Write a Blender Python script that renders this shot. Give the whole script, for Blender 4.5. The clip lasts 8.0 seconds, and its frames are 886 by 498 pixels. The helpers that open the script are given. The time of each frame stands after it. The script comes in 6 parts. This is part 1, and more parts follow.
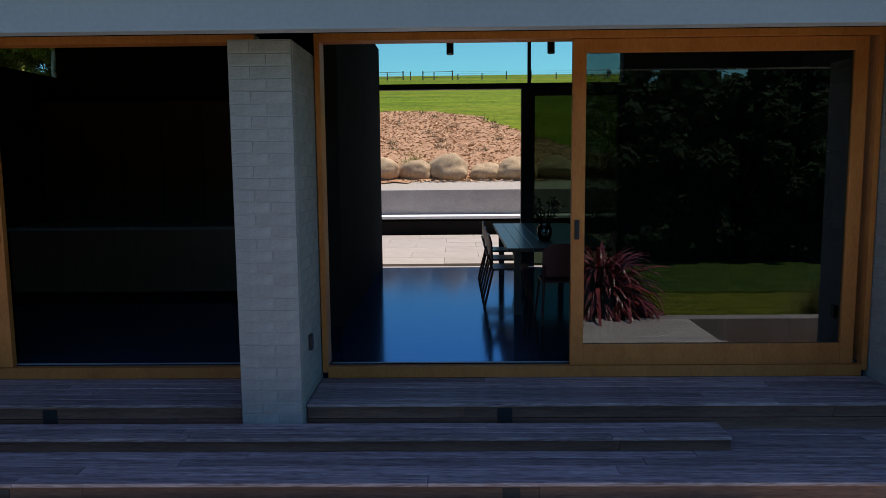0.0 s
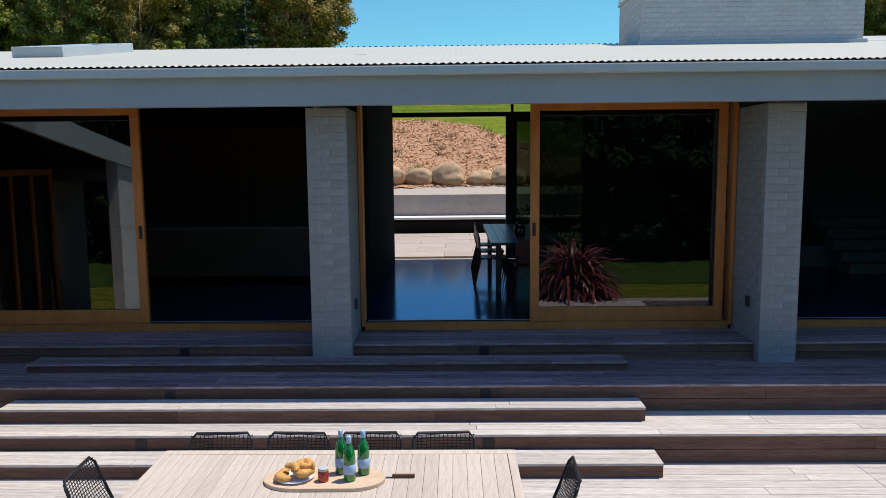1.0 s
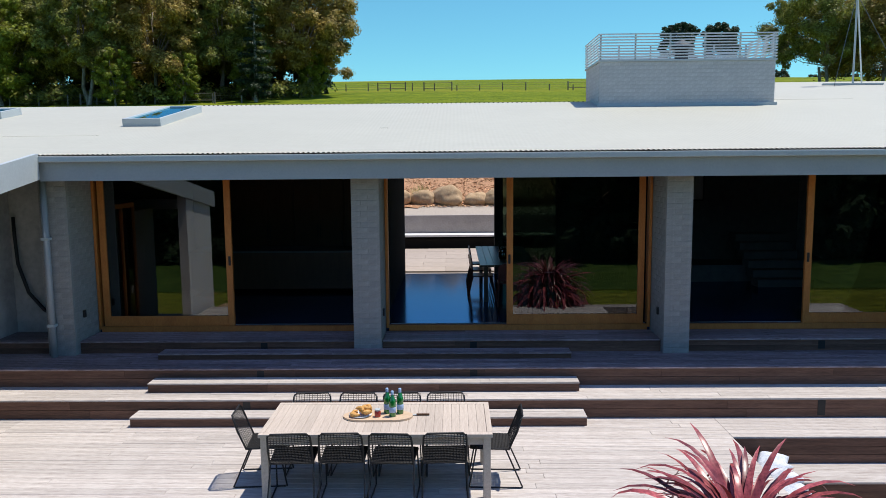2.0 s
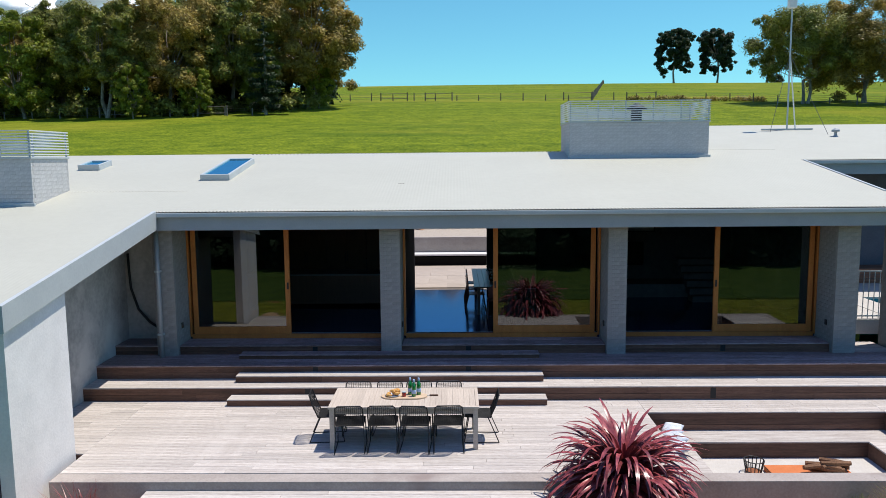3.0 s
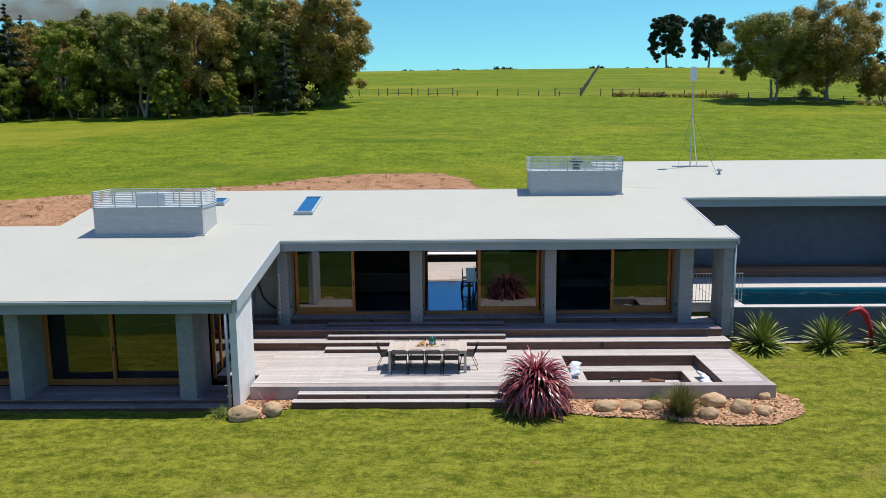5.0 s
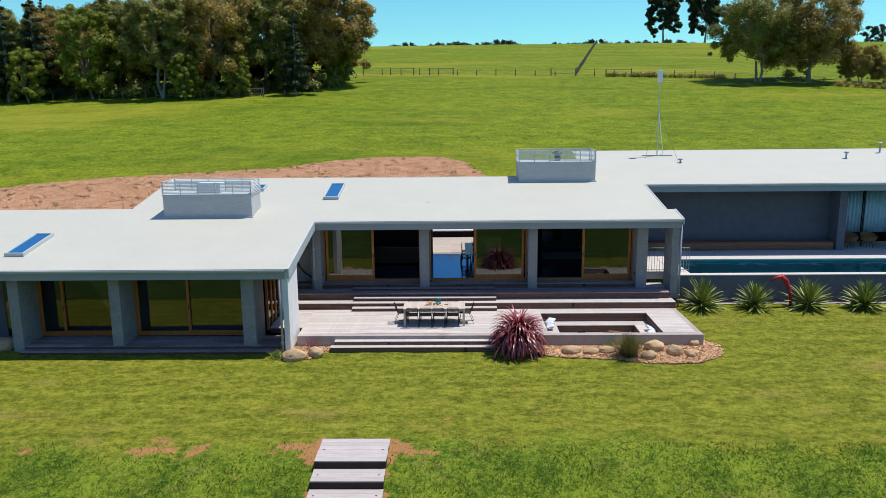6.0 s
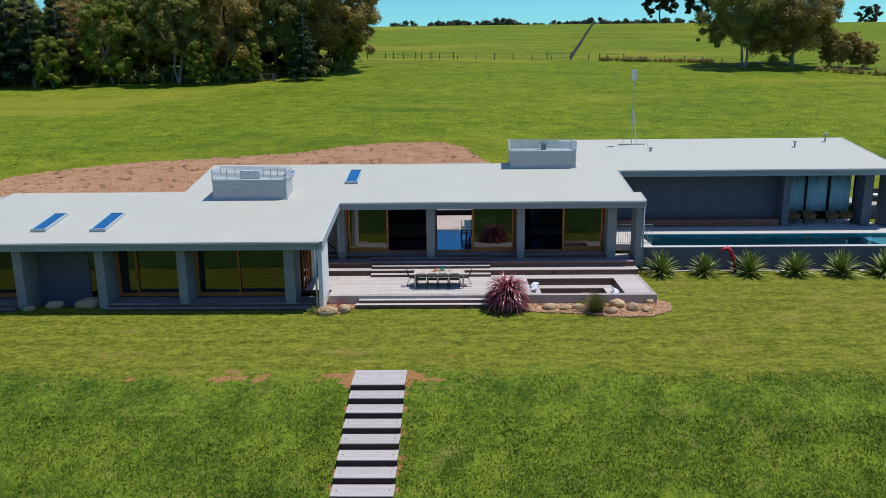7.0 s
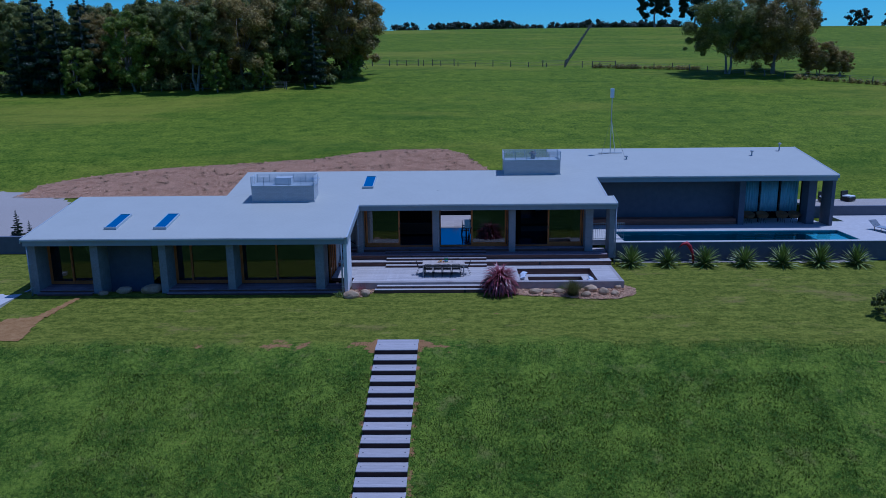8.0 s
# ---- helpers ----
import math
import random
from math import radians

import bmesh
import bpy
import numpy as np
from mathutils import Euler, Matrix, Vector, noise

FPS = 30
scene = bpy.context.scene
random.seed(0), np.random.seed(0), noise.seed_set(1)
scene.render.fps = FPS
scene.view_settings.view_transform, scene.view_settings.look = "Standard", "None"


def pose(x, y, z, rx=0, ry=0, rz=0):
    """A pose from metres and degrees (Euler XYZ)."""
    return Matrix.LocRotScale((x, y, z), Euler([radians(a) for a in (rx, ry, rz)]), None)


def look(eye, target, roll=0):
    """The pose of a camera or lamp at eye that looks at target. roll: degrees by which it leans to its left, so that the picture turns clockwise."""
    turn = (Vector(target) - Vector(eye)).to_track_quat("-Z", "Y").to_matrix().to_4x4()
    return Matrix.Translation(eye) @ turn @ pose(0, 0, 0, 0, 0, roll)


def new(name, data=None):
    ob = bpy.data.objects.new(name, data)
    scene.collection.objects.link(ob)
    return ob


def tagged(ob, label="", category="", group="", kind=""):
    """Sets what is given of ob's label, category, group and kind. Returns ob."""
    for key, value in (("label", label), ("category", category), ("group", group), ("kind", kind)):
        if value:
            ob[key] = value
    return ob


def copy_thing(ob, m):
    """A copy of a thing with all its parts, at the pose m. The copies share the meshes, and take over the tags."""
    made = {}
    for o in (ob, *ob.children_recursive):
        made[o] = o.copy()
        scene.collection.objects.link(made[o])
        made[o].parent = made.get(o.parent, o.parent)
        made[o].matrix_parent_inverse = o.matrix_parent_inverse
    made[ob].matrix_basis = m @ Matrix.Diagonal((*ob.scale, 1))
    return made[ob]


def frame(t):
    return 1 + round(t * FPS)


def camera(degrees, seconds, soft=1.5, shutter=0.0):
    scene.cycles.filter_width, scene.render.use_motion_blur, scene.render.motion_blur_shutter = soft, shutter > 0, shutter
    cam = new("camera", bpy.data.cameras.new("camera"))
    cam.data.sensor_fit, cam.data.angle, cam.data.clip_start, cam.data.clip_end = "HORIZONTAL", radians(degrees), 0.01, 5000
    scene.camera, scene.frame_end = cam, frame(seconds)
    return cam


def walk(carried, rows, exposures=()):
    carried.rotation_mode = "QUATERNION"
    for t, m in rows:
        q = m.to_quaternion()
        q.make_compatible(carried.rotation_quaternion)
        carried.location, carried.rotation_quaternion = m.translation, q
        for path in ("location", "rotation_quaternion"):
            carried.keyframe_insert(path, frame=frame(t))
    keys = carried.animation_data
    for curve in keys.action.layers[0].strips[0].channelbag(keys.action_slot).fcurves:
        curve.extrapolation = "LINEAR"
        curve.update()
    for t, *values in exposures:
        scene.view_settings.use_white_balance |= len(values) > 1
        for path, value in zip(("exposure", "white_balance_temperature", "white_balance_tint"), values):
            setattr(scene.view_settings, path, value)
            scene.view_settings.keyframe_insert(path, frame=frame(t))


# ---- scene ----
cam = camera(61.0, 8.0, soft=0.85)
METRES, EYE, TILT, LEAN, TURN = 43.5, 1.69, 0.0, 0.0, 1.0
ROWS = [
    (0.0, 0.0, 0.0, 0.0, -0.06, -6.71, 0.53),
    (0.5, 0.0, -0.032, 0.0023, -0.06, -6.8, 0.59),
    (1.0, -0.0001, -0.067, 0.0064, -0.05, -6.81, 0.56),
    (1.5, -0.0003, -0.1066, 0.0146, -0.07, -6.82, 0.51),
    (2.0, -0.0009, -0.1505, 0.0259, -0.09, -6.83, 0.5),
    (3.5, -0.0029, -0.3078, 0.0681, -0.07, -6.87, 0.52),
    (4.0, -0.0032, -0.3691, 0.0839, -0.05, -7.06, 0.54),
    (4.5, -0.004, -0.4343, 0.0998, -0.03, -7.81, 0.55),
    (6.0, -0.0083, -0.6517, 0.147, -0.03, -10.97, 0.55),
    (6.5, -0.01, -0.7282, 0.1619, -0.04, -12.05, 0.57),
    (7.0, -0.0121, -0.8073, 0.1767, -0.04, -12.73, 0.57),
    (7.5, -0.0146, -0.8893, 0.1925, -0.04, -12.86, 0.58),
    (8.0, -0.0168, -0.9767, 0.2097, -0.04, -12.85, 0.6),
]
# the picture darkens and cools towards the end
FADE = [(0.0, 0.0, 6500, 10), (6.6, 0.0, 6500, 10), (7.0, -0.25, 6200, 10), (7.3, -0.5, 5700, 10), (7.6, -0.83, 4850, 13), (8.0, -1.18, 4350, 20)]
BASE_EV = 0.0
walk(cam, [(t, pose(0, 0, EYE, TILT, LEAN, TURN) @ pose(METRES * x, METRES * y, METRES * z, 90 + pitch, roll, yaw)) for t, x, y, z, yaw, pitch, roll in ROWS],
     exposures=[(t, BASE_EV + e, k, g) for t, e, k, g in FADE])

# ---------------------------------------------------------------- light
world = bpy.data.worlds.new("world")
scene.world = world
world.use_nodes = True
wn = world.node_tree.nodes
sky = wn.new("ShaderNodeTexSky")
sky.sky_type = "NISHITA"
sky.sun_disc = False
sky.sun_elevation = radians(70)
sky.sun_rotation = radians(70)
sky.altitude = 100
sky.ozone_density = 1.6
sky.dust_density = 0.2
wn["Background"].inputs["Strength"].default_value = 0.135
tone = wn.new("ShaderNodeMix")
tone.data_type, tone.blend_type = "RGBA", "MULTIPLY"
tone.inputs["Factor"].default_value = 1.0
# turquoise towards the horizon, deeper violet-blue overhead
way = wn.new("ShaderNodeTexCoord")
split = wn.new("ShaderNodeSeparateXYZ")
world.node_tree.links.new(way.outputs["Generated"], split.inputs["Vector"])
grade = wn.new("ShaderNodeValToRGB")
grade.color_ramp.elements[0].position = 0.2
grade.color_ramp.elements[1].position = 0.55
grade.color_ramp.elements[0].color = (0.48, 0.98, 1.02, 1)
grade.color_ramp.elements[1].color = (0.8, 0.9, 1.22, 1)
world.node_tree.links.new(split.outputs["Z"], grade.inputs["Fac"])
world.node_tree.links.new(grade.outputs["Color"], tone.inputs["B"])
world.node_tree.links.new(sky.outputs["Color"], tone.inputs["A"])
world.node_tree.links.new(tone.outputs["Result"], wn["Background"].inputs["Color"])
sun_data = bpy.data.lights.new("sun", "SUN")
sun_data.energy = 5.0
sun_data.angle = radians(0.53)
sun_data.color = (1.0, 0.94, 0.85)
sun = new("sun", sun_data)
sun.matrix_world = look((33, 12, 100), (0, 0, 0))


# ---------------------------------------------------------------- materials
def material(name, low, high, rough=0.6, scale=4.0, bump=0.15, fine=60.0, metal=0.0, random_amount=0.0, stretch=(1, 1, 1), stain=None, spec=0.4, coat=0.0, island=False, grain=0.4, span=0.16):
    m = bpy.data.materials.new(name)
    m.use_nodes = True
    n, l = m.node_tree.nodes, m.node_tree.links
    b = n["Principled BSDF"]
    tc = n.new("ShaderNodeTexCoord")
    mp = n.new("ShaderNodeMapping")
    mp.inputs["Scale"].default_value = stretch
    l.new(tc.outputs["Object"], mp.inputs["Vector"])
    big = n.new("ShaderNodeTexNoise")
    big.inputs["Scale"].default_value = scale
    big.inputs["Detail"].default_value = 6
    big.inputs["Roughness"].default_value = 0.65
    l.new(mp.outputs["Vector"], big.inputs["Vector"])
    small = n.new("ShaderNodeTexNoise")
    small.inputs["Scale"].default_value = fine
    small.inputs["Detail"].default_value = 4
    l.new(mp.outputs["Vector"], small.inputs["Vector"])
    mix = n.new("ShaderNodeMath")
    mix.operation = "MULTIPLY_ADD"
    mix.inputs[1].default_value = grain
    l.new(small.outputs["Fac"], mix.inputs[0])
    half = n.new("ShaderNodeMath")
    half.operation = "MULTIPLY"
    half.inputs[1].default_value = 1 - grain
    l.new(big.outputs["Fac"], half.inputs[0])
    l.new(half.outputs[0], mix.inputs[2])
    ramp = n.new("ShaderNodeValToRGB")
    ramp.color_ramp.elements[0].position = 0.5 - span
    ramp.color_ramp.elements[1].position = 0.5 + span
    ramp.color_ramp.elements[0].color = (*low, 1)
    ramp.color_ramp.elements[1].color = (*high, 1)
    l.new(mix.outputs[0], ramp.inputs["Fac"])
    colour = ramp.outputs["Color"]
    if random_amount:
        if island:
            src = n.new("ShaderNodeNewGeometry").outputs["Random Per Island"]
        else:
            src = n.new("ShaderNodeObjectInfo").outputs["Random"]
        hs = n.new("ShaderNodeHueSaturation")
        mr = n.new("ShaderNodeMapRange")
        mr.inputs["To Min"].default_value = 1 - random_amount
        mr.inputs["To Max"].default_value = 1 + random_amount
        l.new(src, mr.inputs["Value"])
        l.new(mr.outputs["Result"], hs.inputs["Value"])
        l.new(colour, hs.inputs["Color"])
        colour = hs.outputs["Color"]
    if stain:
        st = n.new("ShaderNodeTexNoise")
        st.inputs["Scale"].default_value = stain[0]
        st.inputs["Detail"].default_value = 8
        l.new(tc.outputs["Object"], st.inputs["Vector"])
        rr = n.new("ShaderNodeValToRGB")
        rr.color_ramp.elements[0].position = stain[2]
        rr.color_ramp.elements[1].position = stain[2] + 0.13
        l.new(st.outputs["Fac"], rr.inputs["Fac"])
        mm = n.new("ShaderNodeMix")
        mm.data_type = "RGBA"
        l.new(rr.outputs["Color"], mm.inputs["Factor"])
        l.new(colour, mm.inputs["A"])
        mm.inputs["B"].default_value = (*stain[1], 1)
        colour = mm.outputs["Result"]
    l.new(colour, b.inputs["Base Color"])
    b.inputs["Roughness"].default_value = rough
    b.inputs["Metallic"].default_value = metal
    b.inputs["Specular IOR Level"].default_value = spec
    b.inputs["Coat Weight"].default_value = coat
    if bump:
        bn = n.new("ShaderNodeBump")
        bn.inputs["Strength"].default_value = bump
        bn.inputs["Distance"].default_value = 0.02
        l.new(mix.outputs[0], bn.inputs["Height"])
        l.new(bn.outputs["Normal"], b.inputs["Normal"])
    return m


def glass_material(name, tint, ior=1.5, rough=0.0):
    m = bpy.data.materials.new(name)
    m.use_nodes = True
    n, l = m.node_tree.nodes, m.node_tree.links
    n.remove(n["Principled BSDF"])
    out = n["Material Output"]
    tr = n.new("ShaderNodeBsdfTransparent")
    tr.inputs["Color"].default_value = (*tint, 1)
    gl = n.new("ShaderNodeBsdfGlossy")
    gl.inputs["Roughness"].default_value = rough
    fr = n.new("ShaderNodeFresnel")
    fr.inputs["IOR"].default_value = ior
    mx = n.new("ShaderNodeMixShader")
    l.new(fr.outputs[0], mx.inputs[0])
    l.new(tr.outputs[0], mx.inputs[1])
    l.new(gl.outputs[0], mx.inputs[2])
    l.new(mx.outputs[0], out.inputs["Surface"])
    return m


def leaf_material(name, low, high, random_amount=0.45, rough=0.5):
    m = material(name, low, high, rough=rough, scale=0.35, bump=0, fine=3.0, random_amount=random_amount, island=True, spec=0.25)
    n, l = m.node_tree.nodes, m.node_tree.links
    b = n["Principled BSDF"]
    tl = n.new("ShaderNodeBsdfTranslucent")
    l.new(b.inputs["Base Color"].links[0].from_socket, tl.inputs["Color"])
    mx = n.new("ShaderNodeMixShader")
    mx.inputs[0].default_value = 0.35
    l.new(b.outputs[0], mx.inputs[1])
    l.new(tl.outputs[0], mx.inputs[2])
    l.new(mx.outputs[0], n["Material Output"].inputs["Surface"])
    return m


def turf_material(name):
    """Turf that runs from coarse lower lawn through mown lawn to grazed paddock, with worn soil."""
    m = bpy.data.materials.new(name)
    m.use_nodes = True
    n, l = m.node_tree.nodes, m.node_tree.links
    b = n["Principled BSDF"]
    co = n.new("ShaderNodeTexCoord").outputs["Object"]
    xyz = n.new("ShaderNodeSeparateXYZ")
    l.new(co, xyz.inputs[0])
    X, Y = xyz.outputs["X"], xyz.outputs["Y"]

    def op(kind, *args):
        q = n.new("ShaderNodeMath")
        q.operation = kind
        for k, a in enumerate(args):
            if isinstance(a, (int, float)):
                q.inputs[k].default_value = a
            else:
                l.new(a, q.inputs[k])
        return q.outputs[0]

    def cloud(scale, detail, rough, stretch=(1, 1, 1)):
        mp = n.new("ShaderNodeMapping")
        mp.inputs["Scale"].default_value = stretch
        l.new(co, mp.inputs["Vector"])
        q = n.new("ShaderNodeTexNoise")
        q.inputs["Scale"].default_value = scale
        q.inputs["Detail"].default_value = detail
        q.inputs["Roughness"].default_value = rough
        l.new(mp.outputs[0], q.inputs["Vector"])
        return q.outputs["Fac"]

    def step_up(value, lo, hi):
        q = n.new("ShaderNodeMapRange")
        q.interpolation_type = "SMOOTHSTEP"
        q.inputs["From Min"].default_value = lo
        q.inputs["From Max"].default_value = hi
        l.new(value, q.inputs["Value"])
        return q.outputs["Result"]

    def blend(f, a, c):
        q = n.new("ShaderNodeMix")
        q.data_type = "RGBA"
        for key, v in (("Factor", f), ("A", a), ("B", c)):
            if isinstance(v, tuple):
                q.inputs[key].default_value = (*v, 1)
            elif isinstance(v, float):
                q.inputs[key].default_value = v
            else:
                l.new(v, q.inputs[key])
        return q.outputs["Result"]

    wide = cloud(0.035, 6, 0.6, (0.55, 1.3, 1))
    mid = cloud(0.55, 9, 0.72)
    fine = cloud(5.0, 7, 0.78)
    speck = cloud(17.0, 4, 0.8)
    grain = op("ADD", op("MULTIPLY", fine, 0.6), op("MULTIPLY", speck, 0.4))
    tone = step_up(op("ADD", op("MULTIPLY", grain, 0.66), op("MULTIPLY", mid, 0.34)), 0.42, 0.59)
    rough = blend(tone, (0.03, 0.07, 0.005), (0.19, 0.25, 0.022))
    rough = blend(op("MULTIPLY", step_up(cloud(0.9, 9, 0.75), 0.55, 0.68), 0.75), rough, (0.2, 0.2, 0.045))
    rough = blend(op("MULTIPLY", step_up(speck, 0.58, 0.68), 0.65), rough, (0.3, 0.33, 0.075))
    rows = op("MULTIPLY_ADD", op("SINE", op("ADD", op("MULTIPLY", Y, 5.2), op("MULTIPLY", cloud(0.25, 4, 0.6), 6.0))), 0.13, 0.0)
    mown = blend(step_up(op("ADD", op("ADD", op("MULTIPLY", grain, 0.6), op("MULTIPLY", cloud(2.6, 8, 0.75, (0.6, 1.3, 1)), 0.4)), op("MULTIPLY", rows, 0.08)), 0.4, 0.61), (0.062, 0.085, 0.006), (0.255, 0.26, 0.03))
    mown = blend(op("MULTIPLY", step_up(cloud(0.5, 9, 0.72, (0.6, 1.2, 1)), 0.56, 0.7), 0.6), mown, (0.27, 0.2, 0.06))
    field = blend(step_up(op("ADD", op("MULTIPLY", cloud(3.6, 8, 0.8), 0.66), op("MULTIPLY", mid, 0.34)), 0.38, 0.62), (0.042, 0.083, 0.003), (0.215, 0.26, 0.016))
    field = blend(op("MULTIPLY", step_up(wide, 0.48, 0.66), 0.6), field, (0.245, 0.235, 0.024))
    field = blend(op("MULTIPLY", step_up(cloud(0.12, 9, 0.7, (0.5, 1.6, 1)), 0.48, 0.7), 0.7), field, (0.055, 0.105, 0.006))
    wander = op("MULTIPLY", op("SUBTRACT", cloud(0.22, 9, 0.74), 0.5), 7.0)
    edge = op("ADD", Y, wander)
    turf = blend(step_up(edge, -8.4, -6.9), rough, mown)
    turf = blend(step_up(edge, 8.0, 20.0), turf, field)
    # unseen turf far down the slope, darkened to dim its reflection in the windows
    dim_turf = blend(tone, (0.02, 0.05, 0.009), (0.075, 0.12, 0.024))
    turf = blend(step_up(edge, -28.0, -21.0), dim_turf, turf)
    # worn band of reddish soil above the steps, and scuffed edges beside them
    off = op("DIVIDE", op("ADD", op("ADD", Y, 7.75), op("MULTIPLY", wander, 0.12)), 0.62)
    band = op("POWER", 2.718, op("MULTIPLY", op("MULTIPLY", off, off), -1.0))
    reach = op("MULTIPLY", step_up(X, -19.0, -7.0), op("SUBTRACT", 1.0, step_up(X, 0.5, 4.0)))
    worn = op("MULTIPLY", op("MULTIPLY", band, reach), op("MULTIPLY", step_up(cloud(0.33, 3, 0.5), 0.36, 0.56), 0.23))
    side = op("DIVIDE", op("SUBTRACT", op("ABSOLUTE", op("ADD", X, 2.92)), 1.05), 0.2)
    scuff = op("MULTIPLY", op("POWER", 2.718, op("MULTIPLY", op("MULTIPLY", side, side), -1.0)), op("MULTIPLY", op("MULTIPLY", step_up(Y, -22.9, -22.0), op("SUBTRACT", 1.0, step_up(Y, -7.3, -6.9))), 0.17))
    bare = step_up(op("ADD", cloud(1.5, 10, 0.7, (0.7, 1.2, 1)), op("ADD", worn, scuff)), 0.66, 0.73)
    turf = blend(bare, turf, blend(grain, (0.2, 0.085, 0.025), (0.46, 0.26, 0.11)))
    l.new(turf, b.inputs["Base Color"])
    b.inputs["Roughness"].default_value = 0.95
    b.inputs["Specular IOR Level"].default_value = 0.08
    bn = n.new("ShaderNodeBump")
    bn.inputs["Strength"].default_value = 1.0
    bn.inputs["Distance"].default_value = 0.05
    l.new(op("ADD", op("MULTIPLY", mid, 0.5), grain), bn.inputs["Height"])
    l.new(bn.outputs["Normal"], b.inputs["Normal"])
    return m


M_GRASS = turf_material("turf")
M_BLADE = leaf_material("grass_blade", (0.05, 0.095, 0.007), (0.195, 0.235, 0.023), 0.5)
M_BLADE_DRY = leaf_material("mown_grass_blade", (0.075, 0.1, 0.011), (0.25, 0.255, 0.036), 0.45)
M_MULCH = material("bark_mulch", (0.3, 0.145, 0.075), (0.56, 0.335, 0.195), rough=0.9, scale=9, bump=0.9, fine=40, spec=0.1)
M_CHIP = material("bark_chip", (0.4, 0.215, 0.105), (0.7, 0.465, 0.28), rough=0.9, scale=20, bump=0.2, random_amount=0.4, island=True, spec=0.1)
M_GRAVEL = material("gravel", (0.32, 0.27, 0.215), (0.5, 0.44, 0.37), rough=0.9, scale=30, bump=0.7, fine=120)
M_SOIL = material("bare_soil", (0.24, 0.115, 0.035), (0.4, 0.235, 0.09), rough=0.95, scale=3, bump=0.6, fine=30, spec=0.1)
M_ROOF = material("white_steel_roof", (0.437, 0.437, 0.372), (0.475, 0.475, 0.405), rough=0.6, scale=0.5, bump=0, fine=7, spec=0.3)
M_STEEL = material("grey_painted_steel", (0.29, 0.32, 0.35), (0.34, 0.37, 0.4), rough=0.45, scale=1.5, bump=0.02, fine=30)
M_GUTTER = material("pale_gutter_steel", (0.42, 0.46, 0.47), (0.5, 0.54, 0.54), rough=0.4, scale=1.5, bump=0.02, fine=30)
M_BRICK = material("grey_brick", (0.215, 0.21, 0.205), (0.34, 0.332, 0.322), rough=0.85, scale=7, bump=0.3, fine=70, random_amount=0.06)
M_MORTAR = material("pale_mortar", (0.27, 0.265, 0.25), (0.34, 0.33, 0.315), rough=0.9, scale=8, bump=0.2, fine=90)
# bagged brick as on the walls, darkened for piers that stand in shade
M_PIER_SHADE = material("shaded_bagged_pier", (0.2, 0.2, 0.2), (0.33, 0.33, 0.325), rough=0.85, scale=1.6, bump=0.3, fine=12)
M_BAGGED = material("bagged_brick_wall", (0.31, 0.305, 0.295), (0.52, 0.51, 0.49), rough=0.85, scale=1.6, bump=0.3, fine=12, stain=(1.1, (0.56, 0.545, 0.52), 0.55))
M_BAGBRICK = material("bagged_brick", (0.42, 0.415, 0.405), (0.62, 0.61, 0.59), rough=0.85, scale=1.6, bump=0.3, fine=14, random_amount=0.05)
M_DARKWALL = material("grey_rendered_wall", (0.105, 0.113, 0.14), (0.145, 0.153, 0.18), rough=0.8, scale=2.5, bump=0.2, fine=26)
M_DECK = material("weathered_decking", (0.32, 0.27, 0.24), (0.65, 0.61, 0.57), rough=0.8, scale=1.6, bump=0.3, fine=11, random_amount=0.12, stretch=(1, 14, 14))
# covered decking: browner from less weather, with eave shade put into its colour
M_DECK_SHADE = material("sheltered_shaded_decking", (0.13, 0.085, 0.085), (0.43, 0.335, 0.335), rough=0.6, scale=1.6, bump=0.4, fine=11, random_amount=0.28, stretch=(1, 14, 14), span=0.1)
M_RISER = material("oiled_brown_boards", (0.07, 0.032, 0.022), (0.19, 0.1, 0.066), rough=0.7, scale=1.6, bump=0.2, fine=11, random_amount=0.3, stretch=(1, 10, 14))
M_OAK = material("oiled_cedar_frame", (0.4, 0.125, 0.024), (0.57, 0.205, 0.046), rough=0.5, scale=2.2, bump=0.08, fine=22, stretch=(2.5, 2.5, 1), random_amount=0.05)
M_TABLE = material("weathered_teak", (0.42, 0.345, 0.28), (0.6, 0.52, 0.44), rough=0.65, scale=2.5, bump=0.15, fine=16, random_amount=0.08, stretch=(12, 1, 12))
M_BLACK = material("black_powder_coat", (0.012, 0.012, 0.013), (0.022, 0.022, 0.024), rough=0.5, scale=8, bump=0.05)
M_CORD = material("charcoal_cord", (0.01, 0.01, 0.011), (0.022, 0.022, 0.023), rough=0.7, scale=30, bump=0.2)
M_GLASS = glass_material("window_glass", (0.42, 0.45, 0.43), 2.05)
# blue sky reflection put into the panes by cyan gloss and very high IOR
M_SKYLIGHT = glass_material("sky_tinted_skylight_glass", (0.1, 0.2, 0.3), 30.0)
M_SKYLIGHT.node_tree.nodes["Glossy BSDF"].inputs["Color"].default_value = (0.4, 0.82, 1.0, 1)
M_CONCRETE = material("board_marked_concrete", (0.3, 0.26, 0.235), (0.44, 0.39, 0.355), rough=0.8, scale=1.2, bump=0.2, fine=30, stain=(0.8, (0.27, 0.22, 0.2), 0.6))
M_PAVE = material("pale_paving", (0.48, 0.45, 0.41), (0.6, 0.57, 0.53), rough=0.8, scale=3, bump=0.12, fine=50, random_amount=0.05)
# blue in the base and specular tint stands in for reflected sky
M_POLISH = material("sky_tinted_dark_concrete", (0.01, 0.02, 0.04), (0.018, 0.034, 0.062), rough=0.12, scale=2, bump=0.003, fine=40, spec=1.0)
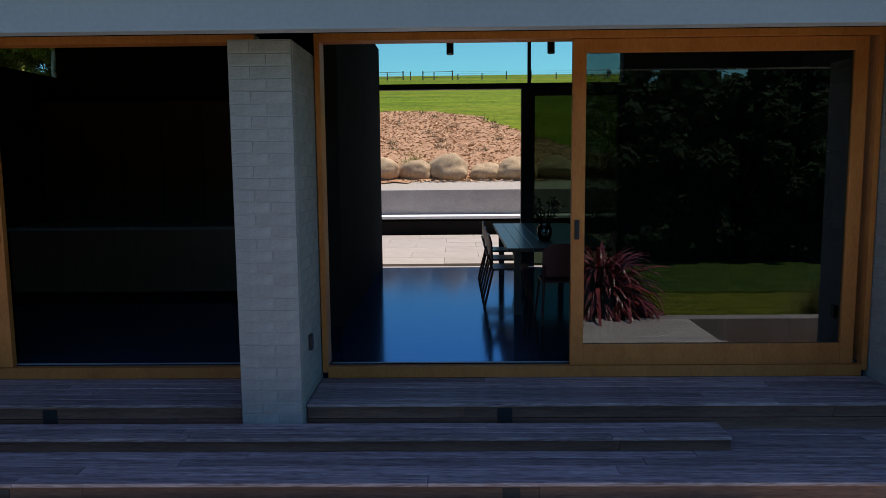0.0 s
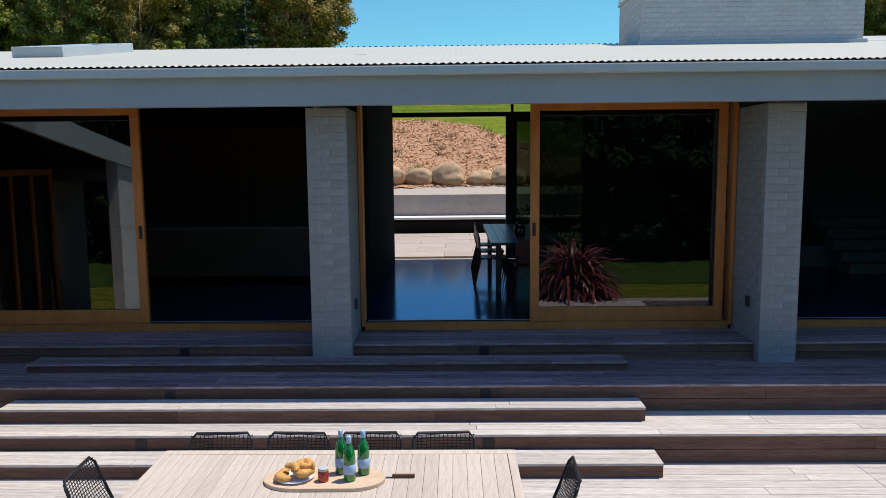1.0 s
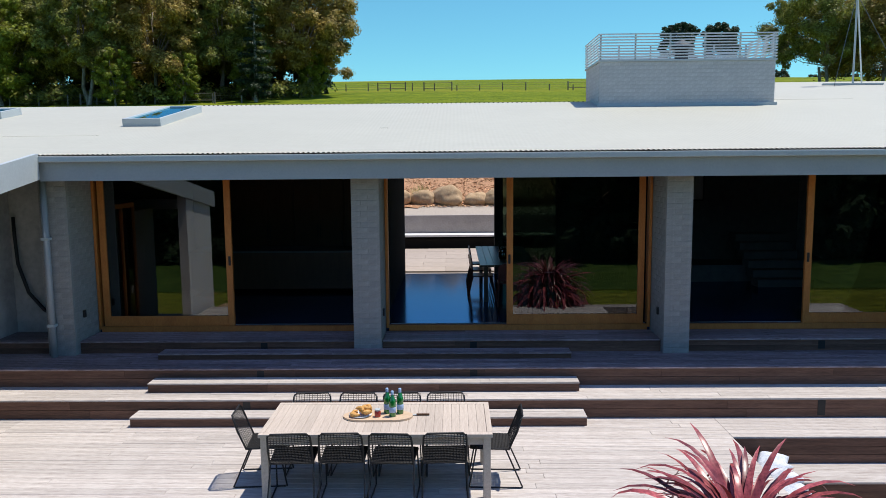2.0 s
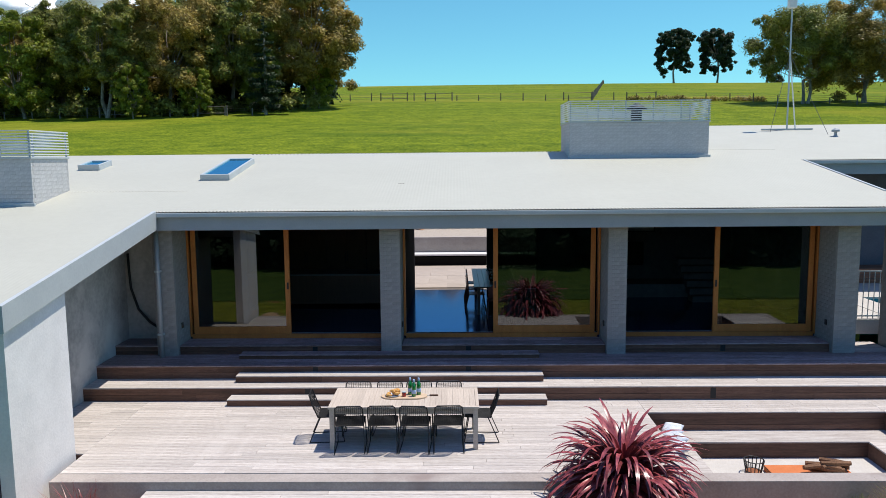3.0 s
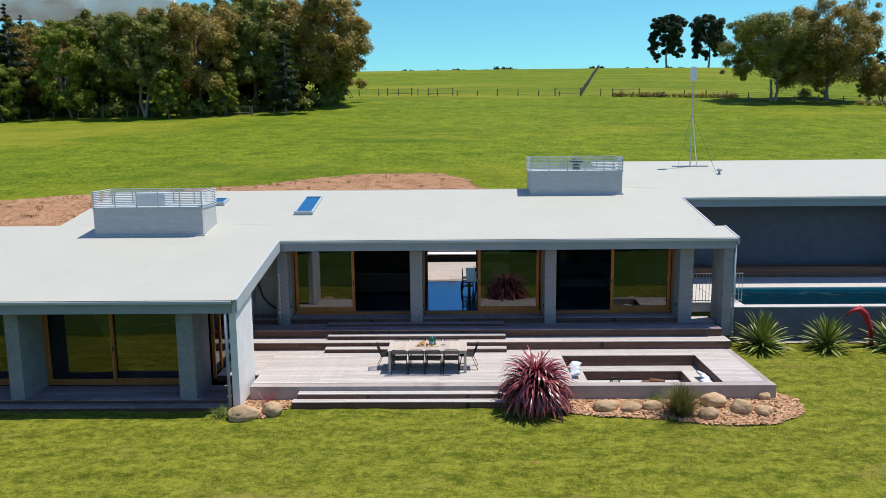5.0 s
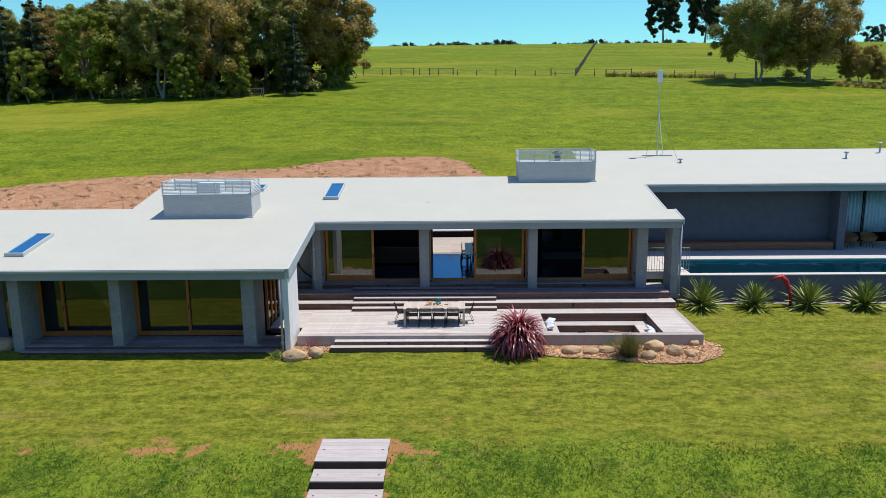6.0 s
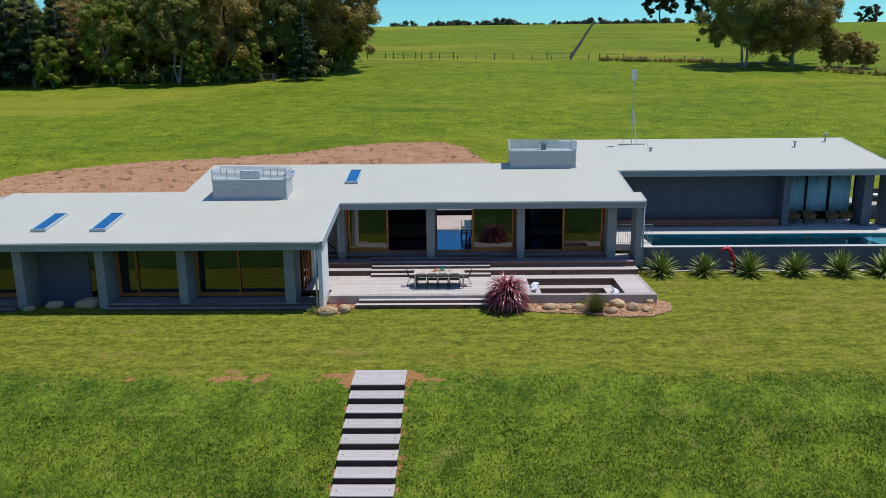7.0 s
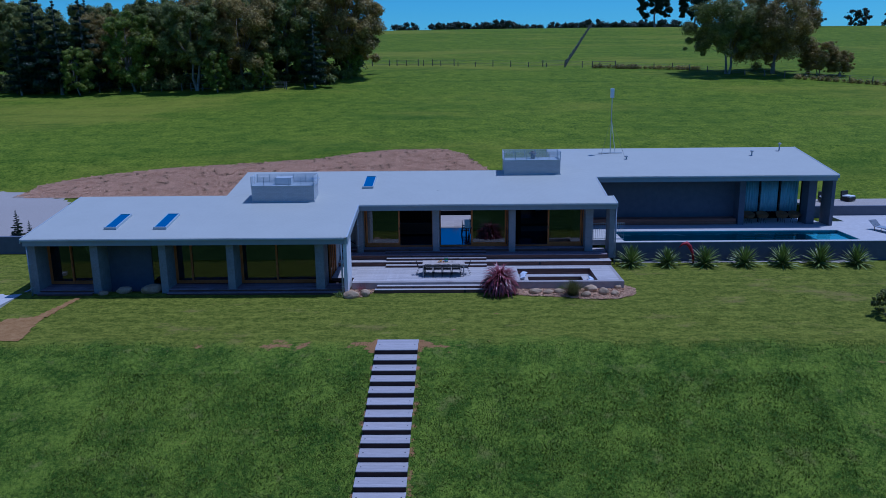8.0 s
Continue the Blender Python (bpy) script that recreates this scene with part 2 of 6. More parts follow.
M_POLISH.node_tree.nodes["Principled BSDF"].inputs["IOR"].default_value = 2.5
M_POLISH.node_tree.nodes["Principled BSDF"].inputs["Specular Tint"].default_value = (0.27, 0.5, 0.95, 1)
# near-black: the gloom of unlit rooms and eaves is put into this colour
M_SHADE_LINING = material("shade_black_lining", (0.012, 0.0115, 0.011), (0.02, 0.019, 0.018), rough=0.9, scale=2, bump=0.05, spec=0.02)
M_INNER_BRICK = material("interior_grey_brick", (0.1, 0.1, 0.1), (0.16, 0.16, 0.155), rough=0.85, scale=6, bump=0.3)
M_JOINERY = material("brown_veneer", (0.07, 0.03, 0.014), (0.12, 0.055, 0.025), rough=0.5, scale=2, bump=0.05, stretch=(6, 6, 1))
M_STONE = material("sandstone_boulder", (0.34, 0.21, 0.1), (0.57, 0.415, 0.25), rough=0.85, scale=2.5, bump=0.5, fine=22, random_amount=0.15, stain=(1.7, (0.3, 0.15, 0.08), 0.62))
M_BARK = material("gum_bark", (0.1, 0.08, 0.062), (0.42, 0.37, 0.31), rough=0.85, scale=1.2, bump=0.3, fine=9, stretch=(1, 1, 0.4))
M_POST = material("grey_fence_timber", (0.1, 0.085, 0.07), (0.22, 0.19, 0.16), rough=0.9, scale=4, bump=0.3)
M_WIRE = material("fence_wire", (0.12, 0.12, 0.12), (0.2, 0.2, 0.2), rough=0.5, metal=0.8, bump=0)
M_GUM = leaf_material("gum_leaves", (0.065, 0.082, 0.016), (0.4, 0.385, 0.085))
M_GUM_RUST = leaf_material("rusty_gum_leaves", (0.14, 0.115, 0.028), (0.53, 0.385, 0.095))
M_GUM_LIME = leaf_material("yellow_green_leaves", (0.11, 0.15, 0.015), (0.36, 0.39, 0.045))
M_PINE = leaf_material("dark_pine_needles", (0.016, 0.034, 0.014), (0.045, 0.072, 0.03))
M_REAR = leaf_material("shaded_rear_foliage", (0.02, 0.042, 0.02), (0.05, 0.08, 0.036), 0.3, 0.95)
M_FAR = leaf_material("far_foliage", (0.03, 0.045, 0.025), (0.07, 0.085, 0.045))
M_CORDY = material("burgundy_leaf", (0.08, 0.01, 0.014), (0.46, 0.105, 0.11), rough=0.32, scale=3, bump=0.05, fine=30, random_amount=0.45, spec=0.5)
M_YUCCA = material("green_sword_leaf", (0.1, 0.155, 0.018), (0.31, 0.35, 0.075), rough=0.4, scale=3, bump=0.05, fine=30, random_amount=0.35, spec=0.4)
M_TUSSOCK = leaf_material("olive_tussock", (0.1, 0.1, 0.025), (0.24, 0.22, 0.07), 0.3)
M_SPIKE = material("red_flower_spike", (0.3, 0.01, 0.02), (0.5, 0.03, 0.04), rough=0.6, scale=12, bump=0.4)
M_WATER = material("pool_water_floor", (0.01, 0.17, 0.21), (0.015, 0.25, 0.29), rough=0.3, scale=1.0, bump=0)
M_SURFACE = glass_material("pool_surface", (0.55, 0.8, 0.85), 1.33, 0.02)
M_CURTAIN = material("sheer_blue_curtain", (0.3, 0.51, 0.62), (0.4, 0.62, 0.72), rough=0.8, scale=3, bump=0.1, fine=20)
M_WICKER = material("tan_wicker", (0.34, 0.2, 0.09), (0.5, 0.33, 0.16), rough=0.7, scale=20, bump=0.4)
M_WHITE = material("white_paint", (0.74, 0.74, 0.72), (0.82, 0.82, 0.8), rough=0.5, scale=3, bump=0.03)
M_LINEN = material("blue_white_cushion", (0.4, 0.46, 0.55), (0.78, 0.8, 0.82), rough=0.9, scale=9, bump=0.2, fine=40)
M_BOTTLE = material("green_bottle_glass", (0.0, 0.14, 0.022), (0.0, 0.2, 0.035), rough=0.08, scale=3, bump=0, spec=0.8, coat=0.6)
M_LABEL = material("pale_blue_label", (0.3, 0.45, 0.66), (0.42, 0.55, 0.74), rough=0.6, scale=20, bump=0)
M_PASTRY = material("golden_pastry", (0.5, 0.22, 0.05), (0.75, 0.45, 0.14), rough=0.6, scale=14, bump=0.5)
M_BOARDW = material("pale_serving_board", (0.52, 0.37, 0.24), (0.66, 0.5, 0.35), rough=0.5, scale=4, bump=0.05, stretch=(1, 8, 8))
M_JAM = material("red_jam", (0.3, 0.02, 0.02), (0.42, 0.05, 0.03), rough=0.15, scale=5, bump=0, coat=0.5)
M_REDCHAIR = material("dark_red_chair", (0.08, 0.014, 0.01), (0.12, 0.022, 0.016), rough=0.4, scale=5, bump=0.02)
M_RUST = material("rusted_steel", (0.16, 0.05, 0.02), (0.34, 0.12, 0.05), rough=0.8, scale=7, bump=0.4)
M_LOG = material("split_firewood", (0.12, 0.06, 0.03), (0.3, 0.16, 0.09), rough=0.9, scale=8, bump=0.5)
M_ORANGE = material("orange_clay", (0.5, 0.14, 0.04), (0.62, 0.2, 0.07), rough=0.7, scale=5, bump=0.1)
M_PAVER = material("grey_timber_sleeper", (0.33, 0.295, 0.275), (0.52, 0.475, 0.45), rough=0.75, scale=1.4, bump=0.2, fine=10, random_amount=0.08, stretch=(1, 14, 14))
M_ART = material("pale_artwork", (0.3, 0.28, 0.26), (0.5, 0.46, 0.42), rough=0.6, scale=2, bump=0)
M_TV = material("black_screen", (0.004, 0.004, 0.005), (0.006, 0.006, 0.007), rough=0.12, scale=2, bump=0)


# ---------------------------------------------------------------- building helpers
def box(bm, x0, x1, y0, y1, z0, z1, bevel=0.0):
    r = bmesh.ops.create_cube(bm, size=1.0, matrix=Matrix.Translation(((x0 + x1) / 2, (y0 + y1) / 2, (z0 + z1) / 2)) @ Matrix.Diagonal((x1 - x0, y1 - y0, z1 - z0, 1)))
    if bevel:
        edges = list({e for v in r["verts"] for e in v.link_edges})
        bmesh.ops.bevel(bm, geom=edges, offset=bevel, segments=2, affect="EDGES", profile=0.6)


def tube(bm, points, radii, sides=8):
    """A tapered tube through points."""
    rings = []
    pts = [Vector(p) for p in points]
    for i, p in enumerate(pts):
        d = (pts[min(i + 1, len(pts) - 1)] - pts[max(i - 1, 0)]).normalized()
        a = d.cross(Vector((0.13, 0.37, 0.92)) if abs(d.z) < 0.9 else Vector((1, 0, 0))).normalized()
        b = d.cross(a)
        r = radii[i] if isinstance(radii, (list, tuple)) else radii
        rings.append([bm.verts.new(p + r * (math.cos(2 * math.pi * k / sides) * a + math.sin(2 * math.pi * k / sides) * b)) for k in range(sides)])
    for r0, r1 in zip(rings, rings[1:]):
        for k in range(sides):
            bm.faces.new((r0[k], r0[(k + 1) % sides], r1[(k + 1) % sides], r1[k]))
    bm.faces.new(rings[0][::-1])
    bm.faces.new(rings[-1])


def lathe(bm, profile, x=0, y=0, z=0, sides=20):
    rings = []
    for r, h in profile:
        rings.append([bm.verts.new((x + r * math.cos(2 * math.pi * k / sides), y + r * math.sin(2 * math.pi * k / sides), z + h)) for k in range(sides)])
    for r0, r1 in zip(rings, rings[1:]):
        for k in range(sides):
            bm.faces.new((r0[k], r0[(k + 1) % sides], r1[(k + 1) % sides], r1[k]))
    bm.faces.new(rings[0][::-1])
    bm.faces.new(rings[-1])


def mesh_of(bm, name, mat, smooth=False):
    me = bpy.data.meshes.new(name)
    bmesh.ops.recalc_face_normals(bm, faces=bm.faces)
    bm.to_mesh(me)
    bm.free()
    me.materials.append(mat)
    if smooth:
        for p in me.polygons:
            p.use_smooth = True
    return me


def part(name, bm, mat, parent=None, label="", smooth=False):
    ob = new(name, mesh_of(bm, name, mat, smooth))
    if parent is not None:
        ob.parent = parent
    if label:
        ob["label"] = label
    return ob


def piece(name, me, parent, loc=(0, 0, 0), rot=(0, 0, 0), scl=(1, 1, 1)):
    ob = new(name, me)
    ob.parent = parent
    ob.location, ob.rotation_euler, ob.scale = loc, rot, scl
    return ob


def thing(name, loc, label, category, group="", rz=0.0):
    e = new(name)
    e.empty_display_size = 0.2
    e.location = loc
    e.rotation_euler = (0, 0, rz)
    return tagged(e, label, category, group)


def structure(name, bm, mat, label, category, smooth=False):
    return tagged(part(name, bm, mat, None, "", smooth), label, category, kind="structure")


def raw(name, verts, faces, mat, smooth=False):
    me = bpy.data.meshes.new(name)
    me.from_pydata([tuple(v) for v in verts], [], faces)
    me.materials.append(mat)
    if smooth:
        me.polygons.foreach_set("use_smooth", [True] * len(me.polygons))
    me.update()
    return me


# ---------------------------------------------------------------- levels
FLOOR = 0.0
L1, L2, L3, DECK = -0.105, -0.311, -0.591, -0.877
Y1, Y2, Y3 = 5.42, 4.50, 3.87
B1, B2, B3 = (-0.207, 5.0), (-0.445, 4.2), (-0.737, 3.54)
DECK_Y = 0.02
WING = -1.12
POOL = 0.2
FACADE = 6.15
COL_Y = 5.3
WEST = -7.55


def roof_z(y):
    return 2.93 + 0.168 * (y - 4.87)


KNOTS_Y = np.array([-400, -120, -70, -45, -24, -17, -8.7, -7.6, -6, 0, 6, 12, 17.5, 18.5, 20.5, 33, 67, 108, 150, 234, 262, 420, 1500])
KNOTS_Z = np.array([-11, -11, -10.4, -9.8, -6.85, -4.66, -2.07, -1.87, -1.79, -1.33, -1.1, -0.6, 0.6, 0.95, 1.1, 3.8, 7.65, 12.75, 17.3, 27.6, 28.4, 25, 18])


def ground_z(x, y):
    """Height of the lawn and hill."""
    x, y = np.asarray(x, float), np.asarray(y, float)
    w = np.clip(np.abs(y) * 0.05, 0.3, 8)
    z = (np.interp(y - w, KNOTS_Y, KNOTS_Z) + np.interp(y, KNOTS_Y, KNOTS_Z) + np.interp(y + w, KNOTS_Y, KNOTS_Z)) / 3
    far = np.clip((y - 40) / 100, 0, 1)
    z = z + far * (0.2 * np.sin(x * 0.031 + 1) + 0.25 * np.sin(x * 0.017 + y * 0.02))
    z = z - 0.00009 * far * np.clip(np.abs(x - 10) - 40, 0, 400) ** 2 * 0.6
    return z


# ---------------------------------------------------------------- ground
def build_ground():
    xs = np.unique(np.concatenate([np.linspace(-1200, -120, 19), np.linspace(-120, -30, 31), np.linspace(-30, 34, 107), np.linspace(34, 130, 33), np.linspace(130, 1200, 19)]))
    ys = np.unique(np.concatenate([np.linspace(-400, -60, 12), np.linspace(-60, -22, 27), np.linspace(-22, 36, 117), np.linspace(36, 130, 65), np.linspace(130, 300, 50), np.linspace(300, 1500, 16)]))
    X, Y = np.meshgrid(xs, ys)
    Z = ground_z(X, Y)
    rng = np.random.default_rng(3)
    Z = Z + np.where((Y < 0) | (Y > 34), rng.normal(0, 0.012, Z.shape), 0)

    def under(x0, x1, y0, y1, depth):
        nonlocal Z
        inside = (X > x0) & (X < x1) & (Y > y0) & (Y < y1)
        Z = np.where(inside, np.minimum(Z, depth), Z)
    under(-5.9, 9.5, 0.5, 12.2, -2.1)
    under(-25.5, -6.3, 0.2, 12.2, -1.9)
    under(10.2, 27.3, 6.0, 17.9, -1.9)
    under(-12, 12, 12, 18.2, -0.6)
    nx = len(xs)
    verts = np.stack([X.ravel(), Y.ravel(), Z.ravel()], 1).tolist()
    faces = [(j * nx + i, j * nx + i + 1, (j + 1) * nx + i + 1, (j + 1) * nx + i) for j in range(len(ys) - 1) for i in range(nx - 1)]
    ob = new("ground", raw("ground", verts, faces, M_GRASS, True))
    tagged(ob, "green mown lawn rising to a grazed hillside paddock", "ground", kind="structure")


build_ground()


def patch(name, mat, label, category, outline, lift=0.03, step=0.35, jitter=0.02, seed=1):
    """A bed draped over the ground inside a ring of x, y corners."""
    ring = np.array(outline, float)
    xs = np.arange(ring[:, 0].min(), ring[:, 0].max() + step, step)
    ys = np.arange(ring[:, 1].min(), ring[:, 1].max() + step, step)
    rng = np.random.default_rng(seed)

    def inside(px, py):
        c = np.zeros(px.shape, bool)
        j = len(ring) - 1
        for i in range(len(ring)):
            xi, yi, xj, yj = ring[i, 0], ring[i, 1], ring[j, 0], ring[j, 1]
            c ^= ((yi > py) != (yj > py)) & (px < (xj - xi) * (py - yi) / (yj - yi + 1e-9) + xi)
            j = i
        return c
    X, Y = np.meshgrid(xs, ys)
    Xj, Yj = X + rng.uniform(-0.3, 0.3, X.shape) * step, Y + rng.uniform(-0.3, 0.3, X.shape) * step
    Z = ground_z(Xj, Yj) + lift + rng.uniform(-jitter, jitter, X.shape)
    keep = inside(Xj, Yj).astype(int)
    nx = len(xs)
    verts = np.stack([Xj.ravel(), Yj.ravel(), Z.ravel()], 1).tolist()
    faces = []
    for j in range(len(ys) - 1):
        for i in range(nx - 1):
            if keep[j, i] + keep[j, i + 1] + keep[j + 1, i] + keep[j + 1, i + 1] >= 3:
                faces.append((j * nx + i, j * nx + i + 1, (j + 1) * nx + i + 1, (j + 1) * nx + i))
    ob = new(name, raw(name, verts, faces, mat, True))
    tagged(ob, label, category, kind="structure")
    return inside, ring


def chips(name, label, inside, ring, count, size, seed, lift=0.04):
    """Loose flakes of bark over a bed."""
    rng = np.random.default_rng(seed)
    px = rng.uniform(ring[:, 0].min(), ring[:, 0].max(), count)
    py = rng.uniform(ring[:, 1].min(), ring[:, 1].max(), count)
    ok = inside(px, py)
    px, py = px[ok], py[ok]
    pz = ground_z(px, py) + lift
    n = len(px)
    a = rng.uniform(0, 6.28, n)
    ln = rng.uniform(0.5, 1.4, n) * size
    wd = ln * rng.uniform(0.25, 0.5, n)
    tilt = rng.normal(0, 0.3, n)
    ux, uy = np.cos(a), np.sin(a)
    c = np.stack([px, py, pz], 1)
    u = np.stack([ux * ln, uy * ln, tilt * ln], 1)
    v = np.stack([-uy * wd, ux * wd, rng.normal(0, 0.3, n) * wd], 1)
    verts = np.concatenate([c - u - v, c + u - v, c + u + v, c - u + v], 1).reshape(-1, 3)
    faces = [(4 * i, 4 * i + 1, 4 * i + 2, 4 * i + 3) for i in range(n)]
    ob = new(name, raw(name, verts.tolist(), faces, M_CHIP))
    tagged(ob, label, "mulch", kind="stuff")


MOUND = [(-38, 20.4), (-37, 23.8), (-32, 26.5), (-27, 28), (-19.4, 29.3), (-13.6, 30.3), (-9.4, 32.2), (-6, 33.3), (-1.6, 33.4), (0.7, 31.7), (2.4, 28), (4.2, 24), (9, 21.2), (9.5, 20.2), (-6, 19.9), (-30, 19.9)]
m_in, m_ring = patch("mulch_bank", M_MULCH, "bank of reddish bark mulch behind the house", "garden bed", MOUND, 0.05, 0.4, 0.02, 2)
chips("bark_chips", "loose bark chips over the planted bank", m_in, m_ring, 120000, 0.04, 5, 0.06)
BED = [(2.2, 0.5), (2.2, -0.6), (4.0, -1.1), (6, -1.35), (7.5, -1.75), (9.0, -1.7), (10.2, -1.0), (10.4, 0.0), (9.9, 0.5)]
b_in, b_ring = patch("mulch_bed", M_MULCH, "bark mulch bed along the deck wall", "garden bed", BED, 0.03, 0.12, 0.015, 3)
chips("bark_chips", "loose bark chips in the garden bed", b_in, b_ring, 9000, 0.05, 6)
BED2 = [(-6.5, 0.4), (-6.5, -1.2), (-5.5, -1.2), (-4.8, -0.3), (-4.6, 0.4)]
c_in, c_ring = patch("mulch_bed", M_MULCH, "small bark mulch bed beside the steps", "garden bed", BED2, 0.03, 0.12, 0.015, 4)
chips("bark_chips", "loose bark chips beside the steps", c_in, c_ring, 2500, 0.05, 7)
patch("gravel_strip", M_GRAVEL, "pale gravel strip above the retaining wall", "gravel", [(-11, 17.9), (11, 17.9), (11, 20.6), (-11, 20.6)], 0.02, 0.3, 0.01, 5)
patch("driveway", M_GRAVEL, "pale gravel driveway behind the house", "driveway", [(-80, 15), (-80, 24), (-44, 23.0), (-36, 21.5), (-29, 17), (-27, 12), (-31, 10), (-40, 15.5)], 0.04, 0.6, 0.01, 6)
patch("garden_bed", M_SOIL, "bare brown garden bed beside the driveway", "garden bed", [(-40, 14.8), (-31, 11), (-28, 12), (-28, 9.5), (-36, 11)], 0.03, 0.5, 0.03, 7)
patch("dirt_track", M_SOIL, "worn reddish dirt track crossing the lawn", "soil", [(-22.0, -0.9), (-21.7, -1.2), (-22.3, -4.4), (-21.9, -7.2), (-23.2, -7.3), (-24.6, -5.1), (-24.3, -4.2), (-22.9, -3.9)], 0.028, 0.12, 0.012, 13)


# ---------------------------------------------------------------- house: roofs
def roof_sheet(name, x0, x1, y0, y1, label):
    n = int((x1 - x0) / 0.0127)
    xs = np.linspace(x0, x1, n + 1)
    wave = 0.008 * np.cos(2 * np.pi * xs / 0.076)
    verts, faces = [], []
    for yy, amp in ((y0, 1.0), (y0 + 0.1, 0.08), (y1, 0.08)):
        z = roof_z(yy)
        verts += [(float(a), yy, float(z + amp * w + 0.008)) for a, w in zip(xs, wave)]
    m = n + 1
    faces = [(r * m + i, r * m + i + 1, (r + 1) * m + i + 1, (r + 1) * m + i) for r in range(2) for i in range(n)]
    # underside sheet and edges
    k = len(verts)
    verts += [(x0, y0, roof_z(y0) - 0.03), (x1, y0, roof_z(y0) - 0.03), (x1, y1, roof_z(y1) - 0.03), (x0, y1, roof_z(y1) - 0.03)]
    faces += [(k, k + 3, k + 2, k + 1), (0, m, 2 * m, k + 3, k), (n, k + 1, k + 2, 2 * m + n, m + n)]
    ob = new(name, raw(name, verts, faces, M_ROOF))
    tagged(ob, label, "roof", kind="structure")
    return ob


roof_sheet("roof_main", -6.3, 9.8, 4.82, 12.3, "white corrugated steel roof over the living rooms")
roof_sheet("roof_notch", 9.8, 10.2, 4.82, 6.3, "white corrugated steel roof end over the side terrace")
roof_sheet("roof_link", -15.3, -6.3, 6.9, 12.3, "white corrugated steel roof beside the chimney")
roof_sheet("roof_wing", -25.05, -6.3, -0.75, 6.9, "white corrugated steel roof over the bedroom wing")
roof_sheet("roof_pool", 9.8, 26.8, 10.45, 18.0, "white corrugated steel roof over the pool wing")
roof_sheet("roof_back", 7.2, 9.8, 12.3, 18.0, "white corrugated steel roof joining the pool wing")


def fixings(x0, x1, y, step, label):
    """A row of roofing screws with dark washers."""
    verts, faces = [], []
    for x in np.arange(x0, x1, step):
        z = roof_z(y)
        k = len(verts)
        for dz, r in ((0.004, 0.026), (0.026, 0.016)):
            verts += [(x + r * math.cos(a), y + r * math.sin(a), z + dz) for a in (0.4, 1.97, 3.54, 5.11)]
        faces += [(k + 4, k + 5, k + 6, k + 7)] + [(k + i, k + (i + 1) % 4, k + 4 + (i + 1) % 4, k + 4 + i) for i in range(4)]
    tagged(new("roof_screws", raw("roof_screws", verts, faces, M_BLACK)), label, "screws", kind="stuff")


fixings(-6.1, 3.3, 12.2, 0.115, "row of dark roofing screws along the main ridge")


def ceiling(name, x0, x1, y0, y1, drop, mat, label):
    bm = bmesh.new()
    vs = [bm.verts.new((x, y, roof_z(y) - d)) for d in (drop, drop + 0.04) for x, y in ((x0, y0), (x1, y0), (x1, y1), (x0, y1))]
    bm.faces.new(vs[3::-1])
    bm.faces.new(vs[4:])
    for a, b in ((0, 1), (1, 2), (2, 3), (3, 0)):
        bm.faces.new((vs[a], vs[b], vs[b + 4], vs[a + 4]))
    structure(name, bm, mat, label, "ceiling")


ceiling("ceiling_main", -6.25, 9.75, 4.98, 12.2, 0.14, M_SHADE_LINING, "shade-dark raked ceiling under the roof")
ceiling("ceiling_wing", -24.9, -6.4, -0.55, 6.8, 0.14, M_SHADE_LINING, "shade-dark raked ceiling of the wing")
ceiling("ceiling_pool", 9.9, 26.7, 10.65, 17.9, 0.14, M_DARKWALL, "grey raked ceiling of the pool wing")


def fascia(name, x0, x1, y, depth, label):
    """Gutter and beam along an eave."""
    z = roof_z(y)
    bm = bmesh.new()
    box(bm, x0, x1, y + 0.1, y + 0.24, z - 0.1 - depth, z - 0.02, 0.004)
    ob = structure(name, bm, M_STEEL, label, "fascia beam")
    bm = bmesh.new()
    box(bm, x0 - 0.02, x1 + 0.02, y - 0.02, y + 0.098, z - 0.1, z - 0.012, 0.012)
    part("gutter", bm, M_GUTTER, ob, "pale grey steel gutter")


fascia("fascia_main", -6.28, 10.18, 4.8, 0.29, "blue-grey steel beam along the main eave")
fascia("fascia_wing", -25.0, -6.42, -0.77, 0.3, "blue-grey steel beam along the wing eave")
fascia("fascia_pool", 9.85, 26.78, 10.43, 0.3, "blue-grey steel beam along the pool eave")


def barge(name, x0, x1, y0, y1, label, mat=M_STEEL, depth=0.3):
    bm = bmesh.new()
    vs = []
    for x in (x0, x1):
        for y, d in ((y0, -0.03), (y1, -0.03), (y1, depth), (y0, depth)):
            vs.append(bm.verts.new((x, y, roof_z(y) - d)))
    for f in ((0, 1, 2, 3), (7, 6, 5, 4), (0, 4, 5, 1), (1, 5, 6, 2), (2, 6, 7, 3), (3, 7, 4, 0)):
        bm.faces.new([vs[i] for i in f])
    structure(name, bm, mat, label, "barge board")


barge("barge_wing", -6.296, -6.22, -0.75, 4.8, "pale steel barge capping along the wing roof edge", M_GUTTER, 0.36)
barge("barge_main", 9.804, 9.86, 6.3, 10.4, "pale steel barge capping along the main roof edge", M_GUTTER, 0.22)
barge("barge_notch", 10.204, 10.26, 4.82, 6.3, "pale steel barge capping at the roof end", M_GUTTER, 0.22)
barge("barge_pool", 26.804, 26.86, 10.45, 18.0, "pale steel barge capping at the pool roof end", M_GUTTER, 0.22)
barge("barge_left", -25.11, -25.054, -0.75, 6.9, "pale steel barge capping at the wing roof end", M_GUTTER, 0.22)


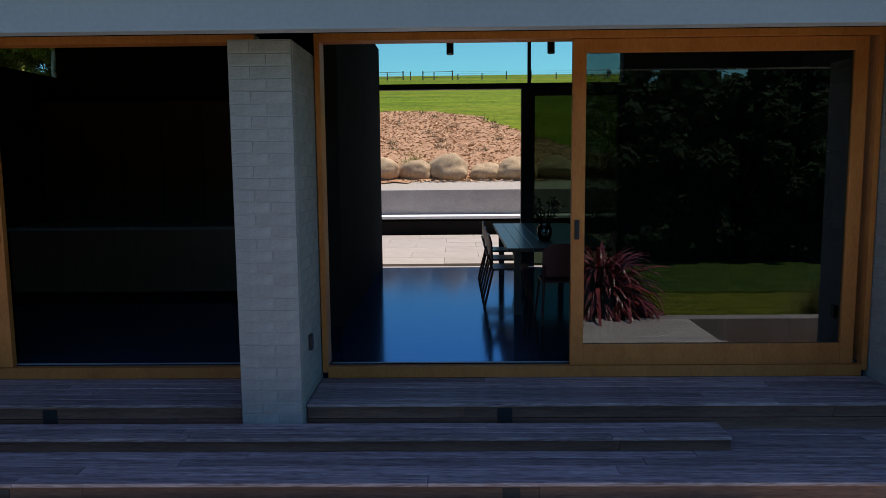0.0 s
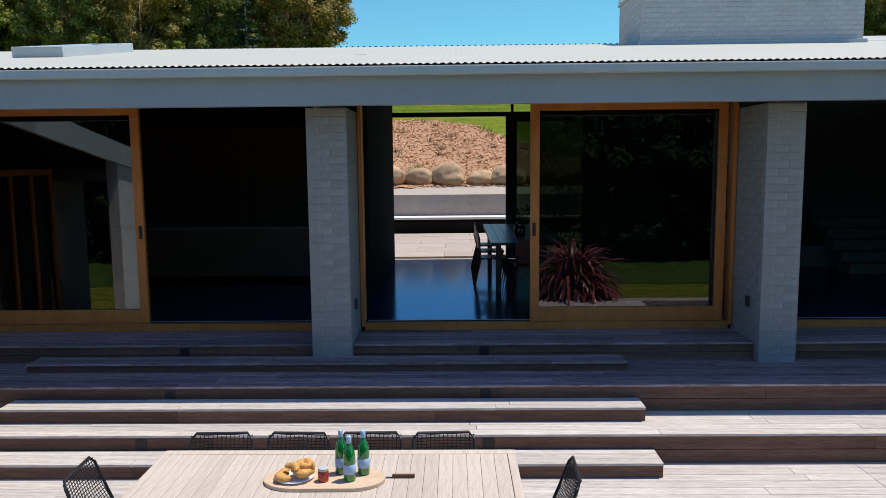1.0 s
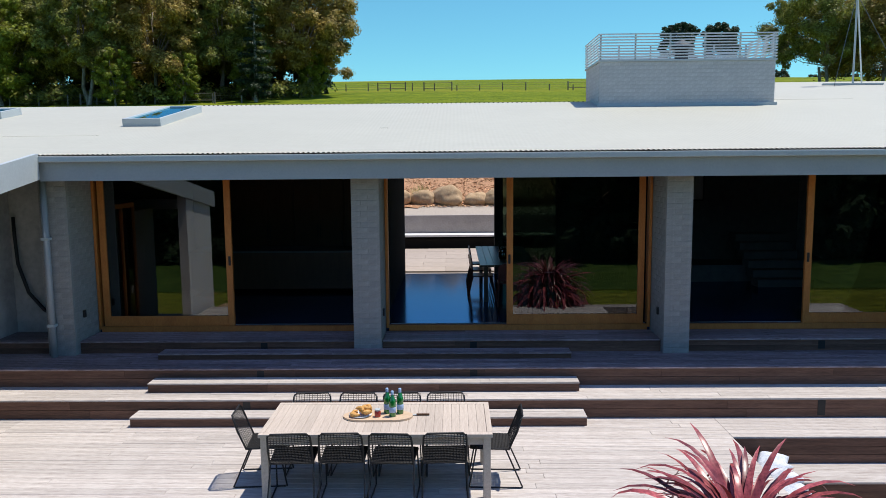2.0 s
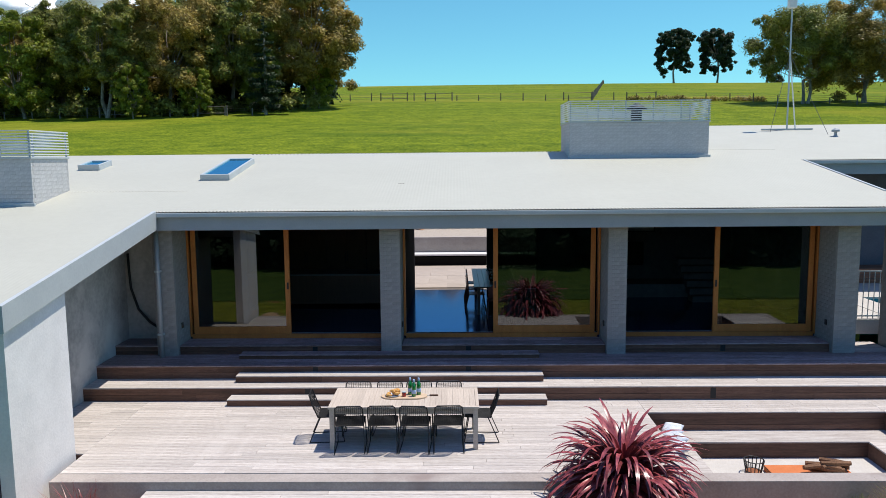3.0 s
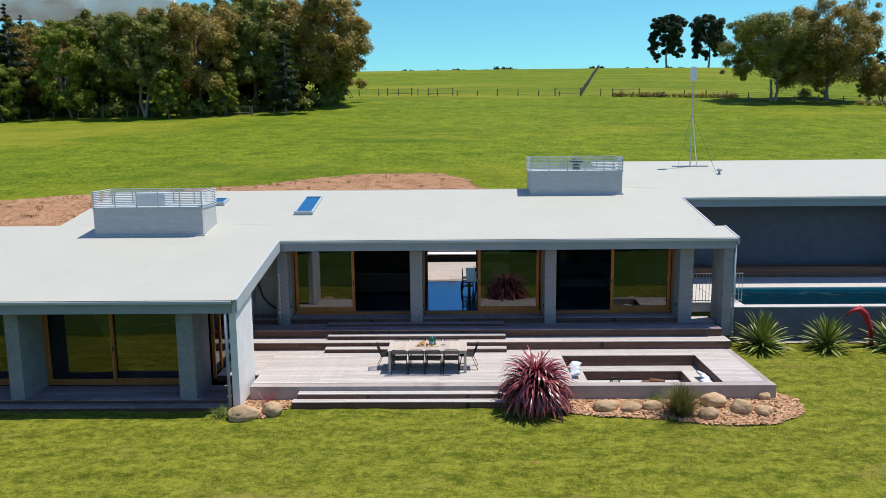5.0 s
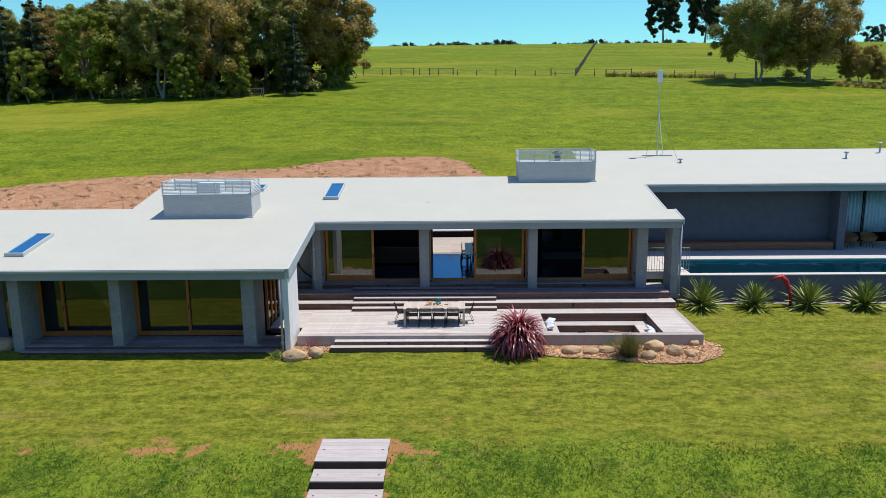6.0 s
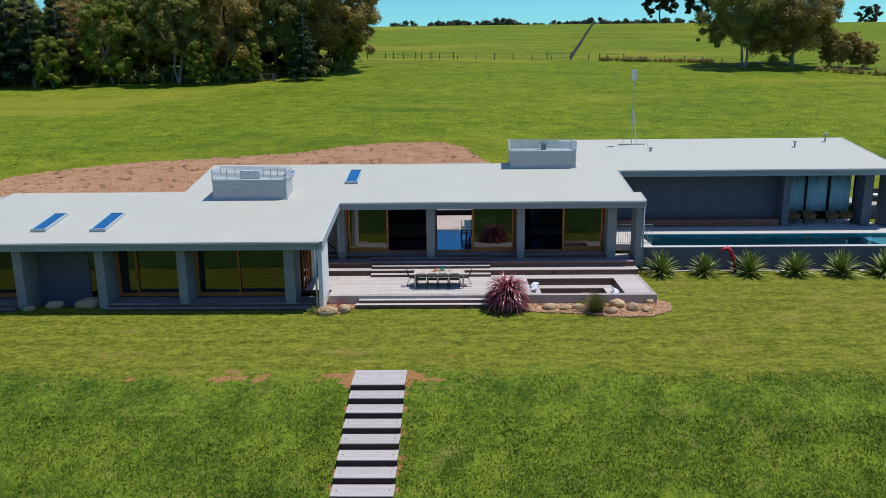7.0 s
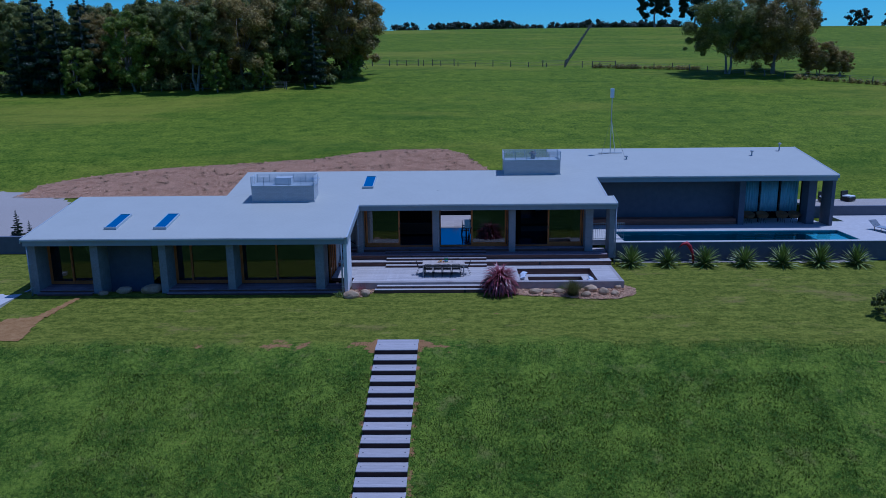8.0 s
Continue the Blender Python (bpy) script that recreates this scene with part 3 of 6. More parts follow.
# chimneys with louvred screens
M_LOUVRE = material("pale_louvre_steel", (0.6, 0.62, 0.62), (0.7, 0.72, 0.72), rough=0.4, scale=1.5, bump=0.02, fine=30)
def chimney(x0, x1, y0, y1, top, label, cowl):
    c = thing("chimney", (x0, y0, roof_z(y0)), label, "chimney", "roof chimneys")
    w, d, h = x1 - x0, y1 - y0, top - roof_z(y0)
    bm = bmesh.new()
    box(bm, 0.004, w - 0.004, 0.004, d - 0.004, -0.12, h)
    body = part("body", bm, M_BAGGED, c)
    # bagged brick courses, just proud of the core on the front and both ends
    bmb = bmesh.new()
    box(bmb, 0.002, 0.238, 0.0, 0.05, 0.002, 0.084, 0.002)
    brick = mesh_of(bmb, "brick", M_BAGBRICK)
    for r in range(int(math.ceil(h / 0.086))):
        z = h - 0.086 * (r + 1)
        off = 0.12 * (r % 2)
        count = round(w / 0.24)
        pitch = w / count
        for i in range(count - r % 2):
            piece("brick", brick, body, ((i + 0.5 * (r % 2)) * pitch, 0.0, z), (0, 0, 0), (pitch / 0.24, 1, 1))
        if r % 2:
            for x in (0.0, w - pitch / 2):
                piece("brick", brick, body, (x, 0.0, z), (0, 0, 0), (pitch / 0.48, 1, 1))
        for i in range(int(d / 0.24)):
            piece("brick", brick, body, (w, 0.055 + off * 0.4 + i * 0.24, z), (0, 0, radians(90)))
            piece("brick", brick, body, (0.0, 0.055 + off * 0.4 + (i + 1) * 0.24, z), (0, 0, radians(-90)))
    bm = bmesh.new()
    box(bm, -0.03, w + 0.03, -0.03, d + 0.03, h + 0.002, h + 0.05, 0.008)
    part("capping", bm, M_GUTTER, c, "pale steel capping")
    bm = bmesh.new()
    box(bm, -0.05, w + 0.05, -0.06, -0.004, -0.06, 0.07, 0.01)
    part("flashing", bm, M_GUTTER, c, "pale steel flashing")
    n = 5
    bmp = bmesh.new()
    box(bmp, -0.018, 0.018, -0.012, 0.012, 0, 0.575)
    pm = mesh_of(bmp, "post", M_GUTTER)
    for yy in (0.02, d - 0.02):
        for i in range(n + 1):
            piece("post", pm, c, (0.02 + (w - 0.04) * i / n, yy, h + 0.05))
    bmr = bmesh.new()
    box(bmr, 0, w + 0.06, -0.012, 0.012, -0.013, 0.013)
    rm = mesh_of(bmr, "slat", M_LOUVRE)
    bms = bmesh.new()
    box(bms, -0.012, 0.012, 0, d, -0.013, 0.013)
    sm = mesh_of(bms, "slat", M_LOUVRE)
    for i in range(9):
        z = h + 0.1 + i * 0.0645
        for yy in (-0.01, d + 0.01):
            piece("slat", rm, c, (-0.03, yy, z))
        for xx in (-0.018, w + 0.018):
            piece("slat", sm, c, (xx, 0, z))
    bm = bmesh.new()
    if cowl:
        lathe(bm, [(0.16, 0), (0.16, 0.35), (0.3, 0.36), (0.3, 0.4), (0.06, 0.55), (0.02, 0.56)], w * 0.53, d * 0.5, h + 0.05, 16)
        part("flue_cowl", bm, M_BLACK, c, "black steel flue cowl")
    else:
        box(bm, w * 0.35, w * 0.62, d * 0.3, d * 0.75, h + 0.052, h + 0.5, 0.02)
        part("plant_unit", bm, M_LOUVRE, c, "pale steel plant unit")


chimney(3.4, 7.4, 11.1, 12.9, 4.985, "grey brick chimney block with louvred screen, open sky behind", True)
chimney(-13.25, -9.2, 5.5, 7.1, 4.07, "grey brick chimney block with louvred screen above the wing", False)


def skylight(x, y, w, ln, label, lean=0.0):
    s = thing("skylight", (x, y, roof_z(y)), label, "skylight", "roof skylights")
    a = math.atan(0.168)
    s.rotation_euler = (a, 0, 0)
    bm = bmesh.new()
    for bx in ((0, w, 0, 0.06), (0, w, ln - 0.06, ln), (0, 0.06, 0.06, ln - 0.06), (w - 0.06, w, 0.06, ln - 0.06)):
        box(bm, *bx, -0.02, 0.16, 0.006)
    part("kerb", bm, M_GUTTER, s, "pale steel kerb")
    bm = bmesh.new()
    box(bm, 0.06, w - 0.06, 0.06, ln - 0.06, 0.11, 0.13)
    part("pane", bm, M_SKYLIGHT, s, "blue-reflecting glass")


skylight(-20.85, 0.75, 0.75, 2.4, "long glass skylight in a pale steel kerb on the wing roof")
skylight(-17.9, 0.72, 0.78, 2.45, "long glass skylight reflecting blue sky on the wing roof")
skylight(-6.4, 8.2, 0.75, 2.5, "long glass skylight reflecting blue sky on the main roof")
skylight(-10.3, 9.75, 0.6, 0.8, "small square skylight beside the chimney")

# mast and small roof fittings
mast = thing("weather_mast", (12.0, 16.6, roof_z(16.6)), "slim steel mast with a white box, stayed on the roof", "mast")
bm = bmesh.new()
tube(bm, [(0, 0, -0.02), (0, 0, 5.0)], 0.03, 8)
part("pole", bm, M_GUTTER, mast)
bm = bmesh.new()
box(bm, -0.14, 0.14, -0.1, 0.1, 4.25, 4.95, 0.03)
part("antenna_box", bm, M_WHITE, mast, "white antenna box")
for dx, dy in ((0.45, 0.35), (0.9, -1.2), (-0.8, -0.5)):
    bm = bmesh.new()
    tube(bm, [(dx, dy, 0.168 * dy), (0.02 * dx, 0, 2.6)], 0.022 if dx == 0.45 else 0.008, 6)
    part("stay", bm, M_WHITE if dx == 0.45 else M_WIRE, mast)
bm = bmesh.new()
box(bm, -0.9, 0.9, -0.05, 0.05, 0.01, 0.06)
part("base_rail", bm, M_GUTTER, mast)
for rx, ry, hh in ((25.2, 16.9, 0.5), (22.6, 15.6, 0.3), (12.9, 14.9, 0.15)):
    v = thing("roof_vent", (rx, ry, roof_z(ry)), "small grey steel vent standing on the white roof", "vent", "roof vents")
    bm = bmesh.new()
    lathe(bm, [(0.12, -0.02), (0.05, 0.05), (0.05, hh), (0.13, hh + 0.02), (0.13, hh + 0.08), (0.03, hh + 0.14)], 0, 0, 0, 12)
    part("pipe", bm, M_STEEL, v)


# ---------------------------------------------------------------- house: brick piers of the main front
def pier(name, x0, x1, y0, y1, z0, z1, label, bricks=True):
    bm = bmesh.new()
    e = 0.0025 if bricks else 0.0
    box(bm, x0 + e, x1 - e, y0 + e, y1, z0, z1)
    ob = structure(name, bm, M_MORTAR if bricks else M_PIER_SHADE, label, "pier")
    return ob


PIERS = [("pier_1", -6.55, -6.1), ("pier_2", -1.575, -1.13), ("pier_3", 3.39, 3.805), ("pier_4", 8.31, 8.8)]
pier_obs = []
for nm, a, b in PIERS:
    pier_obs.append((pier(nm, a, b, COL_Y, FACADE + 0.25, L2 - 0.02, roof_z(5.0) - 0.42, "grey bagged brick pier between the sliding doors"), a, b))
pier("pier_end", 9.8, 10.12, 5.0, 6.2, L2 - 0.4, roof_z(5.0) - 0.42, "grey bagged brick end fin of the terrace", False)

# downpipes
def downpipe(x, y, z0, z1):
    d = thing("downpipe", (x, y, z0), "pale grey round steel downpipe fixed beside a pier", "downpipe", "downpipes")
    bm = bmesh.new()
    tube(bm, [(0, 0, 0), (0, 0, z1 - z0)], 0.05, 12)
    part("pipe", bm, M_STEEL, d, smooth=True)
    for zz in (0.5, 1.9):
        bm = bmesh.new()
        box(bm, -0.06, 0.06, -0.055, 0.06, zz, zz + 0.04)
        part("bracket", bm, M_GUTTER, d)


downpipe(-6.42, 5.22, L2, roof_z(4.9) - 0.12)
downpipe(10.2, 5.05, -1.1, roof_z(4.9) - 0.12)
downpipe(-6.62, -0.62, -1.45, roof_z(-0.6) - 0.12)
downpipe(-24.85, -0.55, -1.45, roof_z(-0.6) - 0.12)
for a in (-6.1, -1.13, 3.805, 3.39, 8.31):
    o = thing("power_outlet", (a, 5.62, 0.32), "small black outdoor power outlet on a brick pier", "outlet", "pier outlets")
    s = 1 if a in (-6.1, -1.13, 3.805) else -1
    bm = bmesh.new()
    box(bm, min(0, s * 0.03), max(0, s * 0.03), -0.035, 0.035, -0.06, 0.06, 0.006)
    part("cover", bm, M_BLACK, o)


# ---------------------------------------------------------------- sliding doors
def sash(parent, x0, x1, z0, z1, y, name="sash", stile=0.13, rail=0.17, handle_side=0, mat=M_OAK):
    """A timber framed glass leaf: frame, pane, handle."""
    bm = bmesh.new()
    box(bm, x0, x0 + stile, y - 0.03, y + 0.03, z0, z1, 0.005)
    box(bm, x1 - stile, x1, y - 0.03, y + 0.03, z0, z1, 0.005)
    box(bm, x0 + stile, x1 - stile, y - 0.028, y + 0.028, z0, z0 + rail, 0.005)
    box(bm, x0 + stile, x1 - stile, y - 0.028, y + 0.028, z1 - stile, z1, 0.005)
    fr = part(name, bm, mat, parent)
    bm = bmesh.new()
    box(bm, x0 + stile - 0.01, x1 - stile + 0.01, y - 0.004, y + 0.004, z0 + rail - 0.01, z1 - stile + 0.01)
    pn = part("pane", bm, M_GLASS, fr, "clear reflective glass")
    pn.visible_shadow = False
    if handle_side:
        hx = x0 + 0.045 if handle_side < 0 else x1 - 0.045
        bm = bmesh.new()
        box(bm, hx - 0.02, hx + 0.02, y - 0.045, y - 0.028, 1.05 + z0, 1.21 + z0, 0.008)
        part("door_handle", bm, M_BLACK, fr, "black recessed handle")
    return fr


HEAD = 2.7


def sliding_set(name, x0, x1, panel, label, handle):
    """Timber frame in a bay with one leaf slid open."""
    bm = bmesh.new()
    y = FACADE
    box(bm, x0, x0 + 0.045, y - 0.05, y + 0.14, -0.06, HEAD, 0.004)
    box(bm, x1 - 0.045, x1, y - 0.05, y + 0.14, -0.06, HEAD, 0.004)
    box(bm, x0 + 0.045, x1 - 0.045, y - 0.05, y + 0.14, HEAD - 0.06, HEAD, 0.004)
    box(bm, x0 + 0.045, x1 - 0.045, y - 0.05, y + 0.14, L1 - 0.002, -0.012, 0.004)
    d = structure(name, bm, M_OAK, label, "sliding door")
    sash(d, panel[0], panel[1], -0.01, HEAD - 0.064, y, "sash", 0.108, 0.175, handle)
    bm = bmesh.new()
    box(bm, x0 + 0.07, x1 - 0.07, y + 0.02, y + 0.045, -0.01, 0.004)
    part("track", bm, M_STEEL, d, "steel floor track")
    return d


sliding_set("door_1", -6.09, -1.59, (-6.0, -3.74), "cedar framed sliding door, one leaf slid open", 1)
sliding_set("door_2", -1.12, 3.38, (0.94, 3.27), "cedar framed sliding door standing open to the dining room", -1)
sliding_set("door_3", 3.815, 8.3, (5.97, 8.21), "cedar framed sliding door, one leaf slid open", -1)

# lintel wall above the doors, blackened for the shade there
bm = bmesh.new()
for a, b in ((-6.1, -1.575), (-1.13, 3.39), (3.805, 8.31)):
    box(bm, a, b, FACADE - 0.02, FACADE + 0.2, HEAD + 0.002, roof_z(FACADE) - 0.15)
structure("wall_lintel", bm, M_SHADE_LINING, "shade-dark lining above the sliding doors", "wall")


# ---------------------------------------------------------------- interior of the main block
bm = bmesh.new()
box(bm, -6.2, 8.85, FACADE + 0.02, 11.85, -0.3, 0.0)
structure("floor", bm, M_POLISH, "polished dark concrete floor, blue sky reflection tinted in", "floor")
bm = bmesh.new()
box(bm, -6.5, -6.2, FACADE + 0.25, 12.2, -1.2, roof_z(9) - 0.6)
structure("wall_west", bm, M_SHADE_LINING, "dark interior wall", "wall")
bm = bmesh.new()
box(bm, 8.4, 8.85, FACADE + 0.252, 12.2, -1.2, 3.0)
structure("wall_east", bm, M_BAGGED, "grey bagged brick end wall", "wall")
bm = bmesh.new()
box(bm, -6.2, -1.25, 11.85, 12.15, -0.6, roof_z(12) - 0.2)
structure("wall_north_west", bm, M_SHADE_LINING, "dark interior wall behind the kitchen", "wall")
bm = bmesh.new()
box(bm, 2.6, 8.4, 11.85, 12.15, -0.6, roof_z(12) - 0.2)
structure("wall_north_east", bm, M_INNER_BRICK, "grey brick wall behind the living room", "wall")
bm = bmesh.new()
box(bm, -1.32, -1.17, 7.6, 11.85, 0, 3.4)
structure("wall_kitchen", bm, M_SHADE_LINING, "shade-dark partition between kitchen and dining room", "wall")
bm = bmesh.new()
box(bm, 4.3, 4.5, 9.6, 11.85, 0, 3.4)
structure("wall_living", bm, M_SHADE_LINING, "shade-dark partition beside the dining room", "wall")

# rear glazing: open doorway, highlights above, tinted fixed pane
bm = bmesh.new()
for a, b in ((-1.25, -1.19), (1.03, 1.24), (2.54, 2.6)):
    box(bm, a, b, 11.88, 12.0, 0, 2.78)
box(bm, -1.25, 2.6, 11.87, 12.01, 2.784, 2.87)
box(bm, 1.13, 1.18, 11.9, 11.98, 2.874, roof_z(12) - 0.2)
box(bm, 1.24, 2.54, 11.89, 11.99, 2.68, 2.78)
win = structure("window_1", bm, M_BLACK, "dark framed rear doorway with highlight windows, leaf slid open", "window")
bm = bmesh.new()
box(bm, 1.24, 2.54, 11.93, 11.94, 0.02, 2.68)
ob = part("pane", bm, glass_material("tinted_glass", (0.22, 0.27, 0.22), 1.5), win, "dark tinted glass")
ob.visible_shadow = False
bm = bmesh.new()
box(bm, -1.25, 2.6, 11.93, 11.938, 2.87, roof_z(12) - 0.2)
ob = part("pane", bm, glass_material("clear_highlight", (0.9, 0.93, 0.92), 1.3), win)
ob.visible_shadow = False

for sx, sy in ((-0.05, 8.4), (1.05, 8.4)):
    s = thing("spotlight", (sx, sy, 2.86), "black cylinder spotlight hanging from the dark ceiling", "spotlight", "ceiling spotlights")
    bm = bmesh.new()
    tube(bm, [(0, 0, 0.12), (0, 0, roof_z(sy) - 0.18 - 2.86)], 0.012, 8)
    part("stem", bm, M_BLACK, s)
    bm = bmesh.new()
    tube(bm, [(0, 0, -0.02), (0, 0.02, 0.13)], 0.04, 14)
    part("barrel", bm, M_BLACK, s)

# dining table inside
M_DARKPLANK = material("dark_table_plank", (0.04, 0.03, 0.022), (0.07, 0.05, 0.036), rough=0.3, scale=3, bump=0.05, stretch=(8, 1, 8))
dt = thing("dining_table", (0.55, 8.0, 0), "dark timber dining table with plank top", "table")
for i in range(8):
    bm = bmesh.new()
    box(bm, i * 0.14, i * 0.14 + 0.136, 0, 3.2, 0.71, 0.75, 0.004)
    part("plank", bm, M_DARKPLANK, dt)
for lx, ly in ((0.08, 0.1), (0.96, 0.1), (0.08, 3.02), (0.96, 3.02)):
    bm = bmesh.new()
    box(bm, lx, lx + 0.08, ly, ly + 0.08, 0, 0.71, 0.004)
    part("leg", bm, M_DARKPLANK, dt)


def inside_chair(x, y, rz):
    c = thing("dining_chair", (x, y, 0), "dark red moulded dining chair on thin metal legs", "chair", "indoor dining chairs", rz)
    bm = bmesh.new()
    box(bm, -0.22, 0.22, -0.21, 0.22, 0.43, 0.455, 0.012)
    part("seat", bm, M_REDCHAIR, c)
    bm = bmesh.new()
    n = 8
    for i in range(n):
        a0, a1 = -0.22 + 0.44 * i / n, -0.22 + 0.44 * (i + 1) / n
        vs = []
        for x_, z_ in ((a0, 0.5), (a1, 0.5), (a1, 0.84 - 0.35 * (a1 / 0.22) ** 4 * 0.25), (a0, 0.84 - 0.35 * (a0 / 0.22) ** 4 * 0.25)):
            vs.append(bm.verts.new((x_, -0.24 - 0.05 * (z_ - 0.5) + 0.6 * x_ * x_, z_)))
        bm.faces.new(vs)
    bmesh.ops.remove_doubles(bm, verts=bm.verts, dist=0.001)
    bmesh.ops.solidify(bm, geom=bm.faces[:], thickness=0.018)
    part("backrest", bm, M_REDCHAIR, c, smooth=False)
    for sx in (-1, 1):
        bm = bmesh.new()
        tube(bm, [(sx * 0.2, 0.19, 0.43), (sx * 0.24, 0.26, 0)], 0.012, 8)
        part("leg", bm, M_REDCHAIR, c)
        bm = bmesh.new()
        tube(bm, [(sx * 0.2, -0.25, 0.62), (sx * 0.2, -0.2, 0.43), (sx * 0.23, -0.3, 0)], 0.014, 8)
        part("leg", bm, M_REDCHAIR, c)


inside_chair(0.62, 8.75, radians(-90))
inside_chair(0.62, 9.6, radians(-90))
inside_chair(0.62, 10.5, radians(-90))
inside_chair(1.1, 7.85, 0)
inside_chair(1.65, 8.9, radians(90))

vs_ = thing("flower_vase", (1.05, 8.9, 0.75), "clear glass vase of dark leafy stems on the dining table", "vase")
bm = bmesh.new()
lathe(bm, [(0.07, 0), (0.09, 0.06), (0.085, 0.14), (0.05, 0.19), (0.06, 0.22)], sides=16)
part("vase", bm, M_GLASS, vs_, "clear glass", True)
bm = bmesh.new()
rr = random.Random(8)
for i in range(26):
    a, t = rr.uniform(0, 6.28), rr.uniform(0.05, 0.2)
    top = Vector((math.cos(a) * t, math.sin(a) * t, rr.uniform(0.28, 0.5)))
    tube(bm, [(0, 0, 0.05), top * 0.6, top], [0.004, 0.003, 0.002], 4)
    for k in range(3):
        b = top + Vector((rr.uniform(-0.04, 0.04), rr.uniform(-0.04, 0.04), rr.uniform(-0.06, 0.03)))
        f = [bm.verts.new(b + Vector((rr.uniform(-0.04, 0.04), rr.uniform(-0.04, 0.04), rr.uniform(-0.03, 0.03)))) for _ in range(4)]
        bm.faces.new(f)
part("foliage", bm, M_PINE, vs_, "dark green foliage")

# kitchen
k = thing("kitchen_bench", (-5.6, 9.3, 0), "dark kitchen island bench with steel tap", "kitchen bench")
bm = bmesh.new()
box(bm, 0, 3.9, 0, 0.9, 0.08, 0.86, 0.006)
part("body", bm, M_JOINERY, k)
bm = bmesh.new()
box(bm, -0.03, 3.93, -0.03, 0.93, 0.862, 0.9, 0.006)
part("worktop", bm, M_INNER_BRICK, k, "grey stone worktop")
bm = bmesh.new()
tube(bm, [(3.2, 0.5, 0.9), (3.2, 0.5, 1.22), (3.2, 0.42, 1.27), (3.2, 0.33, 1.24)], 0.014, 8)
part("tap", bm, M_BLACK, k, "dark tap")
for i in range(4):
    c = thing("tall_cupboard", (-6.15 + i * 1.2, 11.2, 0), "tall brown veneer kitchen cupboard with closed doors", "cupboard", "kitchen cupboards")
    bm = bmesh.new()
    box(bm, 0, 1.19, 0.03, 0.62, 0.05, 2.6)
    part("body", bm, M_JOINERY, c)
    for d in (0, 1):
        bm = bmesh.new()
        box(bm, 0.01 + d * 0.59, 0.585 + d * 0.59, 0, 0.026, 0.08, 2.58, 0.003)
        dd = part("door", bm, M_JOINERY, c)
        bm = bmesh.new()
        box(bm, 0.55 + d * 0.06, 0.57 + d * 0.06, -0.02, -0.002, 1.0, 1.3)
        part("handle", bm, M_BLACK, dd)

# living room
pic = thing("picture", (4.75, 11.8, 1.75), "large pale framed artwork on the grey brick wall", "picture")
bm = bmesh.new()
box(bm, 0, 1.35, -0.03, 0, 0, 1.1, 0.004)
part("frame", bm, M_BLACK, pic)
bm = bmesh.new()
box(bm, 0.04, 1.31, -0.036, -0.031, 0.04, 1.06)
part("canvas", bm, M_ART, pic, "pale abstract canvas")
tv = thing("television", (4.6, 11.7, 0.75), "black flat television on the grey brick wall", "television")
bm = bmesh.new()
box(bm, 0, 1.15, -0.02, 0.04, 0, 0.7, 0.006)
part("screen", bm, M_TV, tv)
h = thing("hearth_bench", (4.55, 10.4, 0), "long low rounded grey hearth bench", "bench")
bm = bmesh.new()
pts = [(0, 0), (2.4, 0)] + [(2.4 + 0.5 * math.sin(a), 0.5 - 0.5 * math.cos(a)) for a in np.linspace(0.2, math.pi - 0.2, 9)] + [(2.4, 1.0), (0, 1.0)]
lo = [bm.verts.new((p[0], p[1], 0)) for p in pts]
hi = [bm.verts.new((p[0], p[1], 0.38)) for p in pts]
bm.faces.new(lo[::-1])
bm.faces.new(hi)
for i in range(len(pts)):
    j = (i + 1) % len(pts)
    bm.faces.new((lo[i], lo[j], hi[j], hi[i]))
part("slab", bm, M_INNER_BRICK, h)
for i in range(6):
    bm = bmesh.new()
    box(bm, 6.6, 7.8, 9.6 + i * 0.28, 10.0 + i * 0.28, 0.17 * i, 0.17 * (i + 1) - 0.003, 0.004)
    structure("stair_step", bm, M_INNER_BRICK, "grey concrete stair step inside the living room", "stair")

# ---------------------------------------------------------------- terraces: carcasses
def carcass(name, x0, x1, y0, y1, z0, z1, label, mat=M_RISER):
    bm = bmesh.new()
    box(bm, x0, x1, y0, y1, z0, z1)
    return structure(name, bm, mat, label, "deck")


TH = 0.024
up1 = carcass("terrace_upper", WEST, 8.3, Y1 + 0.03, FACADE - 0.055, L2 - 0.1, L1 - TH, "weathered timber terrace step below the sliding doors")
up2 = carcass("terrace_middle", WEST, 9.65, Y2 + 0.03, Y1 + 0.028, L3 - 0.1, L2 - TH, "weathered timber middle terrace")
side = carcass("terrace_side", 8.82, 9.74, Y1 + 0.03, 6.4, L3 - 0.1, L2 - TH - 0.002, "timber side terrace toward the pool")
up3 = carcass("terrace_lower", WEST, 9.76, Y3 + 0.03, Y2 + 0.028, DECK - 0.1, L3 - TH, "weathered timber lower terrace")
st1 = carcass("half_step", -4.65, 1.88, B1[1] + 0.03, COL_Y - 0.01, L2, B1[0] - TH, "long timber half step on the middle terrace")
st2 = carcass("half_step", -4.5, 1.88, B2[1] + 0.03, Y2 - 0.003, L3, B2[0] - TH, "long timber half step on the lower terrace")
st3 = carcass("half_step", -4.5, 1.88, B3[1] + 0.03, Y3 - 0.003, DECK, B3[0] - TH, "long timber half step on the main deck")

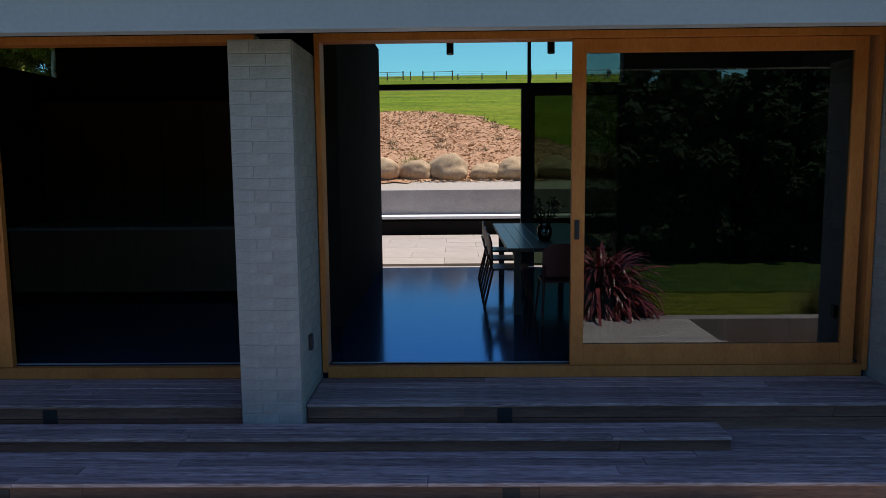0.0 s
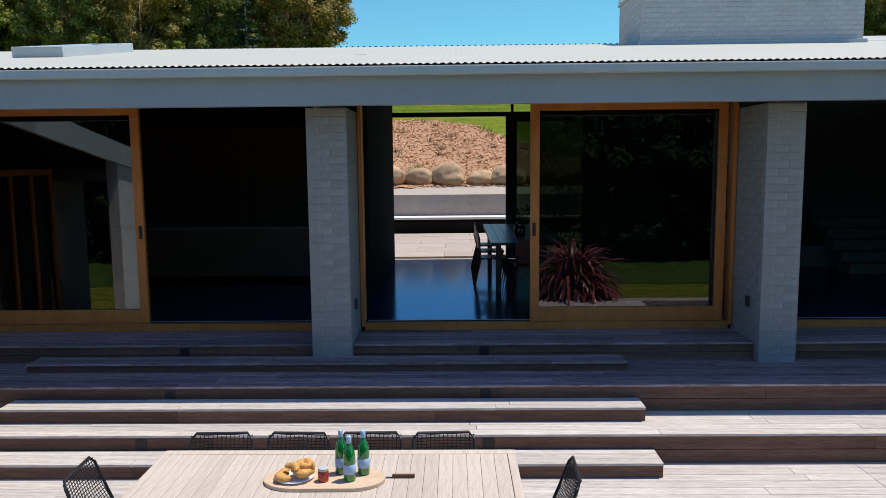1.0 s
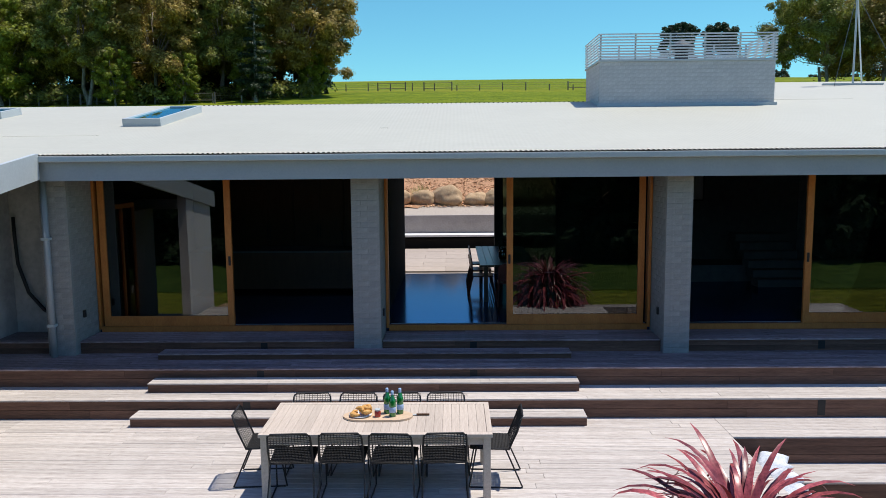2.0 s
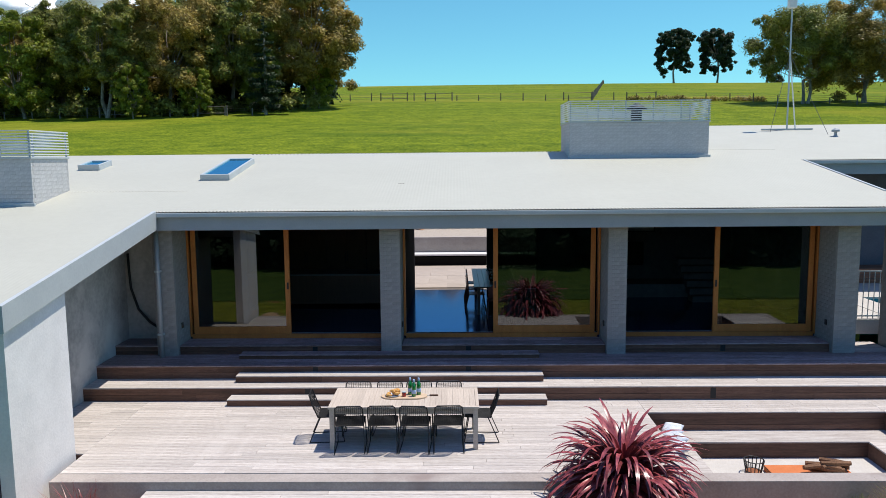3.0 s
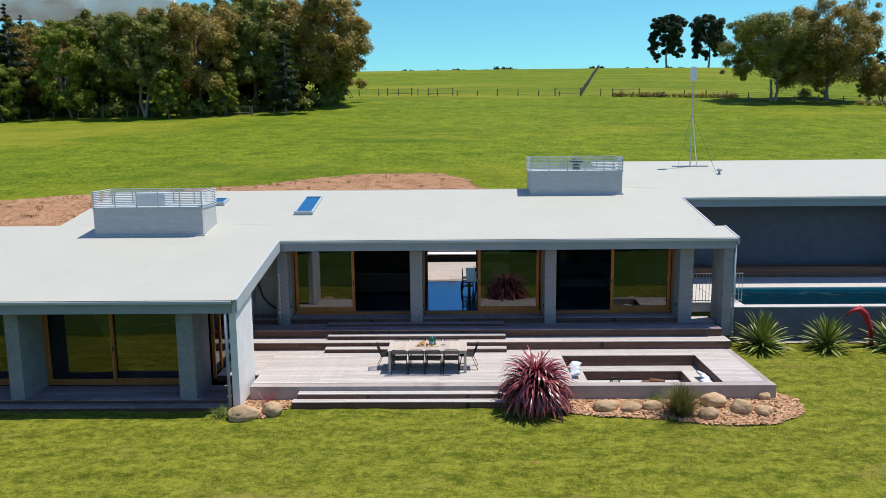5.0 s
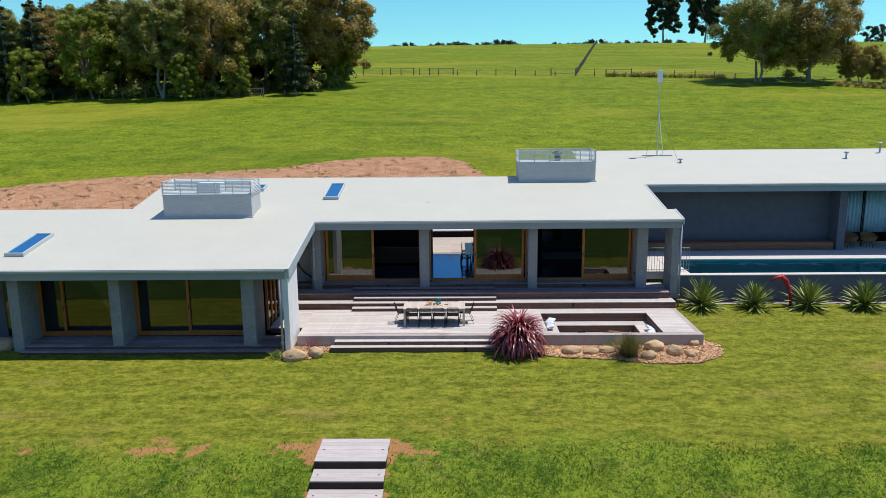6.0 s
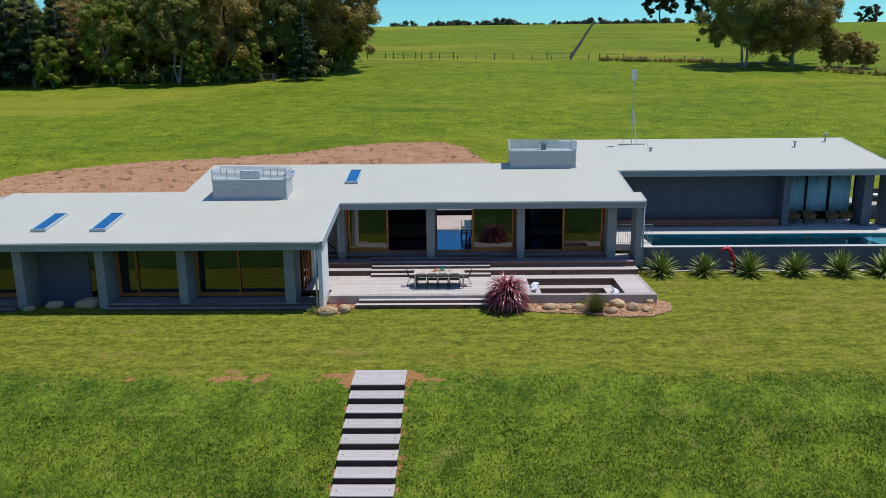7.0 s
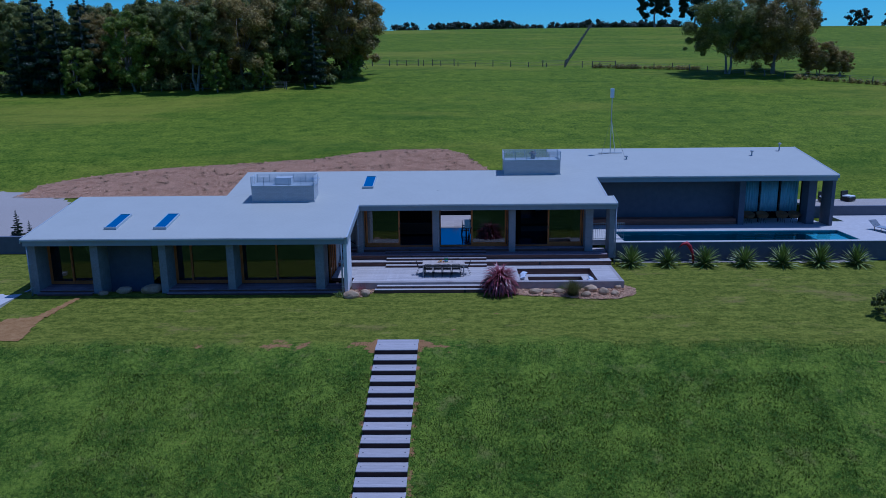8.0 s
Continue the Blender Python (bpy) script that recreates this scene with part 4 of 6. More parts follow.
# main deck with its sunken fire pit
PX0, PX1, PY0, PY1 = 3.73, 8.27, DECK_Y + 0.32, 3.12
bm = bmesh.new()
for bx in ((-6.19, PX0, DECK_Y + 0.2, Y3 + 0.028), (WEST, -6.192, 1.12, Y3 + 0.028), (PX1, 9.55, DECK_Y + 0.2, Y3 + 0.028), (PX0, PX1, PY1, Y3 + 0.028)):
    box(bm, *bx, DECK - 0.2, DECK - TH)
deck = structure("deck", bm, M_RISER, "weathered grey timber main deck", "deck")
SEAT, PIT = DECK - 0.36, DECK - 0.67
bm = bmesh.new()
box(bm, PX0, PX1, PY0 - 0.3, PY1, PIT - 0.1, PIT)
structure("pit_floor", bm, M_PAVE, "pale paved floor of the sunken fire pit", "floor")
bm = bmesh.new()
box(bm, -6.19, 9.76, DECK_Y, DECK_Y + 0.3, -1.75, DECK - 0.004, 0.008)
wl = structure("wall_deck", bm, M_CONCRETE, "board-marked concrete wall along the front of the deck", "wall")
bm = bmesh.new()
box(bm, 9.552, 9.75, DECK_Y + 0.302, Y3 + 0.02, -1.75, DECK - 0.004, 0.008)
structure("wall_deck_side", bm, M_CONCRETE, "concrete wall along the side of the deck", "wall")
bm = bmesh.new()
box(bm, 9.66, 9.755, Y3 + 0.04, 5.0, -1.75, L3 - 0.03)
structure("wall_terrace_side", bm, M_RISER, "timber clad side of the terraces", "wall")
# seat ledge on three sides
seat = thing("pit_bench", (0, 0, 0), "built-in timber bench round the sunken fire pit", "bench")
for bx in ((PX0, PX1, PY1 - 0.6, PY1 - 0.002), (PX0 + 0.002, PX0 + 0.62, PY0, PY1 - 0.604), (PX1 - 0.62, PX1 - 0.002, PY0, PY1 - 0.604)):
    bm = bmesh.new()
    box(bm, *bx, PIT, SEAT - 0.03)
    part("base", bm, M_RISER, seat)
    bm = bmesh.new()
    box(bm, bx[0], bx[1], bx[2] - 0.01, bx[3], SEAT - 0.028, SEAT, 0.005)
    part("seat", bm, M_DECK, seat)
for bx in ((PX0, PX1, PY1 - 0.004, PY1 + 0.02), (PX1 - 0.004, PX1 + 0.02, PY0, PY1 - 0.006), (PX0 - 0.02, PX0 + 0.004, PY0, PY1 - 0.006)):
    for k in range(3):
        h0 = SEAT + (DECK - TH - 0.002 - SEAT) * k / 3
        bm = bmesh.new()
        box(bm, *bx, h0 + 0.002, h0 + (DECK - TH - 0.002 - SEAT) / 3 - 0.003)
        part("back_board", bm, M_RISER, seat)

# front steps to the lawn
fs1 = carcass("front_step", -4.68, 2.2, -0.25, DECK_Y - 0.003, -1.5, -1.02 - TH, "timber front step up from the lawn")
fs2 = carcass("front_step", -4.8, 2.2, -0.52, -0.252, -1.6, -1.17 - TH, "lowest timber front step on the lawn")

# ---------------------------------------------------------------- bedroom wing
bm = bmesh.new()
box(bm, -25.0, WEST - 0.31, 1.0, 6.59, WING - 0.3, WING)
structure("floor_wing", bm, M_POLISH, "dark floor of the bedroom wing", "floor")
bm = bmesh.new()
box(bm, -25.0, -24.75, 1.0, 6.9, WING - 0.5, roof_z(1) - 0.3)
structure("wall_wing_west", bm, M_BAGGED, "grey bagged brick end wall of the wing", "wall")
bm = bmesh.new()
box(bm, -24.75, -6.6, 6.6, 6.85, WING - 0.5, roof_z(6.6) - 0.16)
structure("wall_wing_north", bm, M_SHADE_LINING, "shade-dark rear wall of the wing", "wall")
bm = bmesh.new()
box(bm, WEST - 0.3, WEST - 0.002, 3.2, 6.4, -1.6, roof_z(3.2) - 0.2)
structure("wall_return", bm, M_BAGGED, "grey bagged brick return wall beside the terraces", "wall")
bm = bmesh.new()
zt0, zt1 = roof_z(-0.62) - 0.04, roof_z(1.1) - 0.04
vv = [bm.verts.new(p) for x in (-6.52, -6.312) for p in ((x, -0.62, -1.75), (x, 1.1, -1.75), (x, 1.1, zt1), (x, -0.62, zt0))]
for f in ((0, 1, 2, 3), (7, 6, 5, 4), (0, 4, 5, 1), (1, 5, 6, 2), (2, 6, 7, 3), (3, 7, 4, 0)):
    bm.faces.new([vv[i] for i in f])
structure("wall_blade", bm, material("pale_bagged_brick", (0.68, 0.675, 0.66), (0.82, 0.81, 0.79), rough=0.85, scale=2.2, bump=0.3, fine=26), "tall pale bagged brick blade wall at the wing's end", "wall")
for i, (a, b) in enumerate(((-24.95, -24.5), (-21.3, -20.85), (-17.3, -16.88), (-13.35, -12.93), (-8.2, -7.7))):
    pier("pier_wing_%d" % (i + 1), a, b, -0.35, 1.05, -1.75, roof_z(-0.3) - 0.44, "grey bagged brick pier along the wing front", False)
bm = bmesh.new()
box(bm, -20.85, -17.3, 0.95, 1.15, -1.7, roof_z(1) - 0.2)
# bagged brick given the darker render colour to stand for verandah shade
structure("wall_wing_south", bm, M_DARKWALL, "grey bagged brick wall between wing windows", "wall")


def wing_window(name, x0, x1, split, label):
    bm = bmesh.new()
    z0, z1 = WING, roof_z(1) - 0.55
    box(bm, x0, x0 + 0.06, 0.95, 1.08, z0, z1)
    box(bm, x1 - 0.06, x1, 0.95, 1.08, z0, z1)
    box(bm, x0 + 0.06, x1 - 0.06, 0.95, 1.08, z1 - 0.07, z1)
    box(bm, x0 + 0.06, x1 - 0.06, 0.95, 1.08, z0, z0 + 0.05)
    w = structure(name, bm, M_OAK, label, "sliding door")
    sash(w, x0 + 0.06, x0 + (x1 - x0) * split, z0 + 0.05, z1 - 0.07, 0.97, "sash", 0.1, 0.14, 1)
    sash(w, x0 + (x1 - x0) * split - 0.1, x1 - 0.06, z0 + 0.05, z1 - 0.07, 1.04, "sash", 0.1, 0.14, 0)
    return w


wing_window("window_2", -24.5, -21.3, 0.45, "cedar framed sliding door of the far bedroom, closed")
wing_window("window_3", -16.88, -13.35, 0.3, "cedar framed sliding door of the bedroom wing, closed")
wing_window("window_4", -12.93, -8.2, 0.47, "wide cedar framed sliding door of the wing, closed")
bm = bmesh.new()
box(bm, -18.25, -17.5, 0.93, 0.955, WING + 0.0, 1.4)
ob = structure("window_5", bm, M_BLACK, "narrow dark framed window in the wing wall", "window")
bm = bmesh.new()
box(bm, -18.2, -17.55, 0.915, 0.928, WING + 0.05, 1.35)
part("pane", bm, M_GLASS, ob)
# east glazing of the wing beside the deck
bm = bmesh.new()
for yy in (1.1, 1.75, 2.4, 3.1):
    box(bm, WEST - 0.1, WEST - 0.004, yy, yy + 0.07, DECK - 0.1, 1.75)
box(bm, WEST - 0.1, WEST - 0.004, 1.1, 3.17, 1.752, 1.86)
w6 = structure("window_6", bm, M_OAK, "cedar framed corner glazing beside the deck", "window")
for yy in (1.17, 1.82, 2.47):
    bm = bmesh.new()
    box(bm, WEST - 0.055, WEST - 0.045, yy, yy + 0.6, DECK, 1.75)
    ob = part("pane", bm, M_GLASS, w6)
    ob.visible_shadow = False
bm = bmesh.new()
box(bm, WEST - 0.3, -6.1, FACADE + 0.02, FACADE + 0.25, -0.6, 3.0)
structure("wall_corner", bm, M_BAGGED, "shaded brick wall in the corner of the terraces", "wall")
hose = thing("garden_hose", (-7.45, 6.1, 1.6), "black garden hose hanging on the corner wall", "hose")
bm = bmesh.new()
tube(bm, [(0, 0, 0.3), (0.02, -0.03, 0.0), (0.05, -0.04, -0.5), (0.2, -0.04, -1.0), (0.45, -0.04, -1.3), (0.75, -0.04, -1.5)], 0.03, 8)
part("tube", bm, M_BLACK, hose, smooth=True)
wsteps = []
for a, b in ((-24.5, -21.3), (-16.88, -6.6)):
    wsteps.append((carcass("wing_step", a + 0.002, b - 0.002, -0.36 - 0.34, -0.362, -1.75, -1.26 - TH, "long timber step along the wing front"), a, b, -0.7, -0.36, -1.26))
    wsteps.append((carcass("wing_step", a + 0.002, b - 0.002, -0.358, 0.94, -1.75, WING - 0.02 - TH, "timber verandah floor along the wing front"), a, b, -0.36, 0.94, WING - 0.02))

# ---------------------------------------------------------------- pool wing
bm = bmesh.new()
box(bm, 10.27, 28.5, 5.7, 6.0, -1.8, POOL - 0.05)
structure("wall_pool", bm, M_DARKWALL, "grey rendered pool wall above the planting", "wall")
bm = bmesh.new()
for bx in ((10.3, 28.5, 5.66, 6.05), (10.3, 11.0, 6.05, 9.2), (26.4, 31.0, 6.05, 9.2), (8.86, 31.0, 9.2, 12.3)):
    box(bm, *bx, POOL - 0.048, POOL, 0.004)
box(bm, 8.86, 10.28, 6.41, 9.198, POOL - 0.35, POOL - 0.002)
box(bm, 20.3, 26.5, 12.31, 13.79, POOL - 0.1, POOL - 0.004)
structure("pavement_pool", bm, M_PAVE, "pale stone coping and paving round the pool", "paving")
bm = bmesh.new()
box(bm, 11.0, 26.4, 6.05, 9.2, -1.3, -1.2)
structure("pool_basin", bm, M_WATER, "dark teal tiled pool floor", "pool")
bm = bmesh.new()
for bx in ((11.0, 26.4, 6.05, 6.07), (11.0, 26.4, 9.18, 9.2), (11.0, 11.02, 6.07, 9.18), (26.38, 26.4, 6.07, 9.18)):
    box(bm, *bx, -1.2, POOL - 0.05)
structure("pool_sides", bm, M_WATER, "dark teal tiled pool sides", "pool")
bm = bmesh.new()
bmesh.ops.create_grid(bm, x_segments=90, y_segments=24, size=1.0, matrix=Matrix.Translation((18.7, 7.625, POOL - 0.13)) @ Matrix.Diagonal((7.69, 1.565, 1, 1)))
for v in bm.verts:
    v.co.z += 0.006 * math.sin(v.co.x * 5.1 + 1.3 * math.sin(v.co.y * 3)) + 0.004 * math.sin(v.co.y * 7.3 + v.co.x * 2)
structure("water", bm, M_SURFACE, "still blue-green pool water", "water", True)
bm = bmesh.new()
box(bm, 24.2, 26.3, 6.2, 9.0, -0.35, -0.05)
structure("pool_ledge", bm, material("pool_spa_tiles", (0.2, 0.42, 0.48), (0.34, 0.55, 0.6), rough=0.3, scale=4, bump=0), "pale tiled shallow spa ledge in the pool", "pool")
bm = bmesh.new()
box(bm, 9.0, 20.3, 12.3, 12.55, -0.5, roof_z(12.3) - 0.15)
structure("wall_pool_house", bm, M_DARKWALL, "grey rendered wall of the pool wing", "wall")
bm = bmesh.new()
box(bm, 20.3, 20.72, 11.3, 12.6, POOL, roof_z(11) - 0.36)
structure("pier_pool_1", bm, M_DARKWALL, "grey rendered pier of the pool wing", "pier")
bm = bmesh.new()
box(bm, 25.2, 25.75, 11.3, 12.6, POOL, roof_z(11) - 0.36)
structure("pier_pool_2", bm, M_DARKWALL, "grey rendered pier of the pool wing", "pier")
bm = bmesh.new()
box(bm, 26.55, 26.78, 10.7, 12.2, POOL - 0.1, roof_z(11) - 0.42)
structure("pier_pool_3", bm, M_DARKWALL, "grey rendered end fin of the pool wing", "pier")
bm = bmesh.new()
box(bm, 20.72, 25.2, 13.8, 14.0, POOL, 4.2)
structure("wall_pool_room", bm, M_SHADE_LINING, "shade-dark wall inside the pool room", "wall")
bm = bmesh.new()
for xx in (20.74, 22.15, 23.6, 25.12):
    box(bm, xx, xx + 0.06, 12.35, 12.43, POOL, 3.35)
box(bm, 20.72, 25.2, 12.35, 12.43, 3.354, 3.5)
w7 = structure("window_7", bm, M_BLACK, "dark framed glass doors of the pool room", "window")
for xx in (20.8, 22.21, 23.66):
    bm = bmesh.new()
    n = 40
    for i in range(n):
        a = xx + 1.34 * i / n
        b = xx + 1.34 * (i + 1) / n
        ya, yb = 12.55 + 0.04 * math.sin(i * 1.1), 12.55 + 0.04 * math.sin((i + 1) * 1.1)
        bm.faces.new([bm.verts.new(p) for p in ((a, ya, 0.95), (b, yb, 0.95), (b, yb, 3.34), (a, ya, 3.34))])
    bmesh.ops.remove_doubles(bm, verts=bm.verts, dist=0.0005)
    bmesh.ops.solidify(bm, geom=bm.faces[:], thickness=0.004)
    cu = part("curtain", bm, M_CURTAIN, None, "", True)
    tagged(cu, "sheer pale blue curtain hanging behind the pool room glass", "curtain", "pool room curtains")
M_BENCH = material("red_brown_bench_timber", (0.17, 0.075, 0.045), (0.34, 0.165, 0.1), rough=0.6, scale=1.6, bump=0.2, fine=11, random_amount=0.3, stretch=(1, 10, 14))
bench = thing("pool_bench", (9.6, 11.4, POOL), "long brown timber bench along the pool house wall", "bench")
for i in range(4):
    bm = bmesh.new()
    box(bm, 0, 10.6, i * 0.21, i * 0.21 + 0.2, 0.4, 0.44, 0.004)
    part("slat", bm, M_BENCH, bench)
for i in range(3):
    bm = bmesh.new()
    box(bm, 0, 10.6, -0.02, 0.0, 0.02 + i * 0.125, 0.135 + i * 0.125, 0.003)
    part("front_board", bm, M_BENCH, bench)
for i, xx in enumerate((21.3, 22.3, 23.7, 24.6)):
    c = thing("wicker_chair", (xx, 11.9, POOL), "round tan wicker tub chair on thin legs", "chair", "poolside chairs", radians(180))
    bm = bmesh.new()
    prof = [(0.14, 0.36), (0.3, 0.4), (0.4, 0.52), (0.43, 0.68)]
    rings = [[bm.verts.new((r * math.cos(a), r * math.sin(a), z + (0.16 * max(0, -math.sin(a)) if z > 0.5 else 0))) for a in np.linspace(0, 2 * math.pi, 20, endpoint=False)] for r, z in prof]
    for r0, r1 in zip(rings, rings[1:]):
        for q in range(20):
            bm.faces.new((r0[q], r0[(q + 1) % 20], r1[(q + 1) % 20], r1[q]))
    bm.faces.new(rings[0][::-1])
    bmesh.ops.solidify(bm, geom=bm.faces[:], thickness=0.02)
    part("shell", bm, M_WICKER, c, smooth=True)
    for a in (0.8, 2.4, 3.9, 5.5):
        bm = bmesh.new()
        tube(bm, [(0.16 * math.cos(a), 0.16 * math.sin(a), 0.37), (0.26 * math.cos(a), 0.26 * math.sin(a), 0)], 0.012, 6)
        part("leg", bm, M_BLACK, c)

# pool fence of thin uprights
pf = thing("pool_fence", (8.92, 6.5, POOL), "low pale steel pool fence with thin uprights", "fence")
bmu = bmesh.new()
box(bmu, -0.008, 0.008, -0.008, 0.008, 0, 1.1)
um = mesh_of(bmu, "upright", M_GUTTER)
for i in range(18):
    piece("upright", um, pf, (0.02 + i * 0.125, 0, 0))
for zz in (0.05, 1.1):
    bm = bmesh.new()
    box(bm, 0, 2.17, -0.015, 0.015, zz, zz + 0.03)
    part("rail", bm, M_GUTTER, pf)

# terrace past the pool wing: low wall, loungers, chairs
bm = bmesh.new()
box(bm, 27.4, 45.0, 14.8, 15.1, -1.2, 0.9)
structure("wall_terrace", bm, M_DARKWALL, "low grey rendered terrace wall", "wall")
bm = bmesh.new()
box(bm, 27.0, 45.0, 15.1, 19.5, 0.7, 0.86)
structure("pavement_terrace", bm, M_GRAVEL, "pale gravel terrace beside the pool wing", "paving")
bm = bmesh.new()
box(bm, 28.5, 44, 5.7, 14.79, -1.4, POOL - 0.02)
structure("pavement_side", bm, M_PAVE, "pale paved terrace at the pool's end", "paving")
for i, (xx, yy) in enumerate(((29.2, 8.6), (30.4, 8.4), (31.6, 8.2), (32.8, 8.0))):
    s = thing("sun_lounger", (xx, yy, POOL - 0.02), "dark slatted sun lounger with raised back", "sun lounger", "poolside loungers", radians(15))
    bm = bmesh.new()
    box(bm, -0.32, 0.32, -1.0, 0.45, 0.28, 0.33, 0.01)
    part("mattress", bm, M_STEEL, s, "grey mattress")
    bm = bmesh.new()
    vv = [bm.verts.new(p) for p in ((-0.32, 0.45, 0.28), (0.32, 0.45, 0.28), (0.32, 1.0, 0.66), (-0.32, 1.0, 0.66))]
    bm.faces.new(vv)
    bmesh.ops.solidify(bm, geom=bm.faces[:], thickness=0.05)
    part("backrest", bm, M_STEEL, s)
    for lx in (-0.28, 0.28):
        for ly in (-0.9, 0.4):
            bm = bmesh.new()
            tube(bm, [(lx, ly, 0), (lx, ly, 0.28)], 0.02, 8)
            part("leg", bm, M_BLACK, s)
for i, (xx, yy) in enumerate(((29.2, 17.0), (31.2, 17.4))):
    s = thing("lounge_chair", (xx, yy, 0.86), "black and white cushioned lounge chair", "chair", "terrace chairs", 0.5 * i)
    bm = bmesh.new()
    box(bm, -0.4, 0.4, -0.4, 0.4, 0.05, 0.35, 0.04)
    part("base", bm, M_BLACK, s)
    bm = bmesh.new()
    box(bm, -0.36, 0.36, -0.38, 0.3, 0.352, 0.47, 0.04)
    part("cushion", bm, M_WHITE, s, "white cushion")
    bm = bmesh.new()
    box(bm, -0.4, 0.4, 0.31, 0.42, 0.35, 0.8, 0.03)
    part("backrest", bm, M_BLACK, s)

# ---------------------------------------------------------------- rear court
bm = bmesh.new()
box(bm, -9.0, 9.0, 12.16, 17.3, -0.7, -0.042)
structure("pavement_court_base", bm, M_CONCRETE, "concrete base of the rear court", "paving")
# base coloured near-black to stand for the shadow below the bench slab
bm = bmesh.new()
box(bm, -11.0, 11.0, 17.3, 17.62, -0.7, 0.3)
structure("wall_bench_base", bm, M_SHADE_LINING, "recessed base of the court bench, black for its shadow", "wall")
bm = bmesh.new()
box(bm, -11.0, 11.0, 17.2, 17.85, 0.36, 0.42, 0.006)
structure("court_bench", bm, M_WHITE, "long pale slab bench along the court wall", "bench")
bm = bmesh.new()
box(bm, -11.0, 11.0, 17.855, 18.1, -0.7, 1.0, 0.01)
structure("wall_court", bm, M_CONCRETE, "board-marked concrete retaining wall of the rear court", "wall")
bm = bmesh.new()
box(bm, -60.0, -27.0, 8.2, 8.5, -1.9, 0.3)
structure("wall_drive", bm, M_DARKWALL, "long grey rendered garden wall beside the driveway", "wall")
bm = bmesh.new()
box(bm, -46.0, -25.6, -3.0, 8.19, -1.9, -1.36)
structure("pavement_side_yard", bm, M_PAVE, "pale paved yard beside the wing", "paving")


# ---------------------------------------------------------------- boulders
def boulder(x, y, r, sx, sy, sz, seed, label, group, z=None, sink=0.25):
    rng = random.Random(seed)
    off = Vector((rng.uniform(0, 50), rng.uniform(0, 50), rng.uniform(0, 50)))
    bm = bmesh.new()
    bmesh.ops.create_icosphere(bm, subdivisions=4, radius=1)
    for v in bm.verts:
        d = v.co.normalized()
        f = 1 + 0.22 * noise.noise(d * 1.1 + off) + 0.08 * noise.noise(d * 2.9 + off) + 0.025 * noise.noise(d * 8 + off)
        c = d * f
        c.z = max(c.z, -0.75)
        v.co = Vector((c.x * sx, c.y * sy, c.z * sz)) * r
    zz = float(ground_z(x, y)) if z is None else z
    ob = part("boulder", bm, M_STONE, None, "", True)
    ob.location = (x, y, zz + r * sz * (0.75 - sink))
    ob.rotation_euler = (0, 0, rng.uniform(-0.5, 0.5))
    tagged(ob, label, "boulder", group)


FRONT_ROCKS = [(4.5, -0.65, 0.42, 1.1, 0.75, 0.6), (5.25, -0.68, 0.34, 1.15, 0.8, 0.55), (5.9, -0.6, 0.36, 1.15, 0.7, 0.5), (7.75, -0.4, 0.42, 1.1, 0.8, 0.75), (8.4, -0.85, 0.36, 1, 0.85, 0.85), (9.4, 0.05, 0.26, 1, 0.9, 0.8), (7.35, -1.2, 0.32, 1.1, 0.9, 0.75), (9.0, -1.0, 0.28, 1, 0.9, 0.8), (3.2, -0.3, 0.25, 1, 0.9, 0.9)]
for i, (x, y, r, sx, sy, sz) in enumerate(FRONT_ROCKS):
    boulder(x, y, r * 0.82, sx, sy, sz, 100 + i, "rounded tan sandstone boulder in the mulch bed", "deck boulders")
for i, q in enumerate(((-6.1, -1.15, 0.42, 1.05, 0.75, 0.6), (-5.3, -0.85, 0.31, 1, 0.85, 0.8), (-18.0, -0.1, 0.5, 1.2, 0.8, 0.6), (-19.6, -0.1, 0.4, 1.1, 0.8, 0.55), (-20.7, -0.5, 0.25, 1.1, 0.8, 0.6))):
    boulder(*q, 130 + i, "rounded grey-tan boulder beside the wing", "wing boulders")
rr = random.Random(77)
bx = -11.0
i = 0
while bx < 9.0:
    w = rr.uniform(0.42, 0.58)
    boulder(bx, 20.6 + rr.uniform(-0.1, 0.1), w, 1.08, 0.8, rr.uniform(0.72, 0.86), 160 + i, "rounded sandstone boulder edging the mulch bank", "bank boulders")
    bx += 2 * w * 0.98
    i += 1


# ---------------------------------------------------------------- outdoor table and chairs
TX0, TX1, TY0, TY1 = -2.08, 0.46, 1.25, 2.34
TW, TD = TX1 - TX0, TY1 - TY0
tab = thing("outdoor_table", (TX0, TY0, DECK), "weathered pale teak outdoor dining table with slatted top", "table")
n = 25
bm_ = bmesh.new()
box(bm_, 0.0, (TW - 0.12) / n - 0.002, 0.08, TD - 0.08, 0.715, 0.748, 0.002)
slat_mesh = mesh_of(bm_, "slat", M_TABLE)
for i in range(n):
    piece("slat", slat_mesh, tab, (0.06 + i * (TW - 0.12) / n, 0, 0))
for bx in ((0, TW, 0, 0.078), (0, TW, TD - 0.078, TD), (0, 0.058, 0.08, TD - 0.08), (TW - 0.058, TW, 0.08, TD - 0.08)):
    bm = bmesh.new()
    box(bm, *bx, 0.712, 0.75, 0.005)
    part("edge_board", bm, M_TABLE, tab)
for bx in ((0.1, TW - 0.1, 0.04, 0.065), (0.1, TW - 0.1, TD - 0.065, TD - 0.04), (0.04, 0.065, 0.1, TD - 0.1), (TW - 0.065, TW - 0.04, 0.1, TD - 0.1)):
    bm = bmesh.new()
    box(bm, *bx, 0.62, 0.711)
    part("apron", bm, M_TABLE, tab)
